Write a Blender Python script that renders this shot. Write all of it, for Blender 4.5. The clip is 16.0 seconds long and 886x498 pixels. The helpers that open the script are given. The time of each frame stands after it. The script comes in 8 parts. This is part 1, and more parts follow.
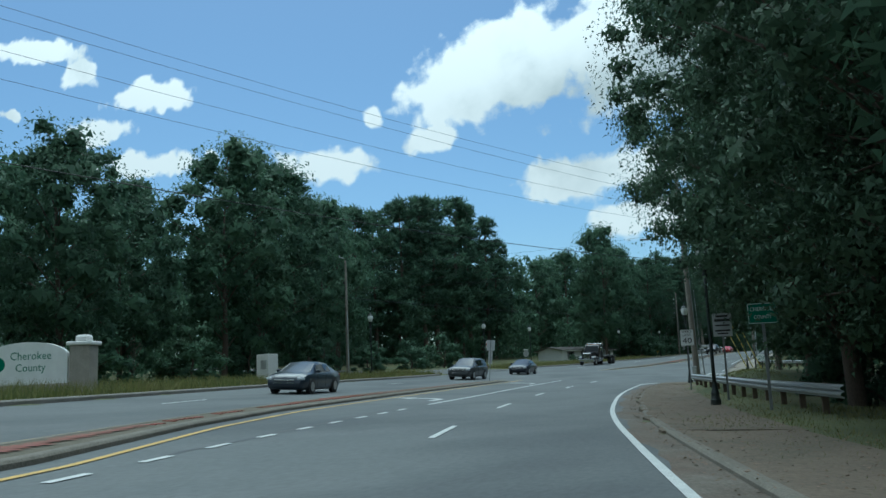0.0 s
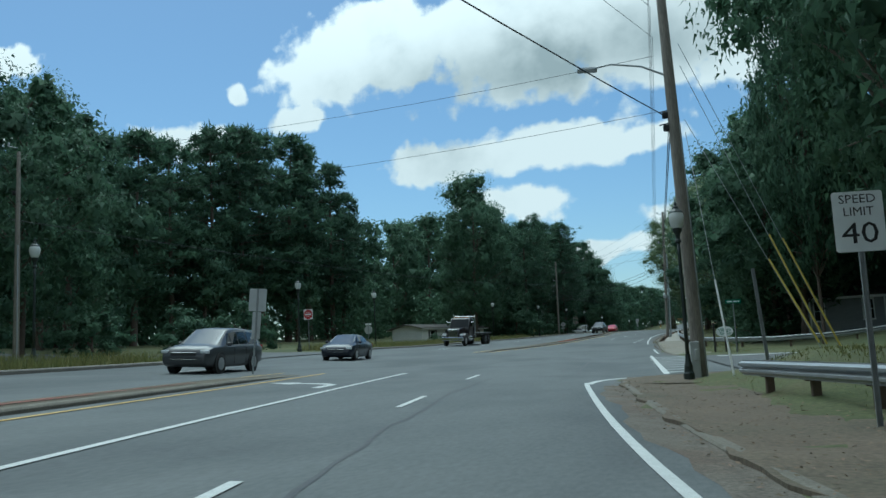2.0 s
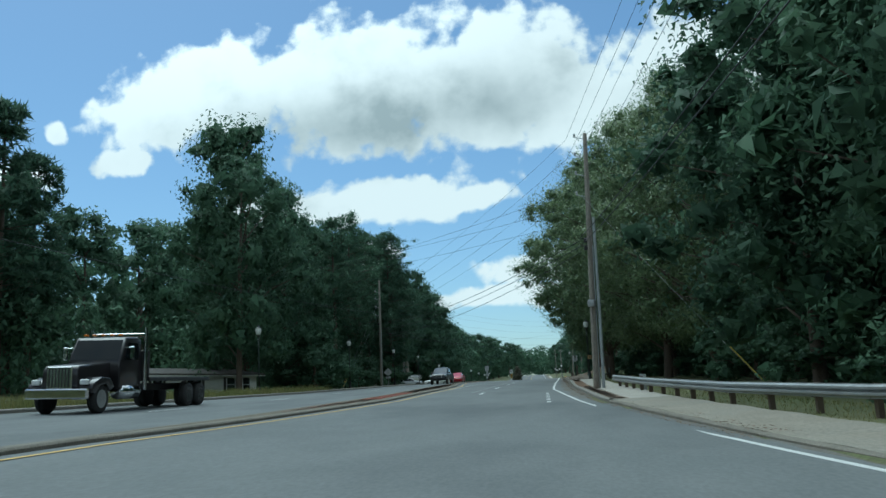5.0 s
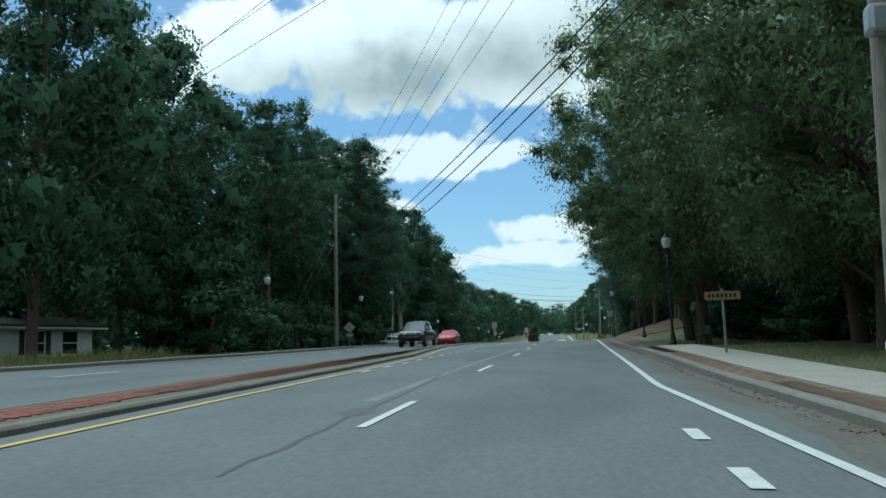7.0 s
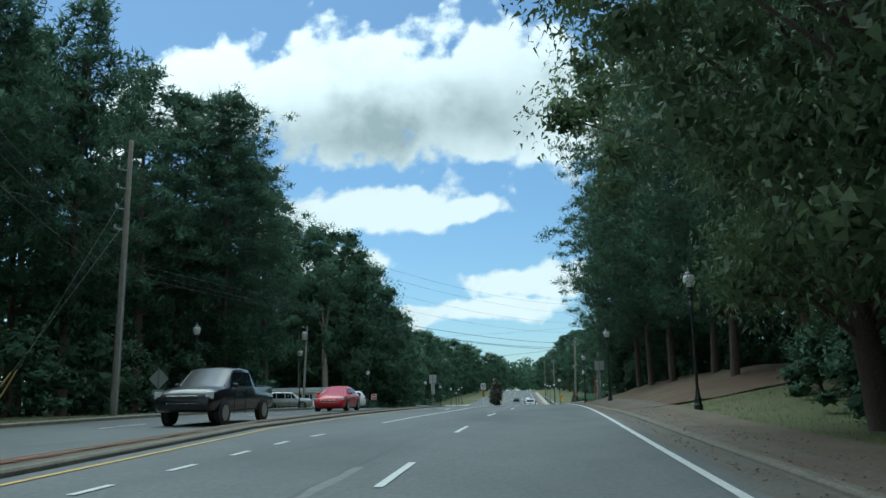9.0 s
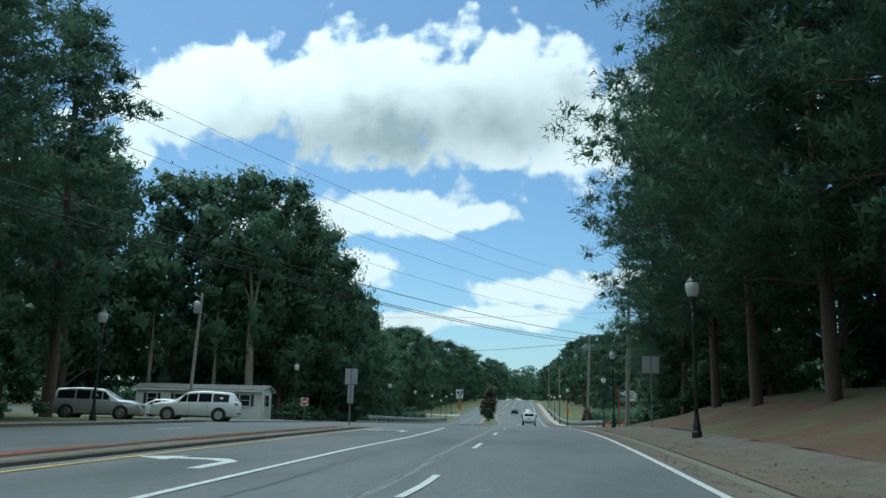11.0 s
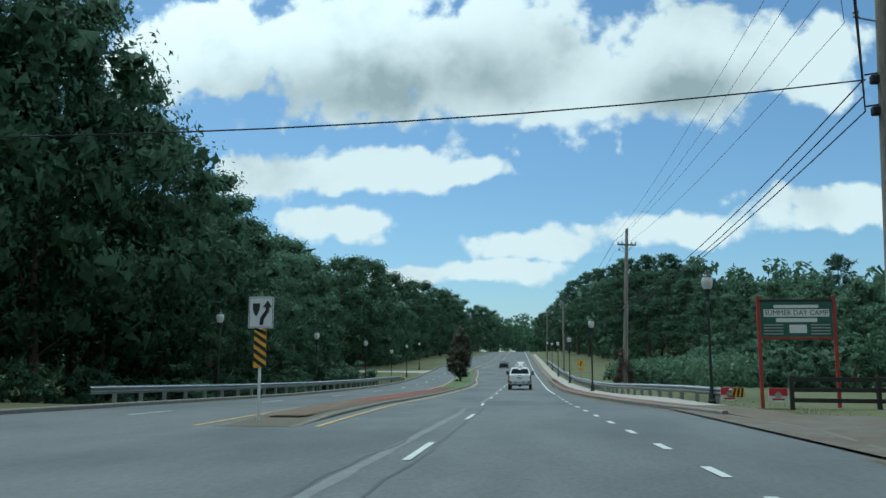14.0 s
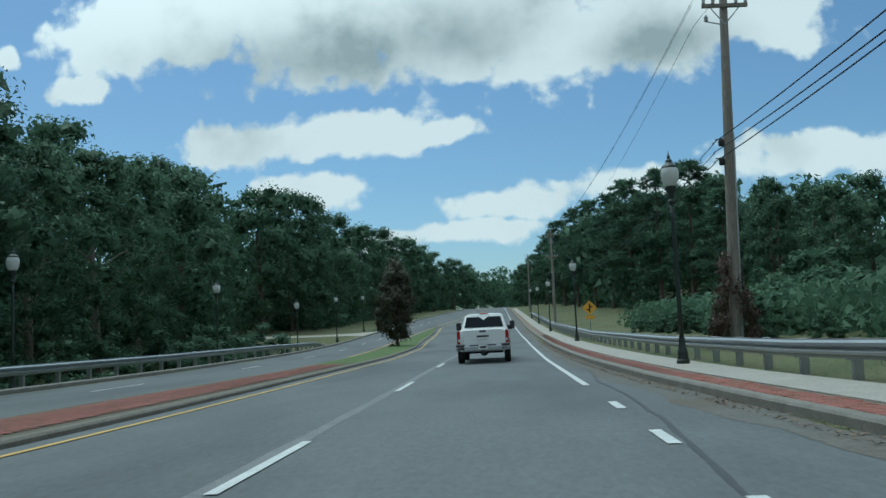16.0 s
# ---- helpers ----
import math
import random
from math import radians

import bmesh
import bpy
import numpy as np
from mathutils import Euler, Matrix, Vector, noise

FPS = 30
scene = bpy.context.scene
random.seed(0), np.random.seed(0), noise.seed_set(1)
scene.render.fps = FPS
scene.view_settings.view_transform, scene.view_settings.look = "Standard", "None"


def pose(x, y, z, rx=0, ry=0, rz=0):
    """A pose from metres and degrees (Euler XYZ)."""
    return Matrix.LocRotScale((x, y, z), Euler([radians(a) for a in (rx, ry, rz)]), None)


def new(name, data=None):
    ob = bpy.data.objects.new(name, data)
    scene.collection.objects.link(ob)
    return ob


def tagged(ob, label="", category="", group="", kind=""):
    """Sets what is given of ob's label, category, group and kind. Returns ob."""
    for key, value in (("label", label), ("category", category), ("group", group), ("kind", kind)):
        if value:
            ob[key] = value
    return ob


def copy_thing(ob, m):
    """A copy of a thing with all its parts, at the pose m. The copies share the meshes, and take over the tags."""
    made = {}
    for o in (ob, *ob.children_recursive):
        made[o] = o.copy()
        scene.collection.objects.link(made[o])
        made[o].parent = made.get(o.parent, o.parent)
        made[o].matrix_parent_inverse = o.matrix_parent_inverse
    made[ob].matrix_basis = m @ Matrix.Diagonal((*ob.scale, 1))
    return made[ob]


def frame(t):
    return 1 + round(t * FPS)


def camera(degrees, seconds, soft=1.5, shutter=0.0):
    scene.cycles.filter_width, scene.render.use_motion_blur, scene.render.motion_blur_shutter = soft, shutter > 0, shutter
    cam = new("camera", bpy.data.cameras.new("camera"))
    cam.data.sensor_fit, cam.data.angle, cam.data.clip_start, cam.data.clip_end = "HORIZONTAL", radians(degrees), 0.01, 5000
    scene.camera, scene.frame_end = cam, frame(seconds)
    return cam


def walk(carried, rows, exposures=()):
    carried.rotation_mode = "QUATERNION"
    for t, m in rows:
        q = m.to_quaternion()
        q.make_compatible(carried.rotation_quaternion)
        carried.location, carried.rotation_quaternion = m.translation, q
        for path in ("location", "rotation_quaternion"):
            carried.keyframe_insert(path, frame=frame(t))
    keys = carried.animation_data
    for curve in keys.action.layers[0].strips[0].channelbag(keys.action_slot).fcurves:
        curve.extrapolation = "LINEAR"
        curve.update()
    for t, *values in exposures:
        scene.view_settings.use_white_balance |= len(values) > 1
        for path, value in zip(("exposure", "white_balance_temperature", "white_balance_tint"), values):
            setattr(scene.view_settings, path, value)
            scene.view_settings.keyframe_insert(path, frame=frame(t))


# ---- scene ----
# ---------------------------------------------------------------- camera
UNIT = 1.1  # metres to one unit of the plan below
cam = camera(55.4, 16.0)
PATH = [
    (0, pose(21.858, -113.896, -3.005, 98.620, 2.453, 27.788)),
    (0.5, pose(18.491, -105.416, -3.004, 98.933, 3.255, 26.107)),
    (1, pose(15.529, -97.054, -3.016, 98.422, 2.497, 23.186)),
    (1.5, pose(12.836, -88.705, -3.056, 97.039, 2.215, 20.668)),
    (2, pose(10.523, -80.413, -3.023, 97.107, 2.726, 18.665)),
    (2.5, pose(8.466, -71.980, -2.995, 98.234, 3.149, 17.923)),
    (3, pose(6.663, -63.375, -2.952, 98.936, 3.728, 17.294)),
    (3.5, pose(5.029, -54.825, -2.908, 99.393, 3.700, 15.049)),
    (4, pose(3.658, -45.940, -2.786, 99.858, 3.672, 11.248)),
    (4.2, pose(3.154, -42.325, -2.731, 99.975, 3.615, 10.049)),
    (4.6, pose(2.237, -34.998, -2.619, 100.138, 3.372, 8.295)),
    (5, pose(1.456, -27.595, -2.504, 100.169, 3.042, 7.272)),
    (5.4, pose(0.828, -20.165, -2.379, 100.029, 2.710, 6.849)),
    (5.8, pose(0.365, -12.759, -2.237, 99.681, 2.461, 6.897)),
    (6.3, pose(0.042, -3.603, -2.017, 98.901, 2.386, 7.437)),
    (6.5, pose(0.000, -0.000, -1.903, 98.461, 2.476, 7.731)),
    (7, pose(-0.052, 8.970, -1.559, 97.391, 2.059, 8.343)),
    (7.5, pose(-0.042, 17.768, -1.225, 98.015, 1.218, 8.567)),
    (8, pose(-0.112, 26.555, -0.914, 100.149, 1.627, 7.249)),
    (8.5, pose(-0.177, 35.342, -0.630, 100.708, 1.822, 6.079)),
    (8.7, pose(-0.217, 38.838, -0.512, 100.766, 1.575, 6.068)),
    (9.1, pose(-0.209, 45.817, -0.295, 100.970, 1.013, 6.102)),
    (9.5, pose(-0.129, 52.826, -0.113, 101.219, 0.410, 6.175)),
    (9.9, pose(-0.013, 59.905, 0.040, 101.440, -0.186, 6.253)),
    (10.3, pose(0.096, 67.078, 0.251, 101.560, -0.726, 6.301)),
    (10.8, pose(0.167, 76.250, 0.553, 101.464, -1.254, 6.272)),
    (11, pose(0.154, 80.012, 0.668, 101.309, -1.393, 6.213)),
    (11.5, pose(0.089, 89.550, 0.918, 100.196, -1.515, 6.244)),
    (12, pose(0.094, 99.077, 1.042, 99.180, -2.087, 6.408)),
    (12.5, pose(0.089, 108.646, 1.179, 98.301, -2.119, 6.337)),
    (13, pose(0.152, 118.243, 1.306, 98.175, -1.512, 6.208)),
    (13.5, pose(0.238, 128.079, 1.342, 98.278, -0.190, 5.899)),
    (14, pose(0.074, 138.296, 1.356, 98.278, -0.115, 5.986)),
    (14.5, pose(0.072, 148.687, 1.291, 98.270, 0.591, 6.117)),
    (15, pose(0.034, 159.073, 1.225, 97.578, 1.212, 5.656)),
    (15.5, pose(0.032, 169.481, 1.163, 96.710, 1.877, 5.074)),
    (16, pose(0.154, 179.892, 1.053, 95.662, 2.637, 4.758)),
]
walk(cam, PATH, [(0, 0.03, 5000, -13), (3, 0.06, 5100, -13), (8.5, 0.22, 5100, -13), (13.5, 0.12, 5100, -13), (15, -0.08, 5100, -13), (16, -0.11, 5100, -13)])

# ---------------------------------------------------------------- world and sun
SUN_DIR = Vector((-0.27, 0.34, 0.90)).normalized()


def build_world():
    world = bpy.data.worlds.new("sky")
    scene.world = world
    world.use_nodes = True
    nt = world.node_tree
    nt.nodes.clear()

    def node(kind):
        return nt.nodes.new(kind)

    def vmath(op, a, b=None):
        n = node("ShaderNodeVectorMath")
        n.operation = op
        for i, v in enumerate((a, b)):
            if v is None:
                continue
            if isinstance(v, tuple):
                n.inputs[i].default_value = v
            else:
                nt.links.new(v, n.inputs[i])
        return n

    def fmath(op, a, b=None, c=None, clamp=False):
        n = node("ShaderNodeMath")
        n.operation, n.use_clamp = op, clamp
        for i, v in enumerate((a, b, c)):
            if v is None:
                continue
            if isinstance(v, (int, float)):
                n.inputs[i].default_value = v
            else:
                nt.links.new(v, n.inputs[i])
        return n.outputs[0]

    def smooth(x, lo, hi):
        n = node("ShaderNodeMapRange")
        n.interpolation_type = "SMOOTHSTEP"
        nt.links.new(x, n.inputs["Value"])
        n.inputs["From Min"].default_value, n.inputs["From Max"].default_value = lo, hi
        return n.outputs[0]

    sky = node("ShaderNodeTexSky")
    sky.sky_type, sky.sun_disc = "NISHITA", False
    sky.sun_elevation = math.asin(SUN_DIR.z)
    sky.sun_rotation = math.atan2(SUN_DIR.x, SUN_DIR.y)
    sky.altitude, sky.air_density, sky.dust_density, sky.ozone_density = 300, 1.0, 1.2, 1.1
    coord = node("ShaderNodeTexCoord")
    sep = node("ShaderNodeSeparateXYZ")
    nt.links.new(coord.outputs["Generated"], sep.inputs[0])
    ay = fmath("MAXIMUM", fmath("ABSOLUTE", sep.outputs[1]), 0.05)
    px = fmath("DIVIDE", sep.outputs[0], ay)
    pz = fmath("DIVIDE", sep.outputs[2], ay)
    comb = node("ShaderNodeCombineXYZ")
    nt.links.new(px, comb.inputs[0])
    nt.links.new(pz, comb.inputs[1])
    p = comb.outputs[0]

    def fbm(vec, scale, detail, rough, dist=0.0):
        n = node("ShaderNodeTexNoise")
        n.inputs["Scale"].default_value, n.inputs["Detail"].default_value = scale, detail
        n.inputs["Roughness"].default_value, n.inputs["Distortion"].default_value = rough, dist
        nt.links.new(vec, n.inputs["Vector"])
        return n.outputs[0]

    # the clouds drift in a few heaps over the road
    big = [(-.46, .40, .12, .070), (-.38, .405, .11, .078), (-.21, .40, .15, .098), (-.05, .385, .15, .105),
           (.07, .345, .09, .062), (.20, .375, .14, .080), (.33, .365, .10, .055)]
    low = [(-.19, .250, .13, .032), (-.33, .240, .08, .034), (-.08, .240, .05, .018), (-.23, .176, .07, .028),
           (.00, .148, .10, .022), (.17, .166, .13, .024), (.38, .190, .13, .030), (-.04, .117, .10, .017),
           (-.15, .110, .06, .014), (-.53, .330, .05, .020)]
    side = [(-.440, .411, .052, .018), (-.392, .384, .026, .016), (-.304, .352, .060, .020), (-.367, .311, .042, .018), (-.303, .268, .056, .018),
            (-.094, .258, .060, .024), (-.037, .320, .010, .016), (-.229, .273, .012, .010), (-.468, .330, .014, .008), (-.326, .221, .016, .016)]

    warp = node("ShaderNodeTexNoise")
    warp.inputs["Scale"].default_value, warp.inputs["Detail"].default_value = 9.0, 5.0
    nt.links.new(p, warp.inputs["Vector"])
    w1 = vmath("SUBTRACT", warp.outputs["Color"], (0.5, 0.5, 0.5))
    w2 = vmath("MULTIPLY", w1.outputs[0], (0.062, 0.040, 0.0))
    pw = vmath("ADD", p, w2.outputs[0]).outputs[0]

    # the same, seen towards the north-west
    turn_a = radians(30)
    ty = fmath("SUBTRACT", fmath("MULTIPLY", sep.outputs[1], math.cos(turn_a)), fmath("MULTIPLY", sep.outputs[0], math.sin(turn_a)))
    tx = fmath("ADD", fmath("MULTIPLY", sep.outputs[0], math.cos(turn_a)), fmath("MULTIPLY", sep.outputs[1], math.sin(turn_a)))
    ta = fmath("MAXIMUM", fmath("ABSOLUTE", ty), 0.05)
    comb2 = node("ShaderNodeCombineXYZ")
    nt.links.new(fmath("DIVIDE", tx, ta), comb2.inputs[0])
    nt.links.new(fmath("DIVIDE", sep.outputs[2], ta), comb2.inputs[1])
    warp2 = vmath("MULTIPLY", w1.outputs[0], (0.045, 0.030, 0.0))
    pw2 = vmath("ADD", comb2.outputs[0], warp2.outputs[0]).outputs[0]
    # clouds overhead
    az = fmath("MAXIMUM", sep.outputs[2], 0.05)
    comb3 = node("ShaderNodeCombineXYZ")
    nt.links.new(fmath("DIVIDE", sep.outputs[0], az), comb3.inputs[0])
    nt.links.new(fmath("DIVIDE", sep.outputs[1], az), comb3.inputs[1])

    def heap(blobs, pw=pw):
        total = None
        for cx, cz, rx, rz in blobs:
            d = vmath("MULTIPLY", vmath("SUBTRACT", pw, (cx, cz, 0.0)).outputs[0], (1 / rx, 1 / rz, 0.0)).outputs[0]
            ln = vmath("LENGTH", d).outputs["Value"]
            v = fmath("SUBTRACT", 1.25, ln)
            total = v if total is None else fmath("SMOOTH_MAX", total, v, 0.25)
        return total

    dens = fmath("MAXIMUM", fmath("MAXIMUM", heap(big), heap(low)), heap(side, pw2))
    puff = fbm(p, 16.0, 9.0, 0.62)
    vor = node("ShaderNodeTexVoronoi")
    vor.feature = "SMOOTH_F1"
    vor.inputs["Scale"].default_value, vor.inputs["Detail"].default_value = 24.0, 2.0
    nt.links.new(pw, vor.inputs["Vector"])
    billow = fmath("MULTIPLY_ADD", vor.outputs["Distance"], -0.75, 0.46)
    edge = fmath("ADD", fmath("ADD", dens, billow), fmath("MULTIPLY_ADD", puff, 1.3, -0.70))
    # overhead the cover is almost closed, and bright where the sun stands behind it
    dot = vmath("DOT_PRODUCT", coord.outputs["Generated"], tuple(SUN_DIR)).outputs["Value"]
    halo = smooth(dot, 0.62, 1.0)
    veil = smooth(fmath("ADD", fbm(comb3.outputs[0], 1.6, 6.0, 0.6), fmath("MULTIPLY", halo, 0.2)), 0.40, 0.54)
    above = fmath("MULTIPLY", veil, smooth(fmath("DIVIDE", sep.outputs[2], fmath("MAXIMUM", sep.outputs[1], 0.01)), 0.75, 1.05))
    mask = fmath("MAXIMUM", smooth(edge, 0.0, 0.36), above)
    # flat bases turn grey, heads stay white
    soft = fbm(p, 7.0, 5.0, 0.55)
    core = fmath("ADD", fmath("MULTIPLY", heap([(-.24, .345, .30, .075), (-.05, .36, .14, .075), (.2, .335, .14, .05)]), 0.75), fmath("MULTIPLY_ADD", soft, 1.3, -0.80))
    grey = fmath("ADD", smooth(core, -0.1, 1.0), fmath("MULTIPLY", smooth(soft, 0.48, 0.75), 0.35), clamp=True)
    tint = node("ShaderNodeMix")
    tint.data_type = "RGBA"
    tint.inputs["A"].default_value = (1.0, 0.93, 0.88, 1)
    tint.inputs["B"].default_value = (0.44, 0.45, 0.44, 1)
    nt.links.new(grey, tint.inputs["Factor"])
    bg1, bg2 = node("ShaderNodeBackground"), node("ShaderNodeBackground")
    bg1.inputs["Strength"].default_value = 0.095
    nt.links.new(fmath("MULTIPLY_ADD", halo, 1.0, 0.84), bg2.inputs["Strength"])
    nt.links.new(sky.outputs[0], bg1.inputs["Color"])
    nt.links.new(tint.outputs["Result"], bg2.inputs["Color"])
    mix = node("ShaderNodeMixShader")
    nt.links.new(mask, mix.inputs[0])
    nt.links.new(bg1.outputs[0], mix.inputs[1])
    nt.links.new(bg2.outputs[0], mix.inputs[2])
    out = node("ShaderNodeOutputWorld")
    nt.links.new(mix.outputs[0], out.inputs["Surface"])


build_world()
sun_data = bpy.data.lights.new("sun", "SUN")
sun_data.energy, sun_data.angle, sun_data.color = 1.15, radians(40), (1.0, 0.95, 0.88)
sun = new("sun", sun_data)
sun.rotation_euler = SUN_DIR.to_track_quat("Z", "Y").to_euler()
scene.view_settings.exposure = 0.0


# ---------------------------------------------------------------- materials
def material(name, base, rough=0.7, metal=0.0, second=None, scale=4.0, amount=0.5, fine=0.0, bump=0.0, bump_scale=40.0,
             per_object=0.0, per_island=0.0, coat=0.0, translucent=0.0, spec=0.5, stretch=None, third=None, third_scale=0.4):
    m = bpy.data.materials.new(name)
    m.use_nodes = True
    nt = m.node_tree
    b = nt.nodes["Principled BSDF"]
    b.inputs["Roughness"].default_value = rough
    b.inputs["Metallic"].default_value = metal
    b.inputs["Specular IOR Level"].default_value = spec
    if coat:
        b.inputs["Coat Weight"].default_value = coat
        b.inputs["Coat Roughness"].default_value = 0.05
    geo = nt.nodes.new("ShaderNodeNewGeometry")
    pos = geo.outputs["Position"]
    if stretch:
        mp = nt.nodes.new("ShaderNodeMapping")
        mp.inputs["Scale"].default_value = stretch
        nt.links.new(pos, mp.inputs["Vector"])
        pos = mp.outputs[0]

    def noise_tex(sc, detail=5.0):
        n = nt.nodes.new("ShaderNodeTexNoise")
        n.inputs["Scale"].default_value, n.inputs["Detail"].default_value = sc, detail
        n.inputs["Roughness"].default_value = 0.6
        nt.links.new(pos, n.inputs["Vector"])
        return n.outputs[0]

    def mixed(fac, a, bcol, blend="MIX"):
        n = nt.nodes.new("ShaderNodeMix")
        n.data_type, n.blend_type = "RGBA", blend
        for key, v in (("Factor", fac), ("A", a), ("B", bcol)):
            if isinstance(v, (int, float)):
                n.inputs[key].default_value = v
            elif isinstance(v, tuple):
                n.inputs[key].default_value = (*v[:3], 1)
            else:
                nt.links.new(v, n.inputs[key])
        return n.outputs["Result"]

    def ramp(fac, lo, hi):
        n = nt.nodes.new("ShaderNodeMapRange")
        n.inputs["From Min"].default_value, n.inputs["From Max"].default_value = lo, hi
        nt.links.new(fac, n.inputs["Value"])
        return n.outputs[0]

    col = tuple(base)
    if second is not None:
        col = mixed(ramp(noise_tex(scale), 0.5 - amount / 2, 0.5 + amount / 2), col, tuple(second))
    if third is not None:
        col = mixed(ramp(noise_tex(third_scale, 3.0), 0.45, 0.68), col, tuple(third))
    if fine:
        col = mixed(fine, col, mixed(ramp(noise_tex(scale * 18, 3.0), 0.3, 0.7), (0.25, 0.25, 0.25), (1.7, 1.7, 1.7)), "MULTIPLY")
    for weight, out in ((per_object, "object"), (per_island, "island")):
        if weight:
            if out == "object":
                src = nt.nodes.new("ShaderNodeObjectInfo").outputs["Random"]
            else:
                src = geo.outputs["Random Per Island"]
            hsv = nt.nodes.new("ShaderNodeHueSaturation")
            nt.links.new(ramp_to(nt, src, 1 - weight, 1 + weight), hsv.inputs["Value"])
            nt.links.new(ramp_to(nt, src, 0.5 + weight * 0.05, 0.5 - weight * 0.05), hsv.inputs["Hue"])
            if isinstance(col, tuple):
                hsv.inputs["Color"].default_value = (*col[:3], 1)
            else:
                nt.links.new(col, hsv.inputs["Color"])
            col = hsv.outputs[0]
    if isinstance(col, tuple):
        b.inputs["Base Color"].default_value = (*col[:3], 1)
    else:
        nt.links.new(col, b.inputs["Base Color"])
    if bump:
        bp = nt.nodes.new("ShaderNodeBump")
        bp.inputs["Strength"].default_value = bump
        bp.inputs["Distance"].default_value = 0.02
        nt.links.new(noise_tex(bump_scale, 4.0), bp.inputs["Height"])
        nt.links.new(bp.outputs[0], b.inputs["Normal"])
    if translucent:
        tr = nt.nodes.new("ShaderNodeBsdfTranslucent")
        if isinstance(col, tuple):
            tr.inputs["Color"].default_value = (*col[:3], 1)
        else:
            nt.links.new(col, tr.inputs["Color"])
        mx = nt.nodes.new("ShaderNodeMixShader")
        mx.inputs[0].default_value = translucent
        nt.links.new(b.outputs[0], mx.inputs[1])
        nt.links.new(tr.outputs[0], mx.inputs[2])
        nt.links.new(mx.outputs[0], nt.nodes["Material Output"].inputs["Surface"])
    return m


def ramp_to(nt, src, lo, hi):
    n = nt.nodes.new("ShaderNodeMapRange")
    n.inputs["To Min"].default_value, n.inputs["To Max"].default_value = lo, hi
    nt.links.new(src, n.inputs["Value"])
    return n.outputs[0]


ASPHALT = material("asphalt", (0.120, 0.130, 0.132), 0.85, second=(0.160, 0.168, 0.168), scale=0.9, amount=0.7, fine=0.18, bump=0.08,
                   bump_scale=120, stretch=(1.0, 0.35, 1.0), third=(0.098, 0.105, 0.109), third_scale=0.25, spec=0.3)
ASPHALT_OLD = material("side_street_asphalt", (0.14, 0.145, 0.145), 0.85, second=(0.10, 0.105, 0.11), scale=1.3, amount=0.6, fine=0.35, bump=0.25, bump_scale=120, spec=0.3)
TAR = material("crack_sealer", (0.035, 0.036, 0.04), 0.6, second=(0.06, 0.06, 0.06), scale=6)
PAINT_WHITE = material("white_road_paint", (0.68, 0.69, 0.67), 0.7, second=(0.46, 0.47, 0.46), scale=5, amount=0.7, fine=0.4)
PAINT_YELLOW = material("yellow_road_paint", (0.62, 0.40, 0.08), 0.7, second=(0.45, 0.31, 0.10), scale=4, amount=0.7, fine=0.4)
CONCRETE = material("concrete", (0.40, 0.375, 0.33), 0.9, second=(0.30, 0.275, 0.235), scale=1.2, amount=0.7, fine=0.3, bump=0.2, bump_scale=60)
KERB_STONE = material("kerb_concrete", (0.25, 0.235, 0.205), 0.9, second=(0.14, 0.13, 0.11), scale=2.0, amount=0.8, fine=0.35, bump=0.3, bump_scale=50)
BRICK = material("red_brick_paver", (0.27, 0.10, 0.07), 0.9, second=(0.20, 0.085, 0.065), scale=3, amount=0.7, fine=0.3, per_island=0.22, per_object=0.0)
KERB_DIRTY = material("dirty_kerb", (0.22, 0.20, 0.165), 0.95, second=(0.12, 0.11, 0.088), scale=1.6, amount=0.8, fine=0.4, bump=0.3, bump_scale=40)
WEEDY = material("weedy_dirt", (0.14, 0.115, 0.085), 0.95, second=(0.10, 0.092, 0.062), scale=1.4, amount=0.8, fine=0.4, bump=0.5, bump_scale=20)
TURF = material("green_turf", (0.075, 0.13, 0.035), 0.95, second=(0.11, 0.14, 0.045), scale=0.8, amount=0.7, fine=0.5, bump=0.8, bump_scale=18)
BRICK_DIRTY = material("dirt_covered_brick", (0.20, 0.125, 0.085), 0.95, second=(0.25, 0.19, 0.135), scale=1.1, amount=0.7, fine=0.35, per_island=0.08, per_object=0.08)
BRICK_PIECE = material("red_brick_paver_piece", (0.28, 0.105, 0.075), 0.9, second=(0.21, 0.09, 0.068), scale=3, amount=0.7, fine=0.3, per_object=0.25)
MORTAR = material("sand_joint", (0.24, 0.19, 0.15), 0.95, second=(0.16, 0.12, 0.09), scale=3)
DIRT = material("dirt", (0.165, 0.128, 0.092), 0.95, second=(0.108, 0.086, 0.062), scale=0.8, amount=0.8, fine=0.4, bump=0.6, bump_scale=14, third=(0.105, 0.09, 0.062), third_scale=0.45)
LITTER = material("dirt_and_leaf_litter", (0.185, 0.168, 0.14), 0.95, second=(0.095, 0.075, 0.058), scale=1.3, amount=0.55, fine=0.5, bump=0.6, bump_scale=22, third=(0.125, 0.092, 0.068), third_scale=0.5)
SAND = material("pale_sand_and_dirt", (0.30, 0.272, 0.222), 0.95, second=(0.20, 0.178, 0.142), scale=0.7, amount=0.8, fine=0.4, bump=0.4, bump_scale=24, third=(0.24, 0.225, 0.19), third_scale=0.4)
GUTTER = material("dusty_gutter", (0.155, 0.148, 0.130), 0.95, second=(0.105, 0.102, 0.094), scale=0.9, amount=0.7, fine=0.35, bump=0.2, bump_scale=50, third=(0.12, 0.10, 0.078), third_scale=0.35)
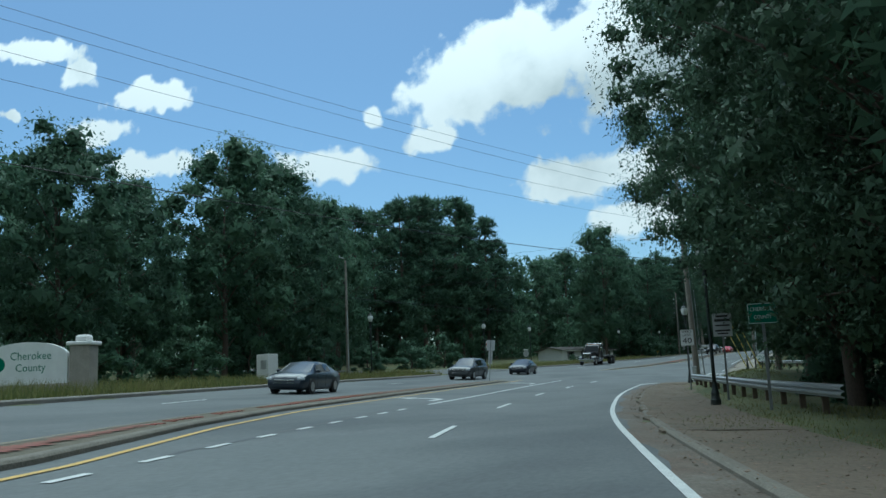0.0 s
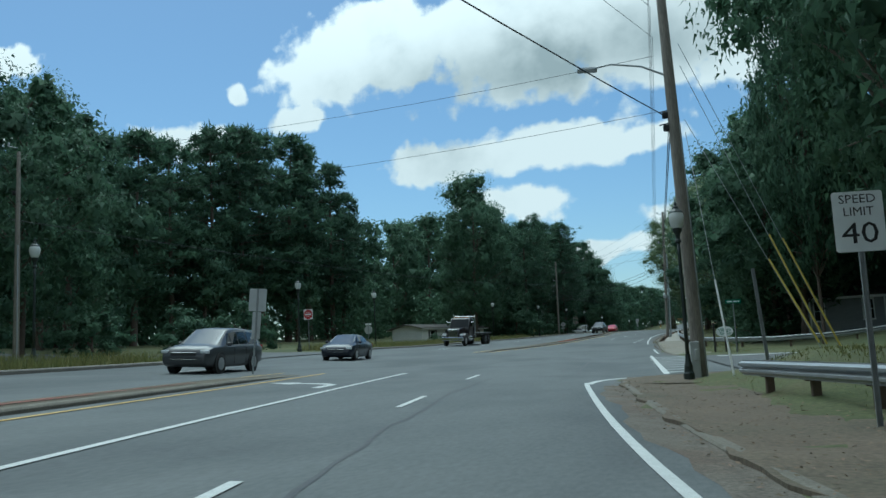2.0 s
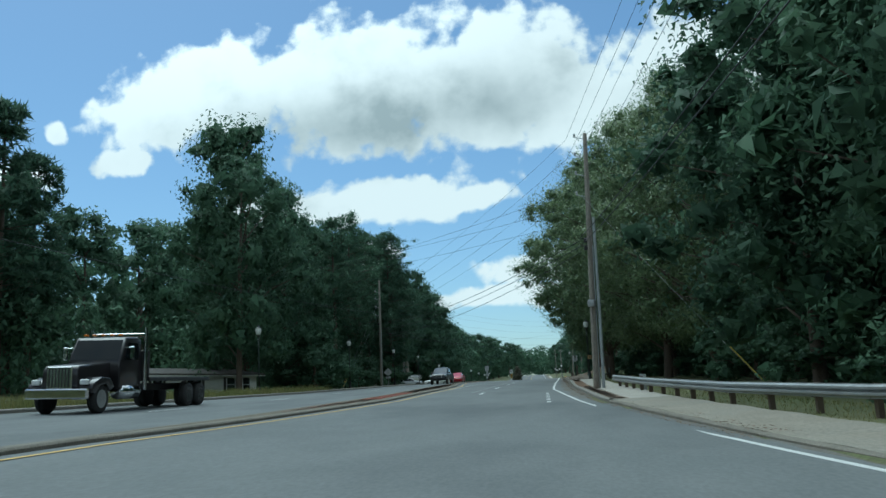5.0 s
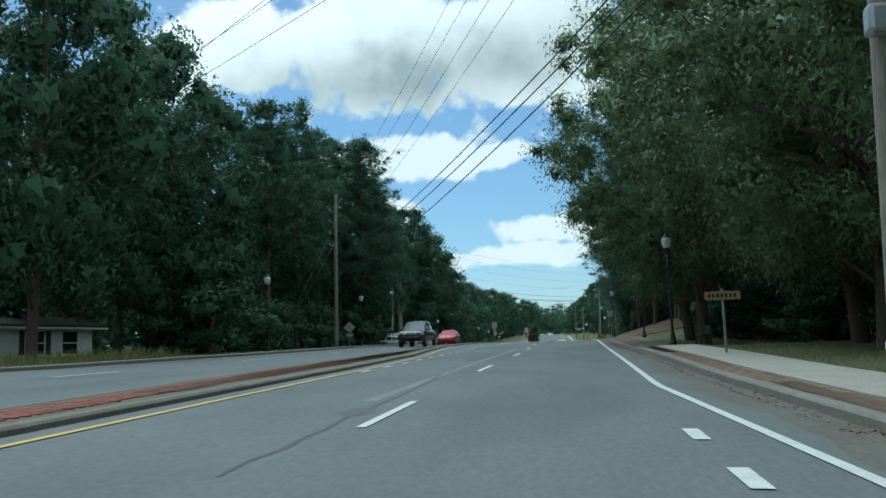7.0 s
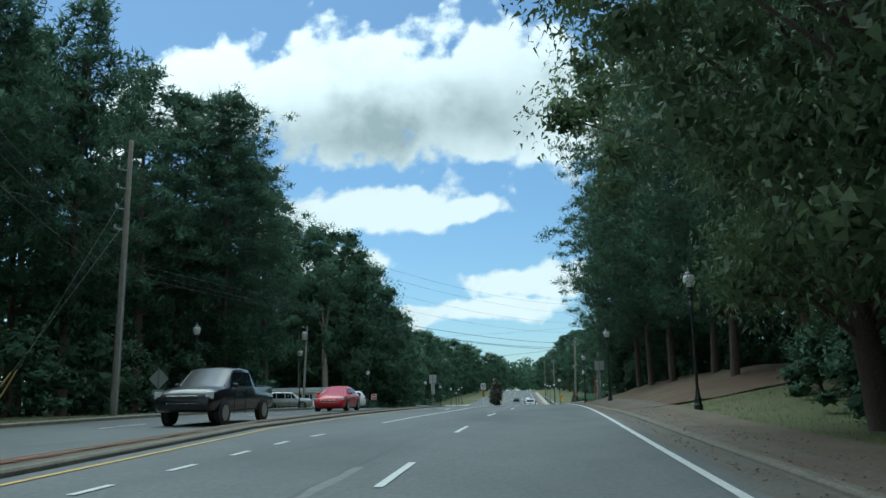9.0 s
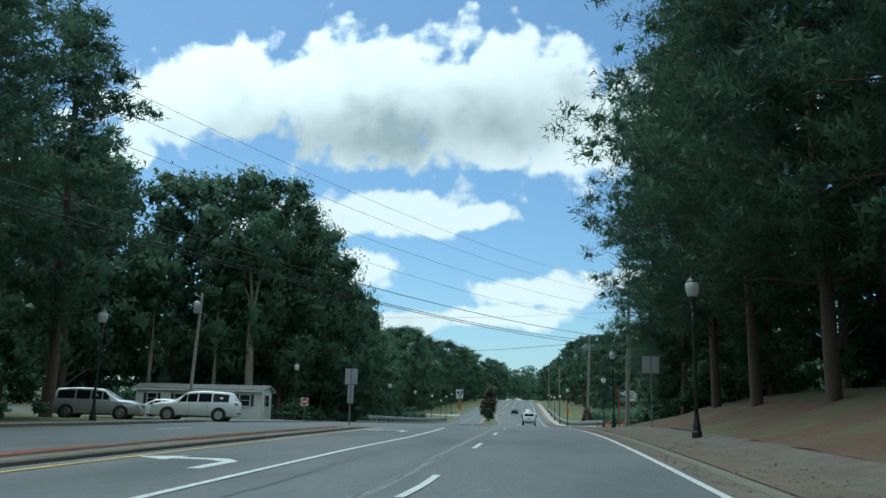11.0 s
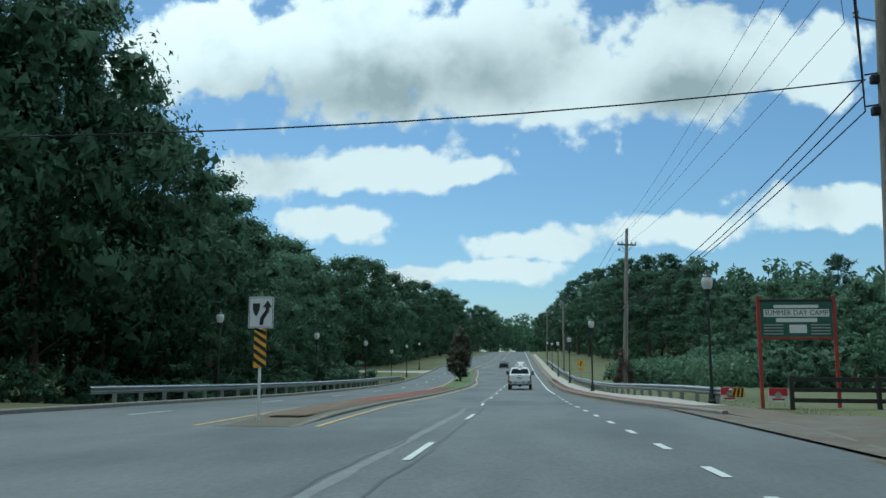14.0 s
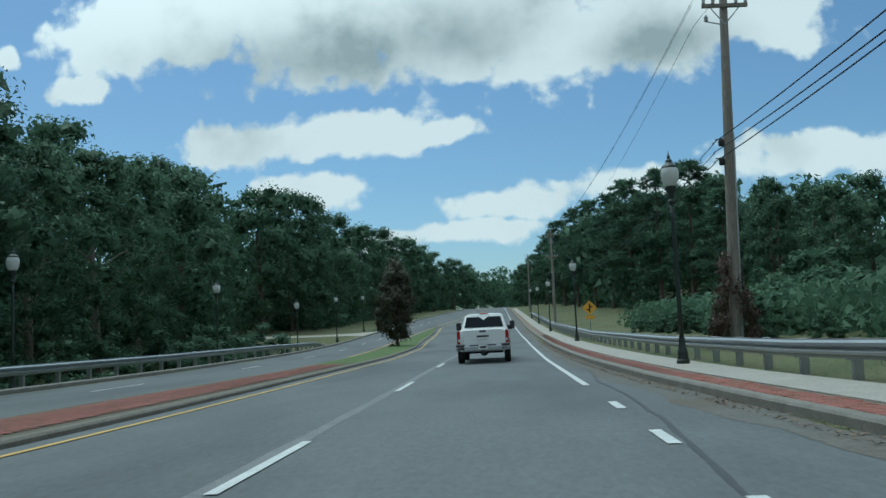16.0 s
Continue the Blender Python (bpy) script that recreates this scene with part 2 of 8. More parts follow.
GROUND = material("grass_and_litter", (0.085, 0.115, 0.036), 0.95, second=(0.125, 0.105, 0.052), scale=0.5, amount=0.7, fine=0.5, bump=0.8, bump_scale=10, third=(0.06, 0.075, 0.025), third_scale=0.12)
STRAW = material("pine_straw", (0.135, 0.074, 0.045), 0.95, second=(0.085, 0.058, 0.036), third=(0.11, 0.115, 0.05), third_scale=0.25, scale=1.4, amount=0.8, fine=0.5, bump=0.8, bump_scale=16)
GRASS = material("grass_blades", (0.12, 0.16, 0.04), 0.8, second=(0.23, 0.20, 0.085), scale=0.5, amount=0.6, per_island=0.3, translucent=0.25)
LEAF = material("broad_leaves", (0.082, 0.146, 0.094), 0.55, second=(0.106, 0.172, 0.100), scale=0.22, amount=0.6, per_island=0.20, per_object=0.14, translucent=0.38, spec=0.12)
# yellower than LEAF, and lightened to put the light on these boughs into the colour
NEAR_LEAF = material("lit_roadside_oak_leaves", (0.128, 0.190, 0.096), 0.42, second=(0.165, 0.220, 0.104), scale=0.3, amount=0.6, per_island=0.26, per_object=0.10, translucent=0.36, spec=0.35)
# a darker copy of LEAF; the shade of the near crowns is in its colour
SHADED_LEAF = material("shade_toned_leaves", (0.074, 0.126, 0.078), 0.5, second=(0.096, 0.146, 0.084), scale=0.22, amount=0.6, per_island=0.20, per_object=0.10, translucent=0.22, spec=0.15)
NEEDLE = material("pine_needles", (0.078, 0.140, 0.092), 0.55, second=(0.098, 0.160, 0.098), scale=0.25, amount=0.6, per_island=0.22, per_object=0.12, translucent=0.42, spec=0.1)
RED_LEAF = material("dark_reddish_leaves", (0.066, 0.050, 0.038), 0.6, second=(0.06, 0.075, 0.03), scale=0.4, amount=0.6, per_island=0.3, translucent=0.25)
BARK = material("bark", (0.14, 0.105, 0.08), 0.95, second=(0.075, 0.06, 0.05), scale=3.0, amount=0.8, fine=0.5, bump=0.9, bump_scale=12, stretch=(1, 1, 0.2))
PALE_BARK = material("pale_bark", (0.30, 0.26, 0.21), 0.95, second=(0.16, 0.135, 0.11), scale=2.5, amount=0.8, fine=0.4, bump=0.7, bump_scale=12, stretch=(1, 1, 0.25))


# ---------------------------------------------------------------- helpers for building
def mesh_object(name, verts, faces, mat, smooth=False):
    me = bpy.data.meshes.new(name)
    me.from_pydata([tuple(v) for v in verts], [], [tuple(fc) for fc in faces])
    me.update()
    if mat is not None:
        me.materials.append(mat)
    if smooth:
        for pl in me.polygons:
            pl.use_smooth = True
    return new(name, me)


def quads_mesh(name, co, mat, corners=4, normals=None):
    """A mesh of loose faces from an array of corners, n x corners x 3."""
    n = len(co)
    me = bpy.data.meshes.new(name)
    me.vertices.add(n * corners)
    me.vertices.foreach_set("co", np.ascontiguousarray(co, dtype=np.float32).ravel())
    me.loops.add(n * corners)
    me.loops.foreach_set("vertex_index", np.arange(n * corners, dtype=np.int32))
    me.polygons.add(n)
    me.polygons.foreach_set("loop_start", np.arange(0, n * corners, corners, dtype=np.int32))
    me.update(calc_edges=True)
    me.materials.append(mat)
    if normals is not None:
        me.polygons.foreach_set("use_smooth", np.ones(n, dtype=bool))
        me.normals_split_custom_set_from_vertices(np.repeat(normals, corners, axis=0).astype(np.float32))
    return me


def part(name, bm, mat, parent=None, label="", smooth=False):
    """Links a bmesh as one mesh object under a thing or a part."""
    me = bpy.data.meshes.new(name)
    bm.normal_update()
    bm.to_mesh(me)
    bm.free()
    me.materials.append(mat)
    if smooth:
        for pl in me.polygons:
            pl.use_smooth = True
    ob = new(name, me)
    ob.parent = parent
    if label:
        ob["label"] = label
    return ob


def empty(name, m, label, category, group="", kind=""):
    ob = new(name)
    ob.matrix_basis = m
    return tagged(ob, label, category, group, kind)


def box(bm, size, at=(0, 0, 0), rot=(0, 0, 0), bevel=0.0, segments=1):
    got = bmesh.ops.create_cube(bm, size=1.0, matrix=pose(*at, *rot) @ Matrix.Diagonal((*size, 1)))
    if bevel:
        edges = list({e for v in got["verts"] for e in v.link_edges})
        bmesh.ops.bevel(bm, geom=edges, offset=bevel, segments=segments, affect="EDGES", profile=0.6)
    return bm


def cyl(bm, r0, r1, z0, z1, at=(0, 0), seg=12, rot=None, caps=True):
    m = Matrix.Translation((at[0], at[1], (z0 + z1) / 2))
    if rot is not None:
        m = rot
    bmesh.ops.create_cone(bm, cap_ends=caps, segments=seg, radius1=r0, radius2=r1, depth=abs(z1 - z0), matrix=m)
    return bm


def lathe(bm, profile, seg=14, m=None):
    """Turns (radius, height) pairs round the upright axis."""
    rings = []
    for r, z in profile:
        ring = []
        for i in range(seg):
            a = 2 * math.pi * i / seg
            v = Vector((r * math.cos(a), r * math.sin(a), z))
            ring.append(bm.verts.new(m @ v if m is not None else v))
        rings.append(ring)
    for a, b in zip(rings, rings[1:]):
        for i in range(seg):
            j = (i + 1) % seg
            bm.faces.new((a[i], a[j], b[j], b[i]))
    bm.faces.new(list(reversed(rings[0])))
    bm.faces.new(rings[-1])
    return bm


def bar(bm, a, b, r, seg=8, r2=None):
    """A round bar from a to b."""
    a, b = Vector(a), Vector(b)
    d = b - a
    m = Matrix.Translation((a + b) / 2) @ d.to_track_quat("Z", "Y").to_matrix().to_4x4()
    bmesh.ops.create_cone(bm, cap_ends=True, segments=seg, radius1=r, radius2=r if r2 is None else r2, depth=d.length, matrix=m)
    return bm


# ---------------------------------------------------------------- the road's line
LINE_S = np.array([-60, -40, -20, 0, 20, 40, 60, 80, 100, 120, 140, 160, 200, 240, 280, 330, 400, 600, 1000], float)
LINE_X = np.array([41.97, 34.60, 27.24, 19.87, 13.01, 7.73, 3.96, 1.44, .20, -.04, -.10, -.02, .08, .10, .10, 0, -1, -4, -10], float)
LINE_Y = np.array([-159.32, -140.73, -122.14, -103.54, -84.76, -65.48, -45.84, -26.0, -6.05, 13.95, 33.95, 53.95, 93.95, 133.95, 173.95,
                   223.95, 293.95, 493.9, 893.9], float)
LINE_Z = [(-60, -3.80), (20, -3.83), (40, -3.79), (60, -3.66), (80, -3.36), (100, -2.97), (120, -2.27), (140, -1.58), (160, -1.04),
          (180, -.44), (200, -.07), (220, .14), (240, .11), (260, -.02), (280, -.17), (300, -.18), (325, -.05), (350, .45), (380, 1.4),
          (430, 3.4), (520, 7.0), (650, 11.0), (1000, 18.0)]
DENSE = np.arange(-60, 1000.1, 2.0)


def smooth_interp(x, xs, ys, passes=14):
    y = np.interp(DENSE, xs, ys)
    for _ in range(passes):
        y[1:-1] = (y[:-2] + 2 * y[1:-1] + y[2:]) / 4
    return y


CX, CY = smooth_interp(DENSE, LINE_S, LINE_X), smooth_interp(DENSE, LINE_S, LINE_Y)
CZ = smooth_interp(DENSE, [a for a, _ in LINE_Z], [b for _, b in LINE_Z])
TX, TY = np.gradient(CX), np.gradient(CY)
TL = np.hypot(TX, TY)
TX, TY = TX / TL, TY / TL


def ease(x, lo, hi):
    t = np.clip((np.asarray(x, float) - lo) / (hi - lo), 0, 1)
    return t * t * (3 - 2 * t)


def bank(s):
    return np.interp(s, [-60, 95, 140, 180, 210], [.055, .055, .018, .01, 0])


def rise(s, u):
    """How far the land lies over the road's line, by station and offset to the right."""
    s, u = np.asarray(s, float), np.asarray(u, float)
    z = -bank(s) * np.clip(u, -24, 3)
    z = z + ease(-u, 24, 60) * 1.5
    z = z + ease(s, 165, 195) * (1 - ease(s, 225, 243)) * ease(u, 3.2, 13) * 2.0
    z = z + ease(s, 262, 275) * (1 - ease(s, 330, 360)) * ease(u, 4.5, 8) * 0.4
    z = z + ease(s, 80, 86) * (1 - ease(s, 104, 112)) * ease(u, 13, 20) * 0.7
    z = z + ease(s, 300, 420) * ease(u, 8, 60) * 5.0
    z = z - (1 - ease(s, 40, 62)) * ease(u, 6.0, 16) * 0.8
    z = z + ease(s, 34, 46) * (1 - ease(s, 56.5, 61.5)) * ease(u, 4.2, 7.4) * 0.8
    z = z - ease(s, 262, 280) * (1 - ease(s, 350, 366)) * ease(-u, 15.8, 18.5) * 1.5
    return z


def base_z(s):
    return np.interp(s, DENSE, CZ)


def W(s, u, dz=0.0):
    """The place at station s, u metres to the right of the line, dz over the land."""
    x, y = np.interp(s, DENSE, CX), np.interp(s, DENSE, CY)
    tx, ty = np.interp(s, DENSE, TX), np.interp(s, DENSE, TY)
    return Vector((x + u * ty, y - u * tx, float(base_z(s) + rise(s, u)) + dz))


def heading(s):
    """Degrees to turn a thing that looks along +y so that it looks along the road."""
    return math.degrees(math.atan2(-np.interp(s, DENSE, TX), np.interp(s, DENSE, TY)))


def at(s, u, dz=0.0, turn=0.0):
    p = W(s, u, dz)
    return pose(p.x, p.y, p.z, 0, 0, heading(s) + turn)


def station(px, py):
    """Station and offset of many places, by the nearest part of the line."""
    px, py = np.asarray(px).ravel(), np.asarray(py).ravel()
    ss, uu = np.empty(len(px)), np.empty(len(px))
    for i in range(0, len(px), 4000):
        dx, dy = px[i:i + 4000, None] - CX[None], py[i:i + 4000, None] - CY[None]
        k = np.argmin(dx * dx + dy * dy, 1)
        j = np.arange(len(k))
        along = dx[j, k] * TX[k] + dy[j, k] * TY[k]
        ss[i:i + 4000] = DENSE[k] + np.clip(along, -60, 60)
        uu[i:i + 4000] = dx[j, k] * TY[k] - dy[j, k] * TX[k]
    return ss, uu


# ---------------------------------------------------------------- the road's edges, by station
def tab(*pairs):
    xs, ys = [a for a, _ in pairs], [b for _, b in pairs]
    return lambda s: np.interp(s, xs, ys)


U_DASH = tab((-60, -2.0), (0, -2.0), (15, -2.15), (40, -2.4), (62, -2.5), (90, -2.4), (125, -2.15), (150, -1.8), (165, -2.1), (177, -1.95),
             (190, -1.35), (212, -1.5), (235, -1.65), (257, -1.75), (268, -2.1), (300, -2.5), (400, -2.6), (1000, -2.6))
U_EDGE = tab((-60, 1.2), (15, 1.1), (25, 1.0), (55, 1.0), (62, 1.1), (88, 4.3), (96, 3.9), (114, 2.3), (129, 1.5), (154, 1.85), (189, 2.4), (210, 2.5), (241, 2.1),
             (280, 1.45), (300, 1.2), (400, .9), (1000, .9))
U_RIGHT = tab((-60, 1.85), (20, 1.8), (50, 1.88), (55, 1.92), (57.6, 2.0), (59, 2.4), (60.3, 3.15), (61.1, 4.5), (61.6, 6.2), (62, 7.5), (64, 7.0), (79, 6.5), (84, 5.2), (90, 4.7), (100, 4.2), (114, 3.1), (131, 2.7), (172, 3.0), (210, 3.1), (236, 3.0), (241, 4.5),
              (250, 5.6), (258, 5.3), (264, 4.4), (270, 3.85), (277, 3.3), (287, 2.65), (296, 2.35), (307, 2.2), (1000, 2.2))
U_YELLOW = tab((-60, -5.0), (0, -5.0), (9, -5.4), (15, -6.3), (21, -6.8), (53, -7.5), (60, -7.7), (78, -7.2), (95, -6.6), (108, -5.6), (116, -5.0), (136, -5.1), (147, -5.5),
               (156, -6.4), (169, -7.4), (185, -6.8), (200, -6.6), (220, -7.0), (250, -4.7), (259, -5.2), (266, -5.5), (283, -5.45), (300, -5.5), (309, -5.4), (325, -5.95), (341, -6.95), (365, -7.85), (385, -8.9), (430, -5.6), (1000, -5.4))
U_MED = tab((-60, -6.8), (8, -7.0), (16, -7.8), (27, -8.6), (56, -8.9), (78, -7.7), (122, -6.9), (141, -7.6), (157, -8.1), (172, -9.0), (195, -8.3), (217, -8.6), (250, -7.0), (260, -7.7),
            (271, -8.2), (286, -8.2), (298, -7.9), (313, -8.1), (325, -8.8), (340, -9.5), (365, -9.9), (385, -9.8), (430, -8.0), (500, -7.5), (1000, -7.0))
U_LEFT = tab((-60, -15.0), (20, -14.8), (43, -16.8), (100, -17.0), (140, -16.3), (180, -15.6), (217, -16.0), (250, -15.0), (270, -14.2), (283, -13.8), (302, -13.7), (341, -15.0), (360, -15.8), (400, -17.0), (450, -16.5), (520, -14.0), (1000, -13.5))


def stations(s0, s1, step=2.0):
    n = max(1, int(math.ceil((s1 - s0) / step)))
    return [s0 + (s1 - s0) * i / n for i in range(n + 1)]


def ribbon(name, s0, s1, left, right, mat, lift=0.0, depth=0.0, step=2.0, cols=1, parent=None):
    """A strip along the road between two offsets; with a depth it has sides and ends."""
    verts, faces = [], []
    ss = stations(s0, s1, step)
    for s in ss:
        a, b = float(left(s)), float(right(s))
        for k in range(cols + 1):
            verts.append(W(s, a + (b - a) * k / cols, lift(s) if callable(lift) else lift))
    n = cols + 1
    for i in range(len(ss) - 1):
        for k in range(cols):
            faces.append((i * n + k, i * n + k + 1, (i + 1) * n + k + 1, (i + 1) * n + k))
    if depth:
        o = len(verts)
        for i in range(len(ss)):
            for k in (0, cols):
                v = verts[i * n + k]
                verts.append(Vector((v.x, v.y, v.z - depth)))
        for i in range(len(ss) - 1):
            faces.append((i * n, (i + 1) * n, o + 2 * i + 2, o + 2 * i))
            faces.append((i * n + cols, o + 2 * i + 1, o + 2 * i + 3, (i + 1) * n + cols))
        faces.append((0, o, o + 1, cols))
        e = (len(ss) - 1) * n
        faces.append((e, e + cols, o + 2 * len(ss) - 1, o + 2 * len(ss) - 2))
    ob = mesh_object(name, verts, faces, mat)
    ob.parent = parent
    return ob


def shift(fn, d):
    return lambda s: fn(s) + d


def flat(v):
    return lambda s: v


# the land: one sheet out to the horizon
def axis(lo, hi, a, b, step, far):
    mid = list(np.arange(a, b + 0.1, step))
    up, down, d = [], [], step
    v = b
    while v < hi:
        d *= far
        v += d
        up.append(v)
    v, d = a, step
    while v > lo:
        d *= far
        v -= d
        down.append(v)
    return np.array(down[::-1] + mid + up)


gx, gy = axis(-2600, 2600, -46, 50, 1.6, 1.16), axis(-2200, 3200, -150, 330, 2.0, 1.14)
GX, GY = np.meshgrid(gx, gy, indexing="ij")
gs, gu = station(GX, GY)
inside_l, inside_r = np.array([U_LEFT(s) for s in gs]), np.array([U_RIGHT(s) for s in gs])
gz = base_z(gs) + rise(gs, gu)
under = (gu > inside_l + 0.2) & (gu < inside_r - 0.2)
lumps = np.array([noise.noise((x * 0.13, y * 0.13, 0.0)) * 0.16 + noise.noise((x * 0.5, y * 0.5, 3.0)) * 0.05 for x, y in zip(GX.ravel(), GY.ravel())])
away = ease(np.maximum(gu - inside_r, inside_l - gu), 2.5, 7.0)
deep = (gu > inside_l + 1.4) & (gu < inside_r - 1.4)
gz = np.where(deep, gz - 0.35, np.where(under, gz - 0.05, gz + 0.02 + lumps * away))
far_lift = ease(np.abs(gu), 150, 900) * 12.0
gz = gz + far_lift
ny = len(gy)
gverts = np.stack([GX.ravel(), GY.ravel(), gz], 1)
gfaces = [(i * ny + j, (i + 1) * ny + j, (i + 1) * ny + j + 1, i * ny + j + 1) for i in range(len(gx) - 1) for j in range(ny - 1)]
ground = mesh_object("ground", gverts, gfaces, GROUND, True)
tagged(ground, "uneven grass, dirt and leaf litter beside the road", "ground", kind="structure")

road = ribbon("road", -60, 1000, U_LEFT, U_RIGHT, ASPHALT, 0.0, 0.25, 2.0, 10)
tagged(road, "worn grey asphalt road of two carriageways", "road", kind="structure")


def street(name, s0, s1, u0, u1, label, flare=5.0, mat=ASPHALT_OLD):
    """A side street that leaves the road at right angles."""
    verts, faces = [], []
    us = np.linspace(u0, u1, 14)
    for i, u in enumerate(us):
        k = flare * (1 - min(1.0, abs(u - u0) / 6.0)) ** 2
        for j in range(7):
            f = j / 6
            verts.append(W(s0 - k + (s1 - s0 + 2 * k) * f, u, 0.045))
    for i in range(len(us) - 1):
        for j in range(6):
            a = i * 7 + j
            faces.append((a, a + 7, a + 8, a + 1) if u1 > u0 else (a, a + 1, a + 8, a + 7))
    ob = mesh_object(name, verts, faces, mat)
    return tagged(ob, label, "street", kind="structure")


street("side_street_1", 63, 79, 6.3, 60, "grey asphalt side street leaving the road", 1.2)
street("side_street_2", 244, 256, 4.6, 12, "dirt pull-off beside the road by the billboard", 6.0, LITTER)
street("side_street_3", 226, 244, -15.2, -60, "grey asphalt side street beside the mobile home", 5.0)
street("side_street_4", 74, 84, -16.4, -60, "grey asphalt side street beside the long house", 4.0)

street("side_street_5", 370, 377, -16.6, -48, "pale concrete driveway between lawns", 4.0, CONCRETE)


# kerbs, pavements and medians
def kerb(s0, s1, edge, side, label="weathered concrete kerb", h=0.15, step=2.0, mat=None, ends=None):
    """A kerb along an edge; side +1 lies to the right of the edge."""
    prof = [(0.0, -0.15), (0.0, h - 0.04), (0.03, h - 0.01), (0.06, h), (0.17, h), (0.17, -0.2)]
    ss = stations(s0, s1, step)
    verts, faces = [], []
    for s in ss:
        u = float(edge(s))
        for d, z in prof:
            verts.append(W(s, u + side * d, z * ends(s) if ends and z > 0 else z))
    n = len(prof)
    for i in range(len(ss) - 1):
        for k in range(n - 1):
            q = (i * n + k, (i + 1) * n + k, (i + 1) * n + k + 1, i * n + k + 1)
            faces.append(q if side > 0 else q[::-1])
    faces.append(tuple(range(n)) if side < 0 else tuple(range(n))[::-1])
    e = (len(ss) - 1) * n
    faces.append(tuple(range(e, e + n)) if side > 0 else tuple(range(e, e + n))[::-1])
    ob = mesh_object("kerb", verts, faces, mat or KERB_STONE)
    return tagged(ob, label, "kerb", kind="structure")


kerb(-60, 20, U_RIGHT, 1, "low kerb stained brown by dirt", 0.09, 2.0, KERB_DIRTY)
kerb(20, 55, U_RIGHT, 1, "low kerb half buried in brown dirt", 0.055, 1.0, KERB_DIRTY)
kerb(55, 62, U_RIGHT, 1, "low dirty kerb rounding the street corner", 0.055, 0.25, KERB_DIRTY)
kerb(150, 184, U_RIGHT, 1, "crumbling kerb under brown dirt", 0.08, 2.0, KERB_DIRTY)
kerb(83, 112, U_RIGHT, 1, "low worn kerb under pale sand", 0.11, 1.0, KERB_DIRTY, lambda s: float(np.clip((s - 82) / 22, 0.12, 1)))
for a, b in ((112, 150), (257, 1000)):
    kerb(a, b, U_RIGHT, 1)
kerb(184, 257, U_RIGHT, 1, "kerb half buried in brown dirt", 0.045, 2.0, KERB_DIRTY)
for a, b in ((-60, 68), (89, 219), (250, 1000)):
    kerb(a, b, U_LEFT, -1)

MEDIANS = [(-60, 59, "brick"), (88, 218, "brick"), (250, 302, "brick"), (302, 386, "grass")]
for a, b, kind in MEDIANS:
    nose = lambda s, a=a, b=b, k=kind: float(np.clip(min((s - a) / 5.0 if k == "brick" and a > 0 else 1, (b - s) / 5.0 if b not in (302,) else 1), 0.06, 1.0))
    r, l = shift(U_YELLOW, -0.45), U_MED
    kerb(a, b, r, -1, "dark weathered kerb of the median", 0.10, 1.0, KERB_DIRTY, nose)
    kerb(a, b, l, 1, "dark weathered kerb of the median", 0.10, 1.0, KERB_DIRTY, nose)
    if kind == "brick":
        ob = ribbon("median", a, b, shift(l, 0.16), shift(r, -0.16), WEEDY, lambda s: 0.095 * nose(s), 0.3, 1.0, 2)
        tagged(ob, "median strip paved in red brick between kerbs", "median", kind="structure")
    else:
        ob = ribbon("median", a, b, shift(l, 0.16), shift(r, -0.16), TURF, lambda s: 0.10 * nose(s), 0.3, 1.0, 3)
        tagged(ob, "grassy median island between kerbs", "median", kind="structure")


def walkway(name, s0, s1, d0, d1, mat, label, lift=0.15, step=2.0):
    ob = ribbon(name, s0, s1, shift(U_RIGHT, d0), shift(U_RIGHT, d1), mat, lift, 0.35, step, 3)
    return tagged(ob, label, "pavement", kind="structure")


walkway("pavement", -60, 16, 0.17, 2.3, DIRT, "path of packed brown dirt beside the kerb", 0.08)


def lumpy_path(s0, s1, step, label):
    """A path of loose dirt that spills over the kerb in low ridges."""
    def spill(s):
        return float(U_RIGHT(s)) + 0.02 - 0.09 * math.sin(s * 1.3) - 0.06 * math.sin(s * 3.1 + 0.7)
    ob = ribbon("pavement", s0, s1, spill, shift(U_RIGHT, 2.45), DIRT, 0.055, 0.3, step, 12)
    for v in ob.data.vertices:
        v.co.z += 0.030 * noise.noise(v.co * 0.9) + 0.016 * noise.noise(v.co * 3.0)
    return tagged(ob, label, "pavement", kind="structure")


lumpy_path(16, 55, 0.45, "path of loose brown dirt spilling over the kerb")
lumpy_path(55, 62, 0.2, "sandy corner of the path at the side street")
walkway("pavement", 84, 112, 0.165, 2.3, SAND, "worn footpath under pale sand and dirt", lambda s: 0.112 * float(np.clip((s - 82) / 22, 0.12, 1)) + 0.012 * math.sin(s * 1.7), 0.7)
walkway("pavement", 112, 150, 0.78, 2.3, CONCRETE, "pale concrete footpath with dirt along its edge", lambda s: 0.112 + 0.038 * float(np.clip((s - 112) / 6, 0, 1)), 1.0)
walkway("pavement", 150, 182, 0.9, 2.4, DIRT, "footpath covered in packed brown dirt", 0.07)
walkway("verge", 150, 182, 0.17, 0.9, LITTER, "reddish dirt and leaf litter beside the kerb", 0.08)
walkway("brick_strip", 112, 150, 0.17, 0.76, MORTAR, "narrow brick strip beside the kerb", 0.125)
walkway("verge", 182, 243, 0.17, 1.0, DIRT, "brown leaf litter and dirt over the buried kerb", 0.075)
walkway("pavement", 182, 243, 1.0, 2.4, LITTER, "dusty footpath covered in dirt and litter", 0.06)
walkway("pavement", 243, 262, 0.17, 1.95, DIRT, "dirt path running past the billboard", lambda s: 0.03 + 0.11 * float(ease(s, 252, 262)), 1.0)
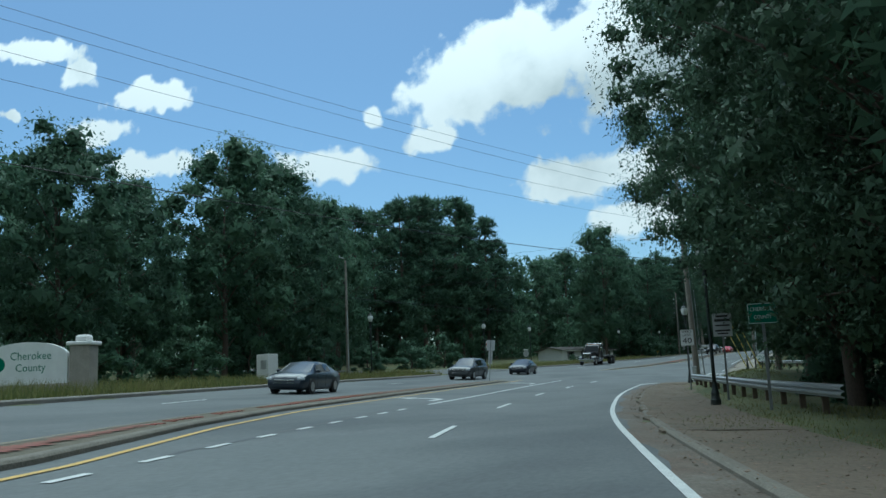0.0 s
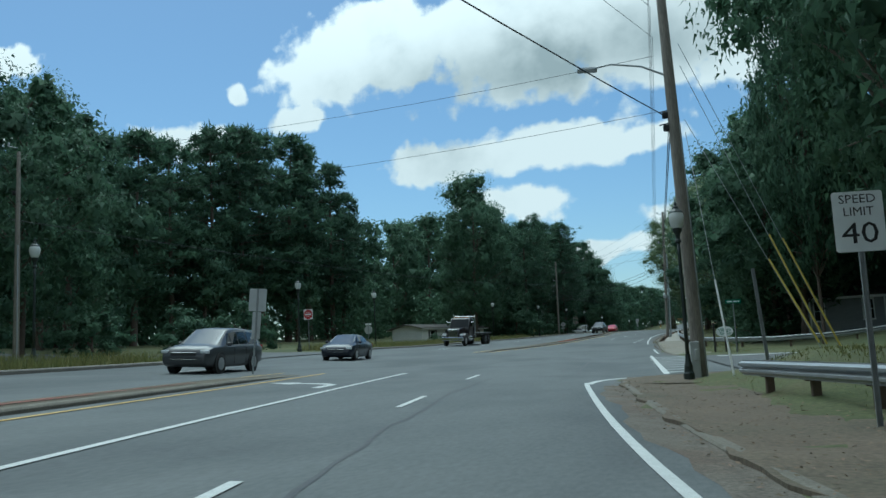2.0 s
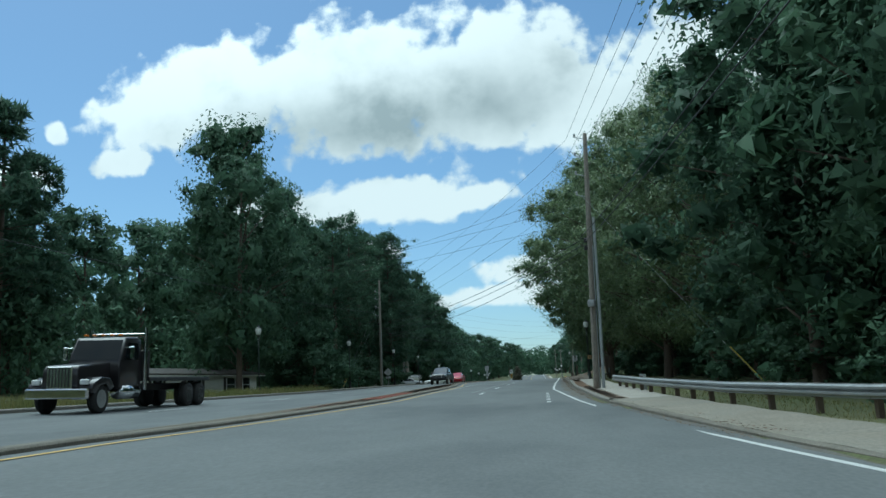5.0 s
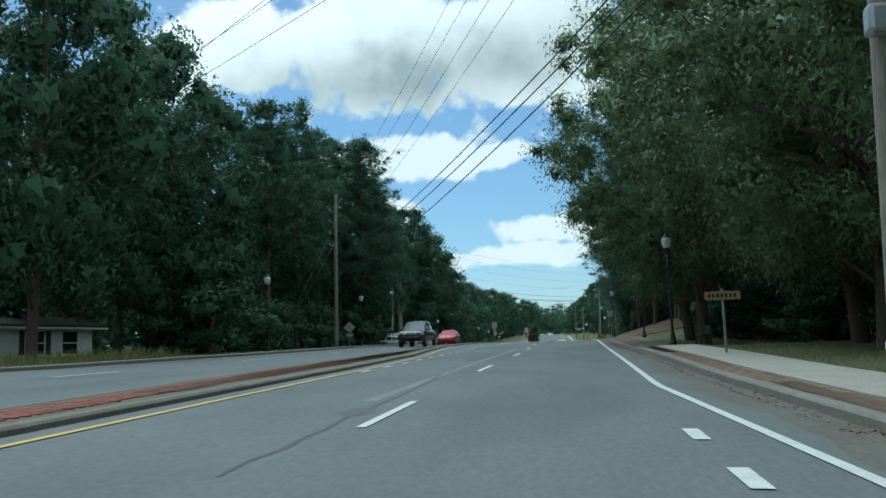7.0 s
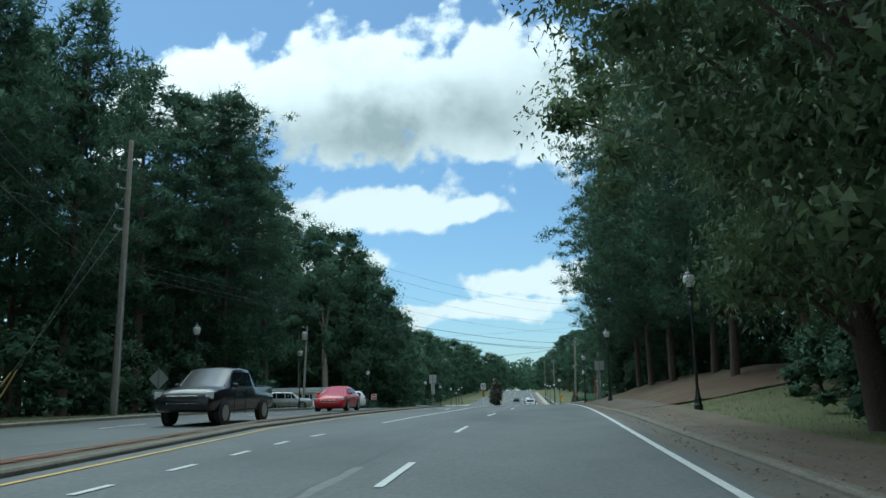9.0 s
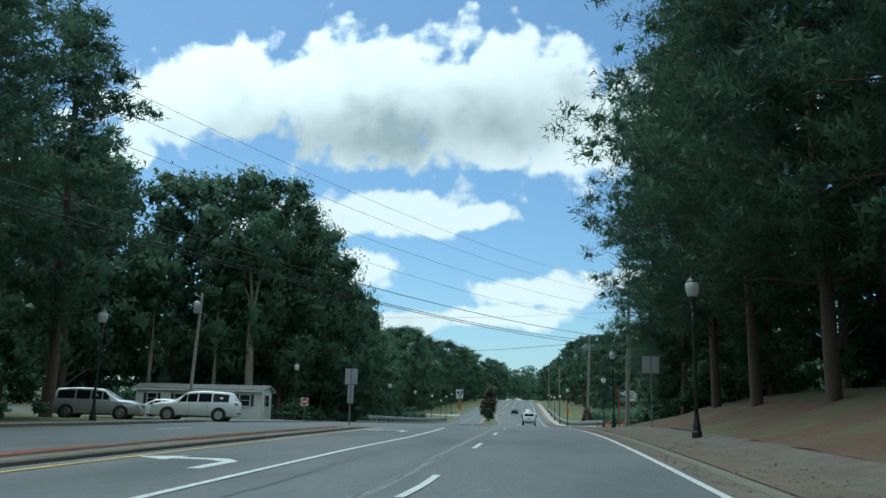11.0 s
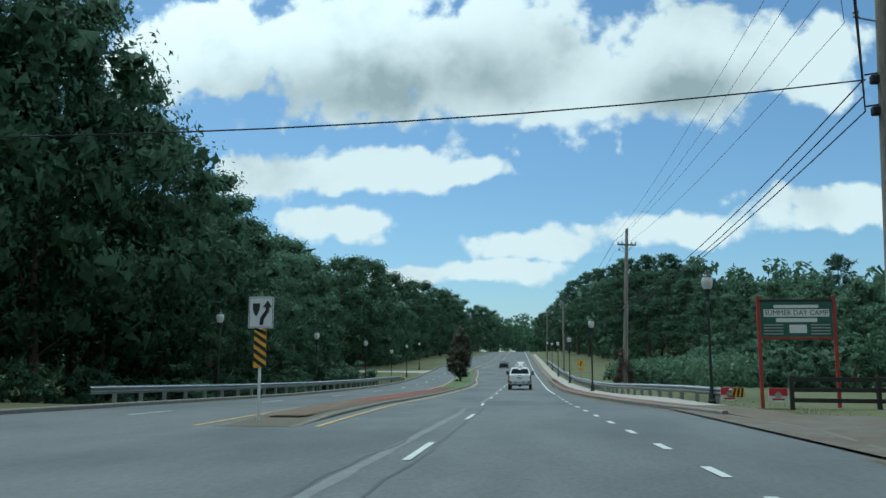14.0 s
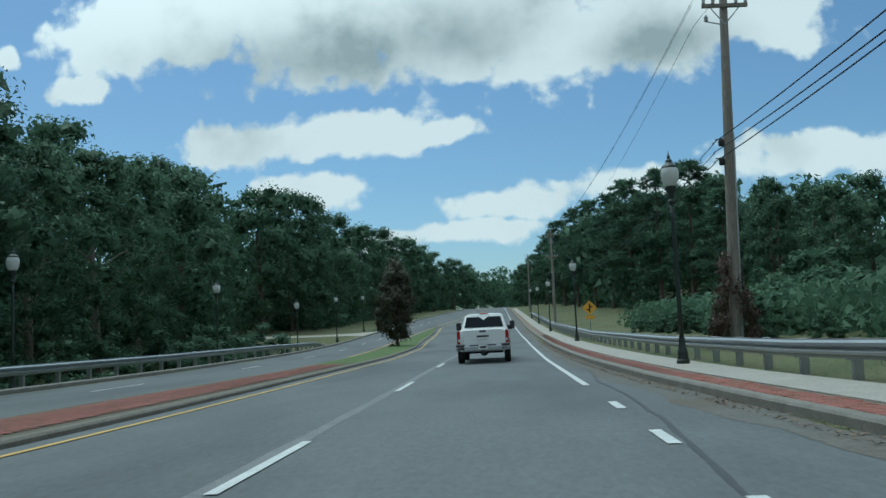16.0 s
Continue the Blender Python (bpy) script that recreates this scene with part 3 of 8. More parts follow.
ob = ribbon("straw_bank", 182, 244, shift(U_RIGHT, 2.3), flat(15.0), STRAW, 0.07, 0.0, 0.9, 16)
for v in ob.data.vertices:
    v.co.z += 0.09 * noise.noise(v.co * 0.7) + 0.04 * noise.noise(v.co * 2.1)
tagged(ob, "bank covered in brown pine straw under the pines", "ground", kind="structure")
walkway("pavement", 262, 520, 0.82, 1.95, CONCRETE, "pale concrete footpath along the guard rail")
walkway("brick_strip", 262, 520, 0.17, 0.81, MORTAR, "red brick strip between kerb and footpath", 0.125)
walkway("verge", 262, 332, 1.96, 7.5, GROUND, "weedy ground under the guard rail", 0.05)

# dusty gutters along the kerbs
def gutter(s0, s1, d, mat=None, label="dusty gutter along the kerb"):
    ob = ribbon("gutter", s0, s1, lambda s: U_RIGHT(s) - d - 0.10 * math.sin(s * 0.9) - 0.06 * math.sin(s * 2.7 + 1), U_RIGHT, mat or GUTTER, 0.003, 0.0, 0.8, 2, road)
    ob["label"] = label


gutter(-40, 55, 0.6, LITTER, "brown dirt and leaves along the low kerb")
gutter(84, 116, 0.3)
gutter(116, 182, 0.7)
gutter(182, 244, 0.55, LITTER, "brown dirt washed into the gutter")
gutter(256, 520, 0.70)

# ---------------------------------------------------------------- road markings
def line(s0, s1, edge, width, mat, name="lane_line", label=""):
    ob = ribbon(name, s0, s1, shift(edge, -width / 2), shift(edge, width / 2), mat, 0.011, 0.0, 0.8, 1, road)
    if label:
        ob["label"] = label
    return ob


for k in range(-5, 45):
    s = 13.8 + 10.91 * k
    if 66 < s < 122:
        continue
    line(s, s + 3.05, U_DASH, 0.11, PAINT_WHITE, "lane_dash")
line(-60, 56, U_EDGE, 0.13, PAINT_WHITE, "edge_line")
line(88, 240, U_EDGE, 0.13, PAINT_WHITE, "edge_line")
line(286, 700, U_EDGE, 0.13, PAINT_WHITE, "edge_line")
U_TURN = tab((-60, -4.8), (12, -4.82), (21, -4.62), (36, -4.5), (50, -4.85), (60, -5.1), (136, -4.85), (152, -4.95), (164, -5.3), (187, -3.95), (197, -3.95), (205, -3.85), (214, -4.1), (221, -4.45))
for s in np.arange(2, 23, 1.85):
    line(s, s + 0.75, U_TURN, 0.11, PAINT_WHITE, "lane_dash")
line(26, 61, U_TURN, 0.12, PAINT_WHITE)
for s in np.arange(134, 166, 2.6):
    line(s, s + 0.95, U_TURN, 0.11, PAINT_WHITE, "lane_dash")
line(172, 221, U_TURN, 0.12, PAINT_WHITE)
for s in np.arange(241.5, 284, 3.6):
    line(s, s + 1.1, tab((240, 2.1), (252, 1.85), (268, 1.5), (285, 1.4)), 0.13, PAINT_WHITE, "lane_dash")
for s in np.arange(113, 124, 2.3):
    line(s, s + 0.8, flat(1.15), 0.16, PAINT_WHITE, "lane_dash")
for a, b in ((-60, 60), (89, 219), (250, 700)):
    line(a, b, U_YELLOW, 0.11, PAINT_YELLOW, "yellow_line")
    line(a, b, shift(U_MED, -0.45), 0.11, PAINT_YELLOW, "yellow_line")
U_OPP = lambda s: (U_MED(s) - 0.5 + U_LEFT(s)) / 2
for k in range(-5, 45):
    s = 11.0 + 12.19 * k
    if 64 < s < 88 or 218 < s < 250:
        continue
    line(s, s + 3.05, U_OPP, 0.11, PAINT_WHITE, "lane_dash")


def arrow(s, u, name="turn_arrow"):
    """A left-turn arrow on the road."""
    pts = [(0, 0), (0.16, 0), (0.16, 1.6), (-0.1, 2.1), (-0.75, 2.1), (-0.75, 2.45), (-1.35, 1.95), (-0.75, 1.4), (-0.75, 1.75), (-0.3, 1.75), (0, 1.45)]
    verts = [W(s + y, u + 1.3 * x, 0.006) for x, y in pts]
    faces = [(0, 1, 2, 10), (2, 3, 9, 10), (3, 4, 8, 9), (4, 5, 6), (4, 6, 8), (8, 6, 7)]
    ob = mesh_object(name, verts, faces, PAINT_WHITE)
    ob.parent = road
    return ob


arrow(28.7, -5.25)
arrow(52.0, -5.6)
arrow(191, -5.0)
arrow(211, -5.2)


# the crossing of the side street: two long lines and slanting bars
def patch(name, corners, mat=PAINT_WHITE, lift=0.052):
    ob = mesh_object(name, [W(s, u, lift) for s, u in corners], [(0, 1, 2, 3)], mat)
    ob.parent = road
    return ob


for i in range(9):
    s = 62.3 + 2.1 * i
    for d in (0.0, 0.34):
        patch("crossing_bar", [(s + d, 3.72 + .012 * i), (s + d + 0.2, 3.72 + .012 * i), (s + d + 0.2, 4.85 + .10 * i), (s + d, 4.85 + .10 * i)])
patch("crossing_line", [(61.1, 3.55), (61.3, 3.78), (83, 3.98), (83, 3.82)])
patch("crossing_line", [(61.9, 4.86), (61.9, 5.02), (81, 5.95), (81, 5.80)])
patch("stop_line", [(77.5, 7.2), (78.2, 7.2), (78.2, 11.0), (77.5, 11.0)])
U_CORNER = tab((54, 1.0), (56, 1.08), (57.5, 1.38), (58.5, 1.72), (59.5, 2.18), (60.5, 2.85), (61.3, 3.6))
ribbon("corner_line", 55.5, 61.3, shift(U_CORNER, -0.08), shift(U_CORNER, 0.12), PAINT_WHITE, 0.006, 0, 0.4, 1, road)


def crack(s0, s1, u, wander, width=0.05, seed=1):
    rng = random.Random(seed)
    ss = stations(s0, s1, 0.7)
    off = [0.0]
    for _ in ss[1:]:
        off.append(off[-1] + rng.uniform(-wander, wander))
    verts, faces = [], []
    for s, o in zip(ss, off):
        w = width * rng.uniform(0.5, 1.2)
        verts += [W(s, u + o - w / 2, 0.004), W(s, u + o + w / 2, 0.004)]
    faces = [(2 * i, 2 * i + 1, 2 * i + 3, 2 * i + 2) for i in range(len(ss) - 1)]
    ob = mesh_object("road_crack", verts, faces, TAR)
    ob.parent = road


for k, (a, b, u) in enumerate(((30, 58, -2.1), (60, 75, 0.7), (63, 69, 0.2), (120, 150, -2.5), (150, 230, -2.6), (186, 236, -1.9), (232, 262, -2.3), (236, 270, -1.5), (262, 300, 1.7), (10, 30, -4.9))):
    crack(a, b, u, 0.07, 0.07, k + 5)
# dark damp spots and skid marks on the asphalt
STAIN = material("dark_stain", (0.075, 0.08, 0.083), 0.8, second=(0.10, 0.105, 0.108), scale=5, amount=0.7)


def stain(s, u, ls, lu):
    pts = [(s + ls * math.cos(2 * math.pi * k / 10), u + lu * math.sin(2 * math.pi * k / 10) * (1.0 if k % 2 else 0.85)) for k in range(10)]
    ob = mesh_object("stain", [W(a, b, 0.0045) for a, b in pts], [tuple(range(10))[::-1]], STAIN)
    ob.parent = road


for k in range(9):
    stain(204.2 + 1.1 * k, -2.75 + 0.05 * k, 0.34, 0.10)
    stain(204.6 + 1.2 * k, -2.3 + 0.03 * k, 0.30, 0.08)
for s, u in ((77, -6.2), (62.5, -7.6), (124.5, -2.6), (98, -9), (270, -3.1)):
    stain(s, u, 0.5, 0.25)
# pale seam where the lanes were patched
WORN = material("worn_pale_seam", (0.24, 0.245, 0.24), 0.85, second=(0.13, 0.135, 0.135), scale=2.5, amount=0.9, fine=0.4)
for a, b, d in ((126, 158, -0.65), (182, 262, -0.45), (268, 320, -0.1)):
    ob = ribbon("worn_seam", a, b, lambda s, d=d: U_DASH(s) + d - 0.10 - 0.015 * math.sin(s * 1.7), lambda s, d=d: U_DASH(s) + d + 0.07 + 0.015 * math.sin(s * 2.3), WORN, 0.003, 0, 1.0, 1, road)


# ---------------------------------------------------------------- trees
def leaf_cards(rng, centers, radii, count, size, aspect, flatten=0.7, up=0.35, corners=3, shell=(0.45, 0.6), droop=0.0, radial=0.0):
    """Small leaves on the shells of clumps: corners n x 3 or 4 x 3, and the normals of the rounded clumps."""
    idx = rng.choice(len(centers), count, p=(radii ** 2) / (radii ** 2).sum())
    d = rng.normal(size=(count, 3))
    d /= np.linalg.norm(d, axis=1)[:, None]
    r = radii[idx] * (shell[0] + shell[1] * rng.random(count) ** 0.6)
    pos = centers[idx] + d * r[:, None] * np.array([1, 1, flatten])
    out = pos - centers.mean(0)
    out /= np.linalg.norm(out, axis=1)[:, None] + 1e-9
    soft = d * 0.9 + out * 0.5 + np.array([0, 0, 0.25]) + rng.normal(size=(count, 3)) * 0.22
    soft /= np.linalg.norm(soft, axis=1)[:, None]
    n = soft + rng.normal(size=(count, 3)) * 0.55
    a = rng.normal(size=(count, 3))
    if radial:
        # needles stand out from the middle of their tuft
        a = a * 0.45 + d * radial + np.array([0, 0, 0.25])
        b = np.cross(a, rng.normal(size=(count, 3)))
    elif droop:
        # leaves hang from the tips of their twigs
        a = a * 0.55 + d * 0.4 - np.array([0, 0, droop])
        b = np.cross(a, n)
    else:
        a[:, 2] -= up
        b = np.cross(a, n)
        a = np.cross(n, b / (np.linalg.norm(b, axis=1)[:, None] + 1e-9))
    b /= np.linalg.norm(b, axis=1)[:, None] + 1e-9
    a /= np.linalg.norm(a, axis=1)[:, None] + 1e-9
    if not radial and not droop:
        a[:, 2] -= 0.2
    ln = (size * (0.6 + 0.8 * rng.random(count)))[:, None]
    wd = ln * aspect
    if corners == 4:
        co = np.empty((count, 4, 3))
        co[:, 0] = pos - a * ln * 0.5
        co[:, 1] = pos + b * wd * 0.5 - a * ln * 0.08
        co[:, 2] = pos + a * ln * 0.5
        co[:, 3] = pos - b * wd * 0.5 - a * ln * 0.08
        g = np.cross(co[:, 1] - co[:, 0], co[:, 2] - co[:, 0])
        back = (g * soft).sum(1) < 0
        co[back] = co[back][:, ::-1]
        return co, soft
    co = np.empty((count, 3, 3))
    co[:, 0] = pos - a * ln * 0.45 + b * wd * 0.5
    co[:, 1] = pos + a * ln * 0.55
    co[:, 2] = pos - a * ln * 0.35 - b * wd * 0.5
    g = np.cross(co[:, 1] - co[:, 0], co[:, 2] - co[:, 0])
    back = (g * soft).sum(1) < 0
    co[back] = co[back][:, ::-1]
    return co, soft


def limb(bm, pts, r0, r1, seg=7):
    """A tapered limb through points."""
    rings = []
    run = Vector(pts[-1]) - Vector(pts[0])
    ref = Vector((0, 1, 0)) if abs(run.x) > 0.7 * run.length else Vector((1, 0, 0))
    for i, p in enumerate(pts):
        p = Vector(p)
        q = (Vector(pts[min(i + 1, len(pts) - 1)]) - Vector(pts[max(i - 1, 0)])).normalized()
        ex = (ref - q * ref.dot(q)).normalized()
        ey = q.cross(ex)
        r = r0 + (r1 - r0) * i / (len(pts) - 1)
        rings.append([bm.verts.new(p + ex * (r * math.cos(2 * math.pi * k / seg)) + ey * (r * math.sin(2 * math.pi * k / seg))) for k in range(seg)])
    for a, b in zip(rings, rings[1:]):
        for k in range(seg):
            j = (k + 1) % seg
            bm.faces.new((a[k], a[j], b[j], b[k]))


def broadleaf(seed, h, rad, low, cards, size, bark=None, leaf=None, clumps=46, inner=0.26, puff=(0.18, 0.13), droop=0.0, core=2.6, aspect=0.6, slim=0.8, foot=0.18):
    """A broadleaf tree: root empty with a trunk and a crown, h tall, crown from low up."""
    rng = np.random.default_rng(seed)
    root = new("tree")
    bm = bmesh.new()
    lean = rng.normal(0, 0.25, 2)
    top = h * 0.78
    pts = [(lean[0] * k / 5 + rng.normal(0, .06), lean[1] * k / 5 + rng.normal(0, .06), top * k / 5 - 0.3) for k in range(6)]
    tr = (0.016 * h + 0.05) * slim
    limb(bm, pts, tr * 1.25, tr * 0.25, 9)
    cs, rs = [], []
    for k in range(clumps):
        f = (k + 0.5) / clumps
        z = low + (h - low) * (0.04 + 0.92 * f)
        prof = math.sin(math.pi * min(1, foot + (0.96 - foot) * f)) ** 0.75
        if h < 5 and f < 0.6:
            prof = max(prof, 0.9)
            z = low + (h - low) * f * 0.8
        a = k * 2.4 + rng.normal(0, 0.5)
        rr = rad * prof * math.sqrt(rng.random()) * 0.95
        rr = max(rr, rad * prof * (0.45 if k % 3 else 0.1))
        cs.append((math.cos(a) * rr, math.sin(a) * rr, z + rng.normal(0, 0.5)))
        rs.append(rad * (puff[0] + puff[1] * rng.random()))
        if k % 4 == 0:
            zb = max(low * 0.8, z - rr * 0.7)
            i = min(5, max(0, zb / top * 5))
            ax = lean * i / 5
            limb(bm, [(ax[0], ax[1], zb), (ax[0] * .5 + cs[-1][0] * 0.5, ax[1] * .5 + cs[-1][1] * 0.5, (zb + z) / 2 + 0.4), cs[-1]], tr * 0.35, 0.02, 5)
    part("trunk", bm, bark or BARK, root, "", True)
    n_in = int(cards * inner)
    co, nm = leaf_cards(rng, np.array(cs), np.array(rs), cards - n_in, size, aspect, 0.88, shell=(0.5, 0.62), droop=droop)
    c2, n2 = leaf_cards(rng, np.array(cs), np.array(rs), n_in, size * core, 0.8, 0.85, shell=(0.0, 0.5))
    crown = new("crown", quads_mesh("crown", np.concatenate([co, c2]), leaf or LEAF, 3, np.concatenate([nm, n2])))
    crown.parent = root
    return root


def pine(seed, h, rad, low, cards, size, whorls=16, thin=0.2, slim=0.85):
    """A tall loblolly pine: bare trunk, flat needle tufts on whorled limbs."""
    rng = np.random.default_rng(seed)
    root = new("tree")
    bm = bmesh.new()
    lean = rng.normal(0, 0.35, 2)
    pts = [(lean[0] * k / 6 + rng.normal(0, .05), lean[1] * k / 6 + rng.normal(0, .05), h * 0.97 * k / 6 - 0.3) for k in range(7)]
    tr = (0.0125 * h + 0.04) * slim
    limb(bm, pts, tr * 1.2, 0.04, 9)
    cs, rs = [], []
    for w in range(whorls):
        f = w / (whorls - 1)
        z = low + (h - low) * f + rng.normal(0, 0.25)
        reach = rad * math.sin(math.pi * (0.22 + 0.74 * f)) ** 0.7 * rng.uniform(0.82, 1.08) + 0.3
        for k in range(4):
            a = w * 1.1 + k * 1.571 + rng.normal(0, 0.4)
            L = reach * (0.55 + 0.5 * rng.random())
            ax = lean * z / h
            tip = (ax[0] + math.cos(a) * L, ax[1] + math.sin(a) * L, z + L * 0.15 + rng.normal(0, .5))
            limb(bm, [(ax[0], ax[1], z - 0.25), (ax[0] + math.cos(a) * L * 0.5, ax[1] + math.sin(a) * L * 0.5, z + L * 0.02), tip], 0.04, 0.010, 4)
            for g in (0.34, 0.48, 0.62, 0.74, 0.86, 0.96, 1.04):
                off = rng.normal(0, 0.15 * L * g, 2)
                cs.append((ax[0] + math.cos(a) * L * g + off[0], ax[1] + math.sin(a) * L * g + off[1], z + L * 0.15 * g + rng.normal(0, 0.3)))
                rs.append(0.45 + 0.32 * rng.random() + 0.03 * reach)
    part("trunk", bm, BARK, root, "", True)
    co, nm = leaf_cards(rng, np.array(cs), np.array(rs), cards, size, thin, 0.62, shell=(0.15, 0.75), radial=1.0)
    c2, n2 = leaf_cards(rng, np.array(cs), np.array(rs), cards // 7, size * 1.1, 0.55, 0.5, 0.0, shell=(0.0, 0.5))
    crown = new("crown", quads_mesh("crown", np.concatenate([co, c2]), NEEDLE, 3, np.concatenate([nm, n2])))
    crown.parent = root
    return root


def forked_tree(seed):
    """A tall tree with a pale bare trunk that forks high up, and a thin crown."""
    rng = np.random.default_rng(seed)
    root = new("tree")
    bm = bmesh.new()
    limb(bm, [(0, 0, -0.3), (0.05, 0, 4.0), (0.25, 0.05, 8.0), (0.3, 0, 11.6)], 0.46, 0.34, 12)
    cs, rs = [], []
    for k, (dx, dy, dz, r) in enumerate(((-2.6, 0.3, 6.0, 0.20), (-1.0, -0.8, 6.8, 0.19), (0.5, 0.8, 7.4, 0.21), (1.9, -0.3, 6.6, 0.18), (3.2, 0.4, 5.2, 0.15))):
        z0 = 10.9 + 0.3 * (k % 3)
        mid = (0.3 + dx * 0.42, dy * 0.4, z0 + dz * 0.5)
        tip = (0.3 + dx, dy, z0 + dz)
        limb(bm, [(0.3, 0, z0), mid, tip], r, 0.05, 8)
        for f in (0.62, 0.8, 1.0):
            q = Vector(mid).lerp(Vector(tip), (f - 0.5) * 2)
            side = rng.normal(0, 0.9, 3)
            twig = (q.x + side[0], q.y + side[1], q.z + abs(side[2]) * 0.8)
            limb(bm, [tuple(q), twig], 0.05, 0.015, 5)
            cs.append(twig)
            rs.append(0.75 + 0.4 * rng.random())
        cs += [tip, (tip[0] + rng.normal(0, 1.0), tip[1] + rng.normal(0, 1.0), tip[2] + 1.2), (tip[0] + rng.normal(0, 1.2), tip[1] + rng.normal(0, 1.2), tip[2] + 2.4)]
        rs += [1.1, 1.3, 1.4]
    part("trunk", bm, PALE_BARK, root, "pale smooth bark", True)
    co, nm = leaf_cards(rng, np.array(cs), np.array(rs), 9000, 0.24, 0.6, 0.88)
    crown = new("crown", quads_mesh("crown", co, LEAF, 3, nm))
    crown.parent = root
    return root


KINDS = {}


def kinds():
    KINDS["oak"] = [broadleaf(11, 20, 6.0, 2.4, 14000, 0.26, clumps=96, slim=0.55), broadleaf(12, 20, 5.2, 1.8, 13500, 0.26, clumps=92, slim=0.55), broadleaf(13, 20, 6.6, 3.2, 14500, 0.27, clumps=98, slim=0.6)]
    KINDS["poplar"] = [broadleaf(21, 20, 4.4, 0.8, 14500, 0.24, clumps=92), broadleaf(22, 20, 4.9, 1.2, 14500, 0.24, PALE_BARK, clumps=92)]
    KINDS["pine"] = [pine(31, 20, 3.6, 6.5, 15000, 0.36, 18), pine(32, 20, 3.9, 4.6, 15500, 0.36, 18), pine(33, 20, 3.3, 7.5, 14000, 0.36, 18)]
    KINDS["far_oak"] = [broadleaf(14, 20, 6.0, 1.2, 6500, 0.43, clumps=64, core=2.2), broadleaf(15, 20, 5.6, 0.8, 6500, 0.43, clumps=60, core=2.2)]
    KINDS["far_poplar"] = [broadleaf(23, 20, 4.6, 0.6, 7000, 0.38, clumps=60, core=2.2)]
    KINDS["far_pine"] = [pine(34, 20, 3.8, 4.4, 5500, 0.60, 14, 0.27)]
    KINDS["near_oak"] = [broadleaf(41, 20, 7.6, 2.4, 76000, 0.165, leaf=NEAR_LEAF, clumps=250, inner=0.42, puff=(0.11, 0.07), droop=0.9, core=1.25, aspect=0.42, slim=0.62, foot=0.06),
                         broadleaf(42, 20, 7.0, 2.2, 74000, 0.165, leaf=NEAR_LEAF, clumps=250, inner=0.42, puff=(0.11, 0.07), droop=0.9, core=1.25, aspect=0.42, slim=0.62, foot=0.06)]
    KINDS["shaded_oak"] = [broadleaf(43, 20, 7.5, 2.2, 120000, 0.135, leaf=SHADED_LEAF, clumps=360, inner=0.45, puff=(0.115, 0.07), droop=0.7, core=1.5, aspect=0.5, slim=0.62, foot=0.09)]
    KINDS["high_oak"] = [broadleaf(44, 20, 7.0, 4.4, 52000, 0.22, PALE_BARK, clumps=260, inner=0.4, puff=(0.15, 0.09), droop=0.6, core=1.25, aspect=0.45, slim=0.62, foot=0.14)]
    KINDS["tall_oak"] = [broadleaf(45, 20, 7.0, 3.4, 30000, 0.30, clumps=220, inner=0.4, puff=(0.14, 0.09), droop=0.5, core=1.4, aspect=0.5, slim=0.5, foot=0.2)]
    KINDS["near_pine"] = [pine(51, 20, 4.8, 3.0, 54000, 0.27, 34, 0.15, 0.62), pine(52, 20, 5.1, 3.6, 54000, 0.27, 34, 0.15, 0.62)]
    KINDS["pale_tree"] = [broadleaf(71, 20, 3.6, 13.0, 5000, 0.32, PALE_BARK, clumps=24)]
    KINDS["forked_tree"] = [forked_tree(72)]
    KINDS["bush"] = [broadleaf(61, 4, 2.6, 0.1, 3000, 0.21, clumps=34), broadleaf(62, 4, 2.2, 0.0, 2900, 0.21, clumps=34)]


kinds()
LABELS = {"oak": "tall broadleaf tree with a dense dark green crown", "poplar": "slender leafy tree with dark green foliage to the ground",
          "pine": "tall pine with a bare trunk and dark needles", "near_oak": "large roadside tree with leafy boughs over the road",
          "forked_tree": "tall tree with a pale trunk forking high up", "pale_tree": "slender tree with a pale bare trunk and high forks", "shaded_oak": "large roadside tree with dense leaves coloured dark as in shade", "high_oak": "tall dark tree with a pale bare trunk", "tall_oak": "very tall roadside tree with a dark leafy crown", "near_pine": "tall roadside pine with shaggy dark needles", "bush": "dense green bush at the edge of the woods"}
tree_rng = random.Random(5)
used_kinds = set()


def plant(kind, s, u, h, wide=1.0, dz=0.0):
    """A tree of a kind at station s and offset u, h metres tall."""
    name = kind
    if kind in ("oak", "poplar", "pine") and not (255 < s < 336 and 15 < u < 39) and (s > 335 or u < -35.5 or u > 15.5 or (s > 178 and u < -30 and s < 225)):
        kind = "far_" + kind
    pick = tree_rng.randrange(len(KINDS[kind]))
    src = KINDS[kind][pick]
    k = h / (4.0 if kind == "bush" else 20.0)
    p = W(s, u, dz)
    m = pose(p.x, p.y, p.z, 0, 0, tree_rng.uniform(0, 360))
    w = wide * tree_rng.uniform(0.9, 1.12)
    if (kind, pick) in used_kinds:
        ob = copy_thing(src, m)
    else:
        used_kinds.add((kind, pick))
        ob = src
        ob.matrix_basis = m
    ob.scale = (k * w, k * w, k)
    ob.name = "bush" if kind == "bush" else "tree"
    return tagged(ob, LABELS[name], "bush" if kind == "bush" else "tree", "roadside bushes" if kind == "bush" else "roadside trees")


def row(kind, rows, wide=1.0):
    for s, u, h in rows:
        plant(kind, s, u, h, wide)


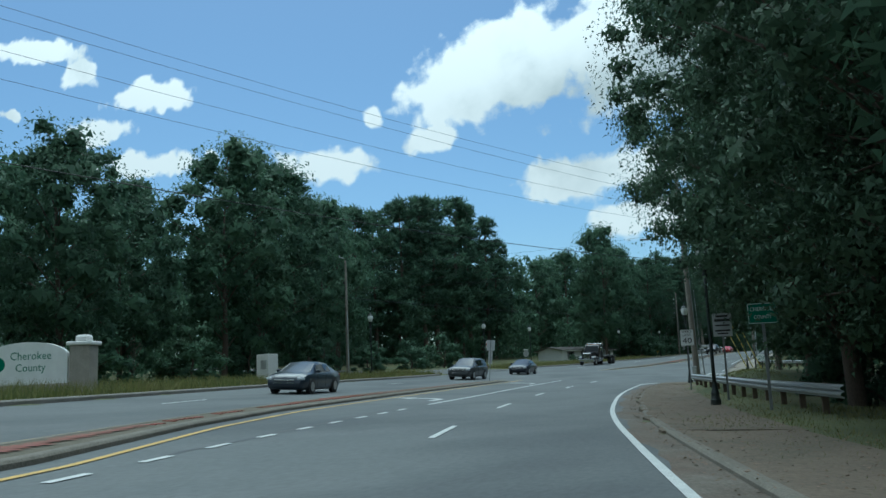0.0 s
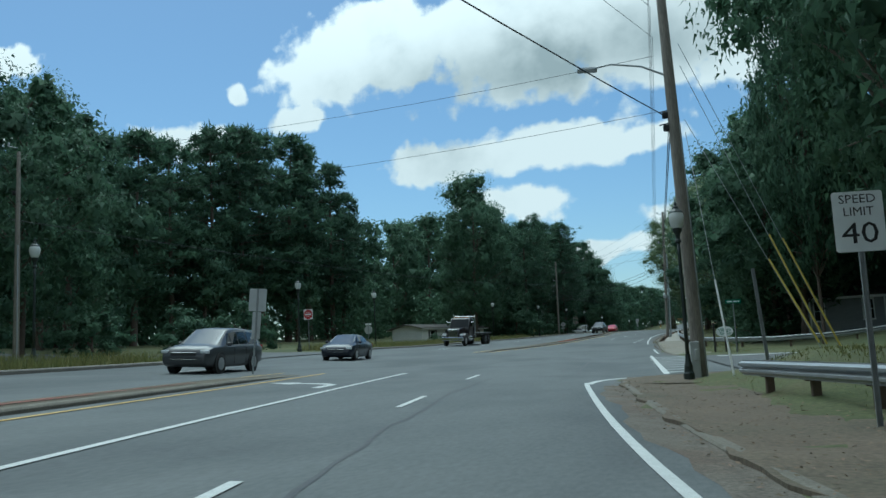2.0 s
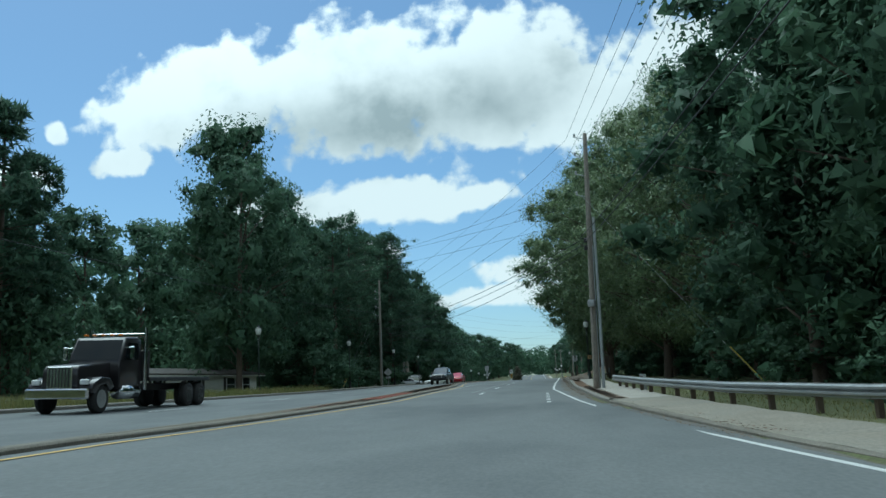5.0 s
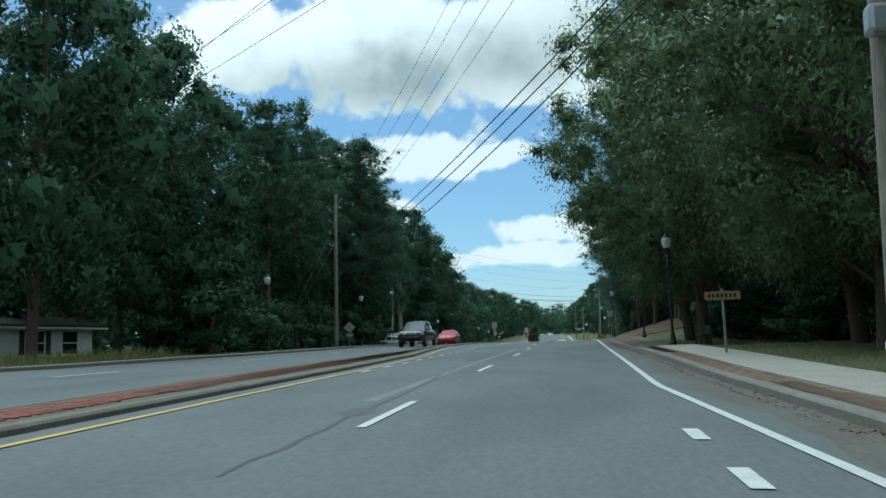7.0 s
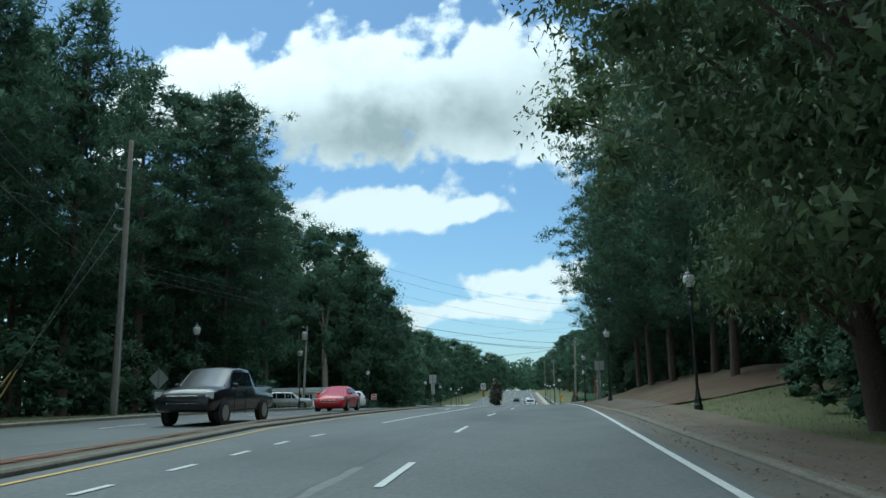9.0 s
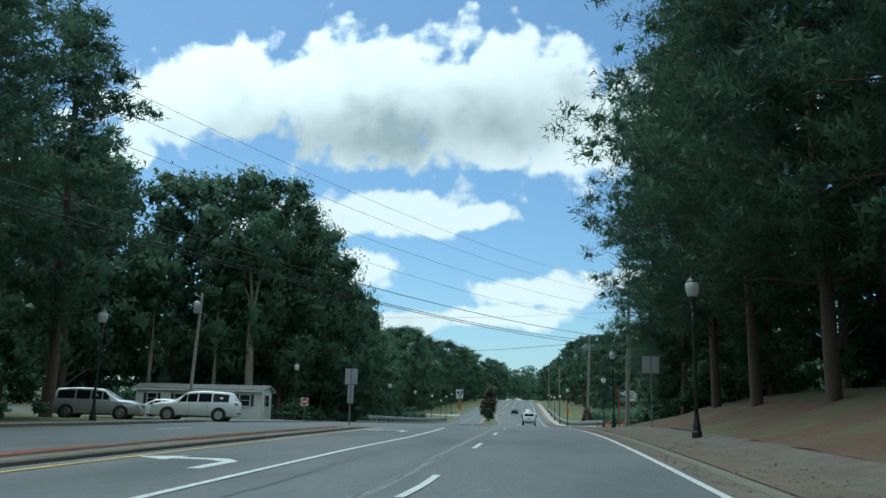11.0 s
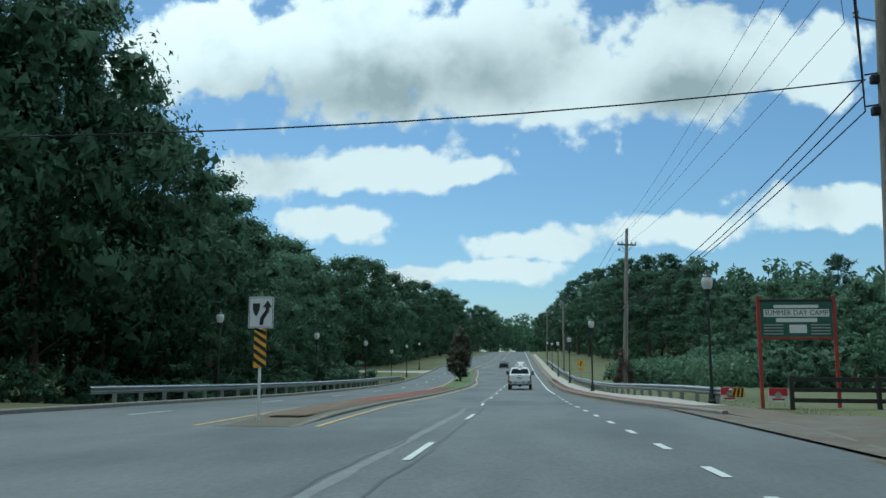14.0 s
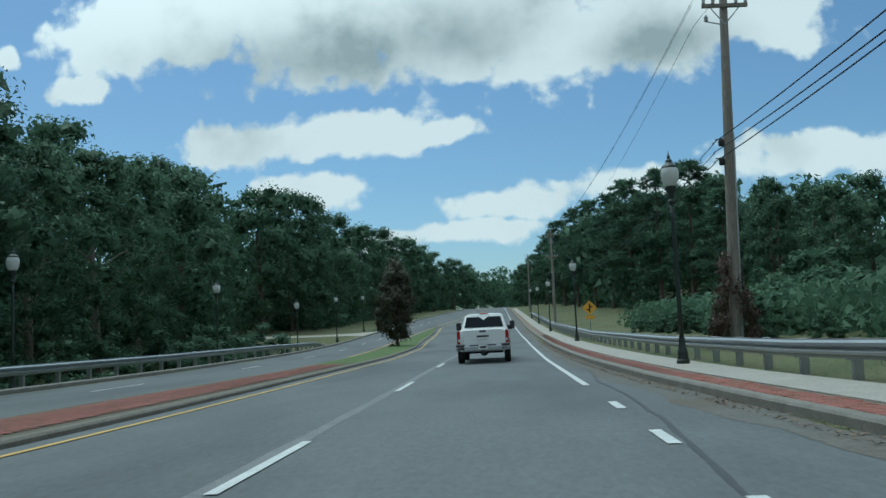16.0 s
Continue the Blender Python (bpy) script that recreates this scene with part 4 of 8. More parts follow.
# woods west of the road, south part
row("oak", [(34, -31, 14.5), (41, -30, 15), (48, -32, 14), (57, -30, 18.5), (63, -31, 19.5), (70, -32, 19), (78, -34, 18)])
row("poplar", [(28, -32, 13), (45, -36, 14), (53, -35, 15), (67, -37, 17), (84, -36, 17), (22, -33, 14), (38, -37, 14)])
row("oak", [(10, -34, 15), (16, -36, 16), (90, -44, 22), (97, -47, 22)])
# pines behind the long house
row("pine", [(108, -50, 23), (116, -51, 24), (123, -50, 27), (128, -49, 28), (134, -50, 28.5), (141, -50, 30), (147, -50, 29), (153, -49, 27.5), (159, -50, 24)], 1.15)
row("pine", [(112, -57, 24), (120, -58, 26), (131, -57, 28), (144, -58, 29), (156, -57, 26), (165, -56, 23), (102, -54, 22)], 1.15)
row("oak", [(174, -53, 22), (183, -50, 22), (193, -52, 24), (203, -50, 26.5), (212, -54, 26), (104, -52, 16), (118, -48, 14), (138, -47, 14)])
# trees round the pole on the west side
row("oak", [(151, -25, 24.3), (158, -27, 23), (167, -26, 22), (175, -27, 20), (187, -27, 21)], 0.95)
row("near_pine", [(203, -21.5, 22)])
row("pine", [(180, -24, 20), (187, -24, 21.5), (196, -24.5, 21.5), (203, -25, 22.5), (210, -24, 22), (218, -23.5, 20.5), (207, -31, 23), (194, -31, 22)], 1.05)
row("poplar", [(163, -31, 19), (171, -32, 19), (180, -31, 18), (200, -29, 17), (213, -28, 17)])
# past the mobile home
row("oak", [(270, -34, 28.5), (270, -28, 28), (271, -41, 29), (268, -49, 29), (275, -26.5, 25), (281, -26, 21.5), (287, -25, 19.5), (262, -52, 27), (258, -46.5, 28), (254, -53, 29), (279, -33, 22), (255, -58, 27)])
row("pale_tree", [(264.5, -33.4, 17), (263.5, -40, 16)])
row("forked_tree", [(264.5, -29.6, 19.5)])
row("poplar", [(293, -24, 18), (301, -25, 17.9), (309, -27.5, 17.4), (317, -28, 15.1), (325, -28, 16.2), (334, -29, 16.8), (343, -29, 16.8)], 1.2)
row("poplar", [(233, 9.6, 9.5), (239, 10.8, 10), (245, 12.5, 9), (228, 10.6, 8.5), (221, 11.2, 8), (213, 11.8, 8)], 1.25)
row("oak", [(357, -34, 19.2), (368, -42, 22.3), (386, -34, 21.1), (376, -41, 22.3), (395, -32, 21.7), (410, -32, 22.3), (428, -31, 21.3), (450, -30, 21.3), (475, -29, 22.4), (505, -27, 22.4), (540, -26, 22.4), (580, -25, 22.4)], 1.15)
row("oak", [(290, -33, 19.5), (305, -35, 18.4), (320, -37, 19.5), (338, -38, 21.8)], 1.1)
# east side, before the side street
# these three crowns carry their shade in the leaf colour
row("shaded_oak", [(17, 8.0, 16.5), (26, 7.8, 18), (35.5, 8.4, 18.5)], 1.06)
row("tall_oak", [(44, 11.5, 18), (8, 8.2, 17), (30.5, 11.5, 19), (39, 12.0, 19)], 1.06)
row("high_oak", [(51.4, 8.8, 19)], 0.72)
row("high_oak", [(47.5, 12.8, 20), (60, 22, 22)], 1.0)
row("tall_oak", [(95, 15.2, 31), (92, 19.6, 32), (98, 24, 30)], 0.40)
row("near_pine", [(30, 13, 22), (21, 14, 22), (39, 14, 21)])
row("oak", [(12, 16, 19), (50, 15, 17), (45, 19, 19), (33, 20, 20), (22, 22, 20), (57, 22, 18)])
# east side, past the side street
row("oak", [(101, 14.6, 18), (105, 13.2, 18.5), (114, 11.2, 18), (110, 14.5, 20), (107, 19.5, 24), (109, 25, 23), (104, 28, 23)], 1.15)
row("oak", [(98, 30, 19), (90, 33, 20), (108, 18, 20), (114, 17, 20), (123, 13, 18), (84, 36, 20), (58, 36, 18), (50, 33, 18)])
row("near_oak", [(131, 10.8, 19), (141, 9.4, 19.5), (147.5, 10.8, 21), (158, 6.7, 20), (165, 7.0, 20)], 1.2)
row("oak", [(136, 19, 20), (147, 18, 20), (158, 17, 20), (169, 16, 20), (175, 12, 18)])
row("near_pine", [(182, 11.0, 23), (190, 9.8, 24), (198, 10.5, 24.5), (207, 9.4, 24.5), (215, 9.0, 24), (223, 9.0, 23), (231, 8.8, 22), (238, 10.2, 20)])
row("pine", [(180, 18, 24), (188, 17, 24), (196, 18, 25), (204, 17, 25), (213, 18, 25), (222, 17, 24), (231, 18, 22)], 1.2)
row("poplar", [(186, 24, 15), (200, 24, 15), (214, 24, 15), (228, 22, 13), (236, 16, 11), (245, 17, 12), (252, 20, 12)])
# east side, beyond the billboard
row("oak", [(300, 38, 10.5), (312, 36, 11), (322, 34, 10.2), (332, 33, 11), (343, 31, 11.9), (355, 31, 12.8), (368, 30, 13.2), (382, 29, 17.3), (398, 28, 18.4)], 1.1)
row("poplar", [(288, 30, 9), (296, 27, 8.5), (306, 24, 7), (317, 22.5, 8.2), (328, 22, 9.4), (280, 36, 10.5), (272, 40, 11), (264, 44, 12), (262, 34, 9), (338, 21.5, 10.7)], 1.15)
row("pine", [(350, 25, 12.8), (362, 24, 13.6), (375, 23, 18.7), (390, 22, 19.8), (408, 21, 20.9), (425, 20, 20.9), (445, 19, 22), (470, 18, 23.1), (500, 17, 23.1), (535, 16, 23.1), (575, 16, 23.1)], 1.3)
row("oak", [(415, 25, 19.8), (440, 24, 20.9), (470, 23, 22), (510, 22, 22), (560, 21, 22), (620, 15, 22), (620, -20, 22), (670, 12, 20.9), (670, -16, 22)], 1.2)
row("pine", [(290, 47, 12), (310, 46, 13), (330, 44, 14), (350, 42, 15)], 1.1)
# low bushes that close the woods' edge
for s in range(14, 100, 9):
    plant("bush", s, -28.5 + tree_rng.uniform(-1.5, 1.0), tree_rng.uniform(2.2, 3.6), 1.4)
plant("bush", 137, -26.5, 1.0, 1.6)
plant("bush", 141, -26.5, 0.9, 1.8)
for s in range(166, 222, 8):
    plant("bush", s, -22.8 + tree_rng.uniform(-1.2, 0.8), tree_rng.uniform(3, 5), 1.4)
for s in range(262, 356, 7):
    plant("bush", s, float(U_LEFT(s)) - 9.0 + tree_rng.uniform(-1.2, 1), tree_rng.uniform(1.6, 3.2), 1.6)
for s in range(6, 48, 7):
    plant("bush", s, 9.5 + tree_rng.uniform(-.6, 1.5), tree_rng.uniform(2, 3.2), 1.3)
for s in range(104, 180, 8):
    plant("bush", s, 12.0 + tree_rng.uniform(-.6, 2), tree_rng.uniform(2.5, 4.0), 1.4)
for s, u, h in ((160, 9.8, 2.2), (168, 9.5, 2.3), (172, 9.9, 2.5), (177, 9.8, 2.2), (152, 10.2, 2.0)):
    plant("bush", s, u, h, 1.5)
for s in range(226, 244, 4):
    plant("bush", s, 9.8 + tree_rng.uniform(-.5, 1.5), tree_rng.uniform(3, 5), 1.2)
for s in range(186, 238, 9):
    plant("bush", s, 14.5 + tree_rng.uniform(-1.2, 2), tree_rng.uniform(2, 3.6), 1.2)
for s in range(284, 326, 5):
    plant("bush", s, 8.6 + tree_rng.uniform(-0.8, 2), tree_rng.uniform(0.7, 1.3), 1.6)
for s in range(282, 338, 5):
    plant("bush", s, 14.5 + tree_rng.uniform(-1.2, 1.5), tree_rng.uniform(1.6, 2.6), 1.5)
for s in range(270, 350, 7):
    plant("bush", s, 19.5 + tree_rng.uniform(-1.5, 2), tree_rng.uniform(2.2, 4), 1.5)


for kind_name, sources in KINDS.items():
    for i, src in enumerate(sources):
        if (kind_name, i) not in used_kinds:
            for piece in list(src.children) + [src]:
                bpy.data.objects.remove(piece)
            used_kinds.add((kind_name, i))


# the depth of the woods behind the front trees
def thicket(name, spans, count, size, label, seed):
    rng = np.random.default_rng(seed)
    co, nm = [], []
    for (s0, s1, u0, u1, h) in spans:
        n = int(count * (s1 - s0) / 100)
        ss, uu = rng.uniform(s0, s1, n), rng.uniform(min(u0, u1), max(u0, u1), n)
        x, y = np.interp(ss, DENSE, CX), np.interp(ss, DENSE, CY)
        tx, ty = np.interp(ss, DENSE, TX), np.interp(ss, DENSE, TY)
        z = base_z(ss) + rise(ss, uu)
        cen = np.stack([x + uu * ty, y - uu * tx, z + h * rng.random(n) ** 1.1], 1)
        c1, n1 = leaf_cards(rng, cen, np.full(n, 0.9), n * 2, size, 0.7)
        co.append(c1)
        nm.append(n1)
    ob = new(name, quads_mesh(name, np.concatenate(co), LEAF, 3, np.concatenate(nm)))
    return tagged(ob, label, "woods", kind="stuff")


thicket("undergrowth", [(-50, 8, -36, -50, 9), (92, 132, -51, -57, 7), (66, 110, -54, -66, 8), (8, 72, -35, -48, 8), (98, 225, -54, -64, 12), (62, 112, -62, -72, 10), (150, 168, -43, -52, 9), (166, 224, -29, -42, 8), (270, 420, -34, -46, 8), (400, 700, -34, -28, 7)], 8000, 0.55, "dark undergrowth filling the woods", 3)
thicket("undergrowth", [(286, 350, 10.5, 21, 1.8)], 22000, 0.30, "low green undergrowth behind the guard rail", 6)
thicket("undergrowth", [(4, 52, 14, 28, 9), (109, 178, 16, 30, 9), (84, 109, 27, 34, 10), (178, 236, 20, 32, 8), (262, 420, 30, 50, 7), (400, 700, 20, 26, 7)], 8000, 0.55, "dark undergrowth filling the woods", 4)


def far_woods(name, spans, seed):
    """Distant tree crowns, joined."""
    rng = np.random.default_rng(seed)
    cs, rs = [], []
    for s0, s1, u0, u1, h0, h1, n in spans:
        for _ in range(n):
            s, u = rng.uniform(s0, s1), rng.uniform(u0, u1)
            p = W(s, u)
            h = rng.uniform(h0, h1)
            for k in range(9):
                cs.append((p.x + rng.normal(0, 2.6), p.y + rng.normal(0, 2.6), p.z + h * (0.04 + 0.92 * rng.random() ** 0.8)))
                rs.append(2.6)
    co, nm = leaf_cards(rng, np.array(cs), np.array(rs), len(cs) * 40, 1.35, 0.6)
    ob = new(name, quads_mesh(name, co, LEAF, 3, nm))
    return tagged(ob, "distant dark green woods on the hills", "woods", kind="stuff")


far_woods("far_woods", [(400, 760, 18, 60, 14, 20, 150), (400, 760, -60, -28, 14, 20, 150), (660, 980, -40, 40, 16, 22, 110), (-58, 10, -70, -30, 14, 20, 40),
                        (30, 240, -110, -62, 22, 28, 90), (240, 420, -90, -40, 18, 24, 90), (240, 420, 45, 90, 10, 14, 60), (-58, 230, 28, 60, 15, 20, 70)], 9)


# ---------------------------------------------------------------- materials of things
DARK_METAL = material("dark_green_painted_metal", (0.012, 0.020, 0.018), 0.45, second=(0.02, 0.028, 0.024), scale=6, spec=0.5)
GALV = material("galvanised_steel", (0.46, 0.48, 0.49), 0.42, 0.75, second=(0.32, 0.33, 0.34), scale=2.5, amount=0.8, fine=0.2)
POST_METAL = material("grey_sign_post", (0.33, 0.34, 0.34), 0.55, 0.5, second=(0.22, 0.23, 0.23), scale=5)
SIGN_BACK = material("bare_aluminium", (0.52, 0.53, 0.53), 0.45, 0.5, second=(0.40, 0.41, 0.41), scale=2)
SIGN_WHITE = material("white_sign_sheet", (0.78, 0.79, 0.78), 0.45, second=(0.68, 0.69, 0.68), scale=3)
SIGN_BLACK = material("black_sign_print", (0.015, 0.015, 0.016), 0.5)
SIGN_RED = material("red_sign_sheet", (0.50, 0.03, 0.04), 0.45, second=(0.40, 0.03, 0.035), scale=3)
SIGN_GREEN = material("green_sign_sheet", (0.0, 0.17, 0.095), 0.45, second=(0.0, 0.13, 0.075), scale=3)
SIGN_YELLOW = material("yellow_sign_sheet", (0.80, 0.42, 0.03), 0.45, second=(0.68, 0.36, 0.04), scale=3)
POLE_WOOD = material("weathered_pole_wood", (0.29, 0.265, 0.225), 0.95, second=(0.17, 0.15, 0.13), scale=1.5, amount=0.8, fine=0.5, bump=0.6, bump_scale=20, stretch=(2, 2, 0.12))
CABLE = material("black_cable", (0.012, 0.012, 0.014), 0.6)
PORCELAIN = material("grey_insulator", (0.33, 0.34, 0.35), 0.3)
GLOBE = material("frosted_globe", (0.80, 0.81, 0.78), 0.25, second=(0.70, 0.72, 0.70), scale=6, translucent=0.35)
RED_PAINT_WOOD = material("red_painted_timber", (0.34, 0.045, 0.035), 0.7, second=(0.25, 0.035, 0.03), scale=3)
FENCE_WOOD = material("black_stained_timber", (0.022, 0.022, 0.022), 0.85, second=(0.04, 0.038, 0.035), scale=4)
TRIM_WHITE = material("white_trim", (0.74, 0.74, 0.72), 0.6, second=(0.66, 0.66, 0.64), scale=4)
GUY_YELLOW = material("yellow_guy_guard", (0.62, 0.50, 0.10), 0.5)
RAIL_WOOD = material("brown_timber_post", (0.14, 0.105, 0.075), 0.95, second=(0.09, 0.07, 0.05), scale=4, fine=0.3)


def text_part(parent, body, size, mat, x, z, y=-0.012, name="lettering", width=None):
    """Flat lettering on a face that looks along -y, centred at x, z."""
    cu = bpy.data.curves.new(name, "FONT")
    cu.body, cu.size, cu.align_x, cu.align_y, cu.extrude = body, size, "CENTER", "CENTER", 0.001
    cu.resolution_u = 2
    tmp = bpy.data.objects.new(name, cu)
    me = bpy.data.meshes.new_from_object(tmp)
    bpy.data.objects.remove(tmp)
    bpy.data.curves.remove(cu)
    xs = [v.co.x for v in me.vertices]
    k = width / (max(xs) - min(xs)) if width else 1.0
    me.transform(Matrix.Translation((x, y, z)) @ pose(0, 0, 0, 90) @ Matrix.Diagonal((k, 1, 1, 1)))
    me.materials.append(mat)
    ob = new(name, me)
    ob.parent = parent
    return ob


def plate(name, w, h, z, mat, parent, y=0.0, t=0.006, x=0.0, corner=0.03, rot=0.0, label=""):
    """A thin rounded board in the xz plane, centred at x, z."""
    bm = bmesh.new()
    pts = []
    for cx, cz, a0 in ((w / 2 - corner, h / 2 - corner, 0), (-w / 2 + corner, h / 2 - corner, 90), (-w / 2 + corner, -h / 2 + corner, 180), (w / 2 - corner, -h / 2 + corner, 270)):
        for k in range(3):
            a = radians(a0 + 45 * k)
            pts.append((cx + corner * math.cos(a), cz + corner * math.sin(a)))
    c, s_ = math.cos(radians(rot)), math.sin(radians(rot))
    pts = [(px * c - pz * s_ + x, px * s_ + pz * c + z) for px, pz in pts]
    front = [bm.verts.new((px, y - t / 2, pz)) for px, pz in pts]
    back = [bm.verts.new((px, y + t / 2, pz)) for px, pz in pts]
    n = len(pts)
    bm.faces.new(front)
    bm.faces.new(back[::-1])
    for i in range(n):
        j = (i + 1) % n
        bm.faces.new((front[i], back[i], back[j], front[j]))
    bmesh.ops.recalc_face_normals(bm, faces=bm.faces)
    return part(name, bm, mat, parent, label)


def shape(name, pts, mat, parent, y=-0.012, t=0.003):
    """A flat outline in the xz plane, thickened."""
    bm = bmesh.new()
    front = [bm.verts.new((px, y - t / 2, pz)) for px, pz in pts]
    back = [bm.verts.new((px, y + t / 2, pz)) for px, pz in pts]
    n = len(pts)
    bm.faces.new(front)
    bm.faces.new(back[::-1])
    for i in range(n):
        j = (i + 1) % n
        bm.faces.new((front[i], back[i], back[j], front[j]))
    bmesh.ops.recalc_face_normals(bm, faces=bm.faces)
    return part(name, bm, mat, parent)


def post(parent, h, r=0.03, mat=None, x=0.0, y=0.03, name="post"):
    """A channel-shaped sign post standing 0.2 m in the ground."""
    bm = bmesh.new()
    box(bm, (2 * r, 0.008, h + 0.2), (x, y + 0.018, h / 2 - 0.1))
    box(bm, (0.008, 0.03, h + 0.2), (x - r, y, h / 2 - 0.1))
    box(bm, (0.008, 0.03, h + 0.2), (x + r, y, h / 2 - 0.1))
    return part(name, bm, mat or POST_METAL, parent)


def circle(cx, cz, rx, rz=None, n=28):
    rz = rx if rz is None else rz
    return [(cx + rx * math.cos(2 * math.pi * k / n), cz + rz * math.sin(2 * math.pi * k / n)) for k in range(n)]


# ---------------------------------------------------------------- street lamps
def street_lamp():
    root = new("street_lamp")
    part("pedestal", lathe(bmesh.new(), [(0.155, -0.15), (0.155, 0.22), (0.13, 0.26), (0.118, 0.34), (0.122, 0.42), (0.085, 0.56), (0.07, 0.70), (0.074, 0.76)], 12), DARK_METAL, root)
    shaft = part("shaft", lathe(bmesh.new(), [(0.056, 0.76), (0.053, 1.5), (0.046, 3.6), (0.043, 3.95)], 12), DARK_METAL, root, "", True)
    part("collar", lathe(bmesh.new(), [(0.052, 3.93), (0.085, 3.97), (0.085, 4.02), (0.06, 4.06), (0.075, 4.20), (0.135, 4.30), (0.14, 4.36), (0.12, 4.38)], 14), DARK_METAL, root)
    part("globe", lathe(bmesh.new(), [(0.125, 4.37), (0.165, 4.44), (0.205, 4.56), (0.218, 4.68), (0.20, 4.78), (0.16, 4.83)], 18), GLOBE, root, "frosted white glass globe", True)
    cap = part("cap", lathe(bmesh.new(), [(0.18, 4.825), (0.19, 4.84), (0.17, 4.87), (0.10, 4.93), (0.075, 4.97), (0.08, 5.0), (0.045, 5.04)], 14), DARK_METAL, root)
    part("finial", lathe(bmesh.new(), [(0.03, 5.03), (0.045, 5.08), (0.03, 5.12), (0.012, 5.17), (0.004, 5.24)], 10), DARK_METAL, cap)
    return tagged(root, "dark green post-top street lamp with a white acorn globe", "street lamp", "street lamps along the road")


LAMPS_LEFT = [(62.6, -20.6), (87.0, -19.8), (102.8, -20.3), (140.5, -19.5), (166.6, -19.1), (192.6, -19.3), (215, -19.5), (252, -21.0), (276, -16.8), (297, -16.8), (317, -16.8), (339, -17.6), (361, -18.6), (384, -19.4)]
LAMPS_RIGHT = [(27.0, 4.05), (57.1, 3.9), (90.5, 6.5), (152.4, 4.6), (177, 5.5), (205.7, 4.9), (234.3, 4.9), (264.5, 6.6), (290, 4.0), (321, 3.9), (350, 3.9), (380, 4.2), (410, 4.4)]
lamp = street_lamp()
lamp.matrix_basis = at(*LAMPS_LEFT[0], 0.0)
for s, u in LAMPS_LEFT[1:] + LAMPS_RIGHT:
    copy_thing(lamp, at(s, u, 0.0))


# ---------------------------------------------------------------- utility poles
RISER = material("pale_riser_pipe", (0.42, 0.45, 0.47), 0.6, second=(0.33, 0.35, 0.36), scale=3)


def crossarm(parent, z, w=1.4):
    bm = bmesh.new()
    box(bm, (w, 0.1, 0.12), (0, -0.14, z), (0, 0, 0), 0.01)
    arm = part("crossarm", bm, POLE_WOOD, parent)
    for k in (-1, -0.55, 0.55, 1):
        part("insulator", lathe(bmesh.new(), [(0.03, z + 0.06), (0.06, z + 0.10), (0.045, z + 0.14), (0.06, z + 0.18), (0.03, z + 0.22)], 8, Matrix.Translation((k * w * 0.46, -0.14, 0))), PORCELAIN, arm)
    for k in (-1, 1):
        b2 = bmesh.new()
        bar(b2, (k * w * 0.32, -0.14, z - 0.05), (0, -0.12, z - 0.6), 0.02, 6)
        part("brace", b2, GALV, arm)


def utility_pole(s, u, h, label, r=0.16, lean=(0, 0), side_pins=(), arms=(), can=None, low=()):
    """A wooden pole; pins carry insulators on its road side."""
    p = W(s, u)
    root = empty("utility_pole", pose(p.x, p.y, p.z, lean[0], lean[1], heading(s)), label, "utility pole", "utility poles")
    part("shaft", lathe(bmesh.new(), [(r * 1.12, -0.6), (r * 1.08, 0.6), (r * 0.95, h * 0.5), (r * 0.66, h - 0.05), (r * 0.5, h)], 14), POLE_WOOD, root, "", True)
    for z in side_pins:
        bm = bmesh.new()
        bar(bm, (-r * 0.6, 0, z), (-0.55, 0, z + 0.1), 0.022, 6)
        pin = part("pin_arm", bm, GALV, root)
        part("insulator", lathe(bmesh.new(), [(0.025, 0), (0.07, 0.03), (0.05, 0.08), (0.07, 0.12), (0.05, 0.18), (0.03, 0.21)], 10, Matrix.Translation((-0.55, 0, z + 0.09))), PORCELAIN, pin)
    for z in arms:
        crossarm(root, z)
    if can:
        z, dx = can
        part("transformer", lathe(bmesh.new(), [(0.23, z - 0.45), (0.26, z - 0.42), (0.26, z + 0.40), (0.22, z + 0.47), (0.08, z + 0.50)], 16, Matrix.Translation((dx, -0.1, 0))), GALV, root, "grey steel transformer can", True)
        b2 = bmesh.new()
        box(b2, (abs(dx), 0.08, 0.1), (dx / 2, -0.05, z + 0.2))
        box(b2, (abs(dx), 0.08, 0.1), (dx / 2, -0.05, z - 0.25))
        part("bracket", b2, GALV, root)
    for z in low:
        b2 = bmesh.new()
        box(b2, (0.18, 0.16, 0.2), (-r - 0.05, 0, z), (0, 0, 0), 0.03)
        bar(b2, (-r * 0.5, 0, z + 0.15), (-r - 0.25, 0, z + 0.1), 0.02, 6)
        part("cable_clamp", b2, CABLE, root)
    # conduit up the side
    b3 = bmesh.new()
    bar(b3, (r * 0.95, -0.1, -0.2), (r * 0.75, -0.1, h * 0.55), 0.03, 8)
    part("conduit", b3, GALV, root, "grey conduit strapped to the pole")
    return root


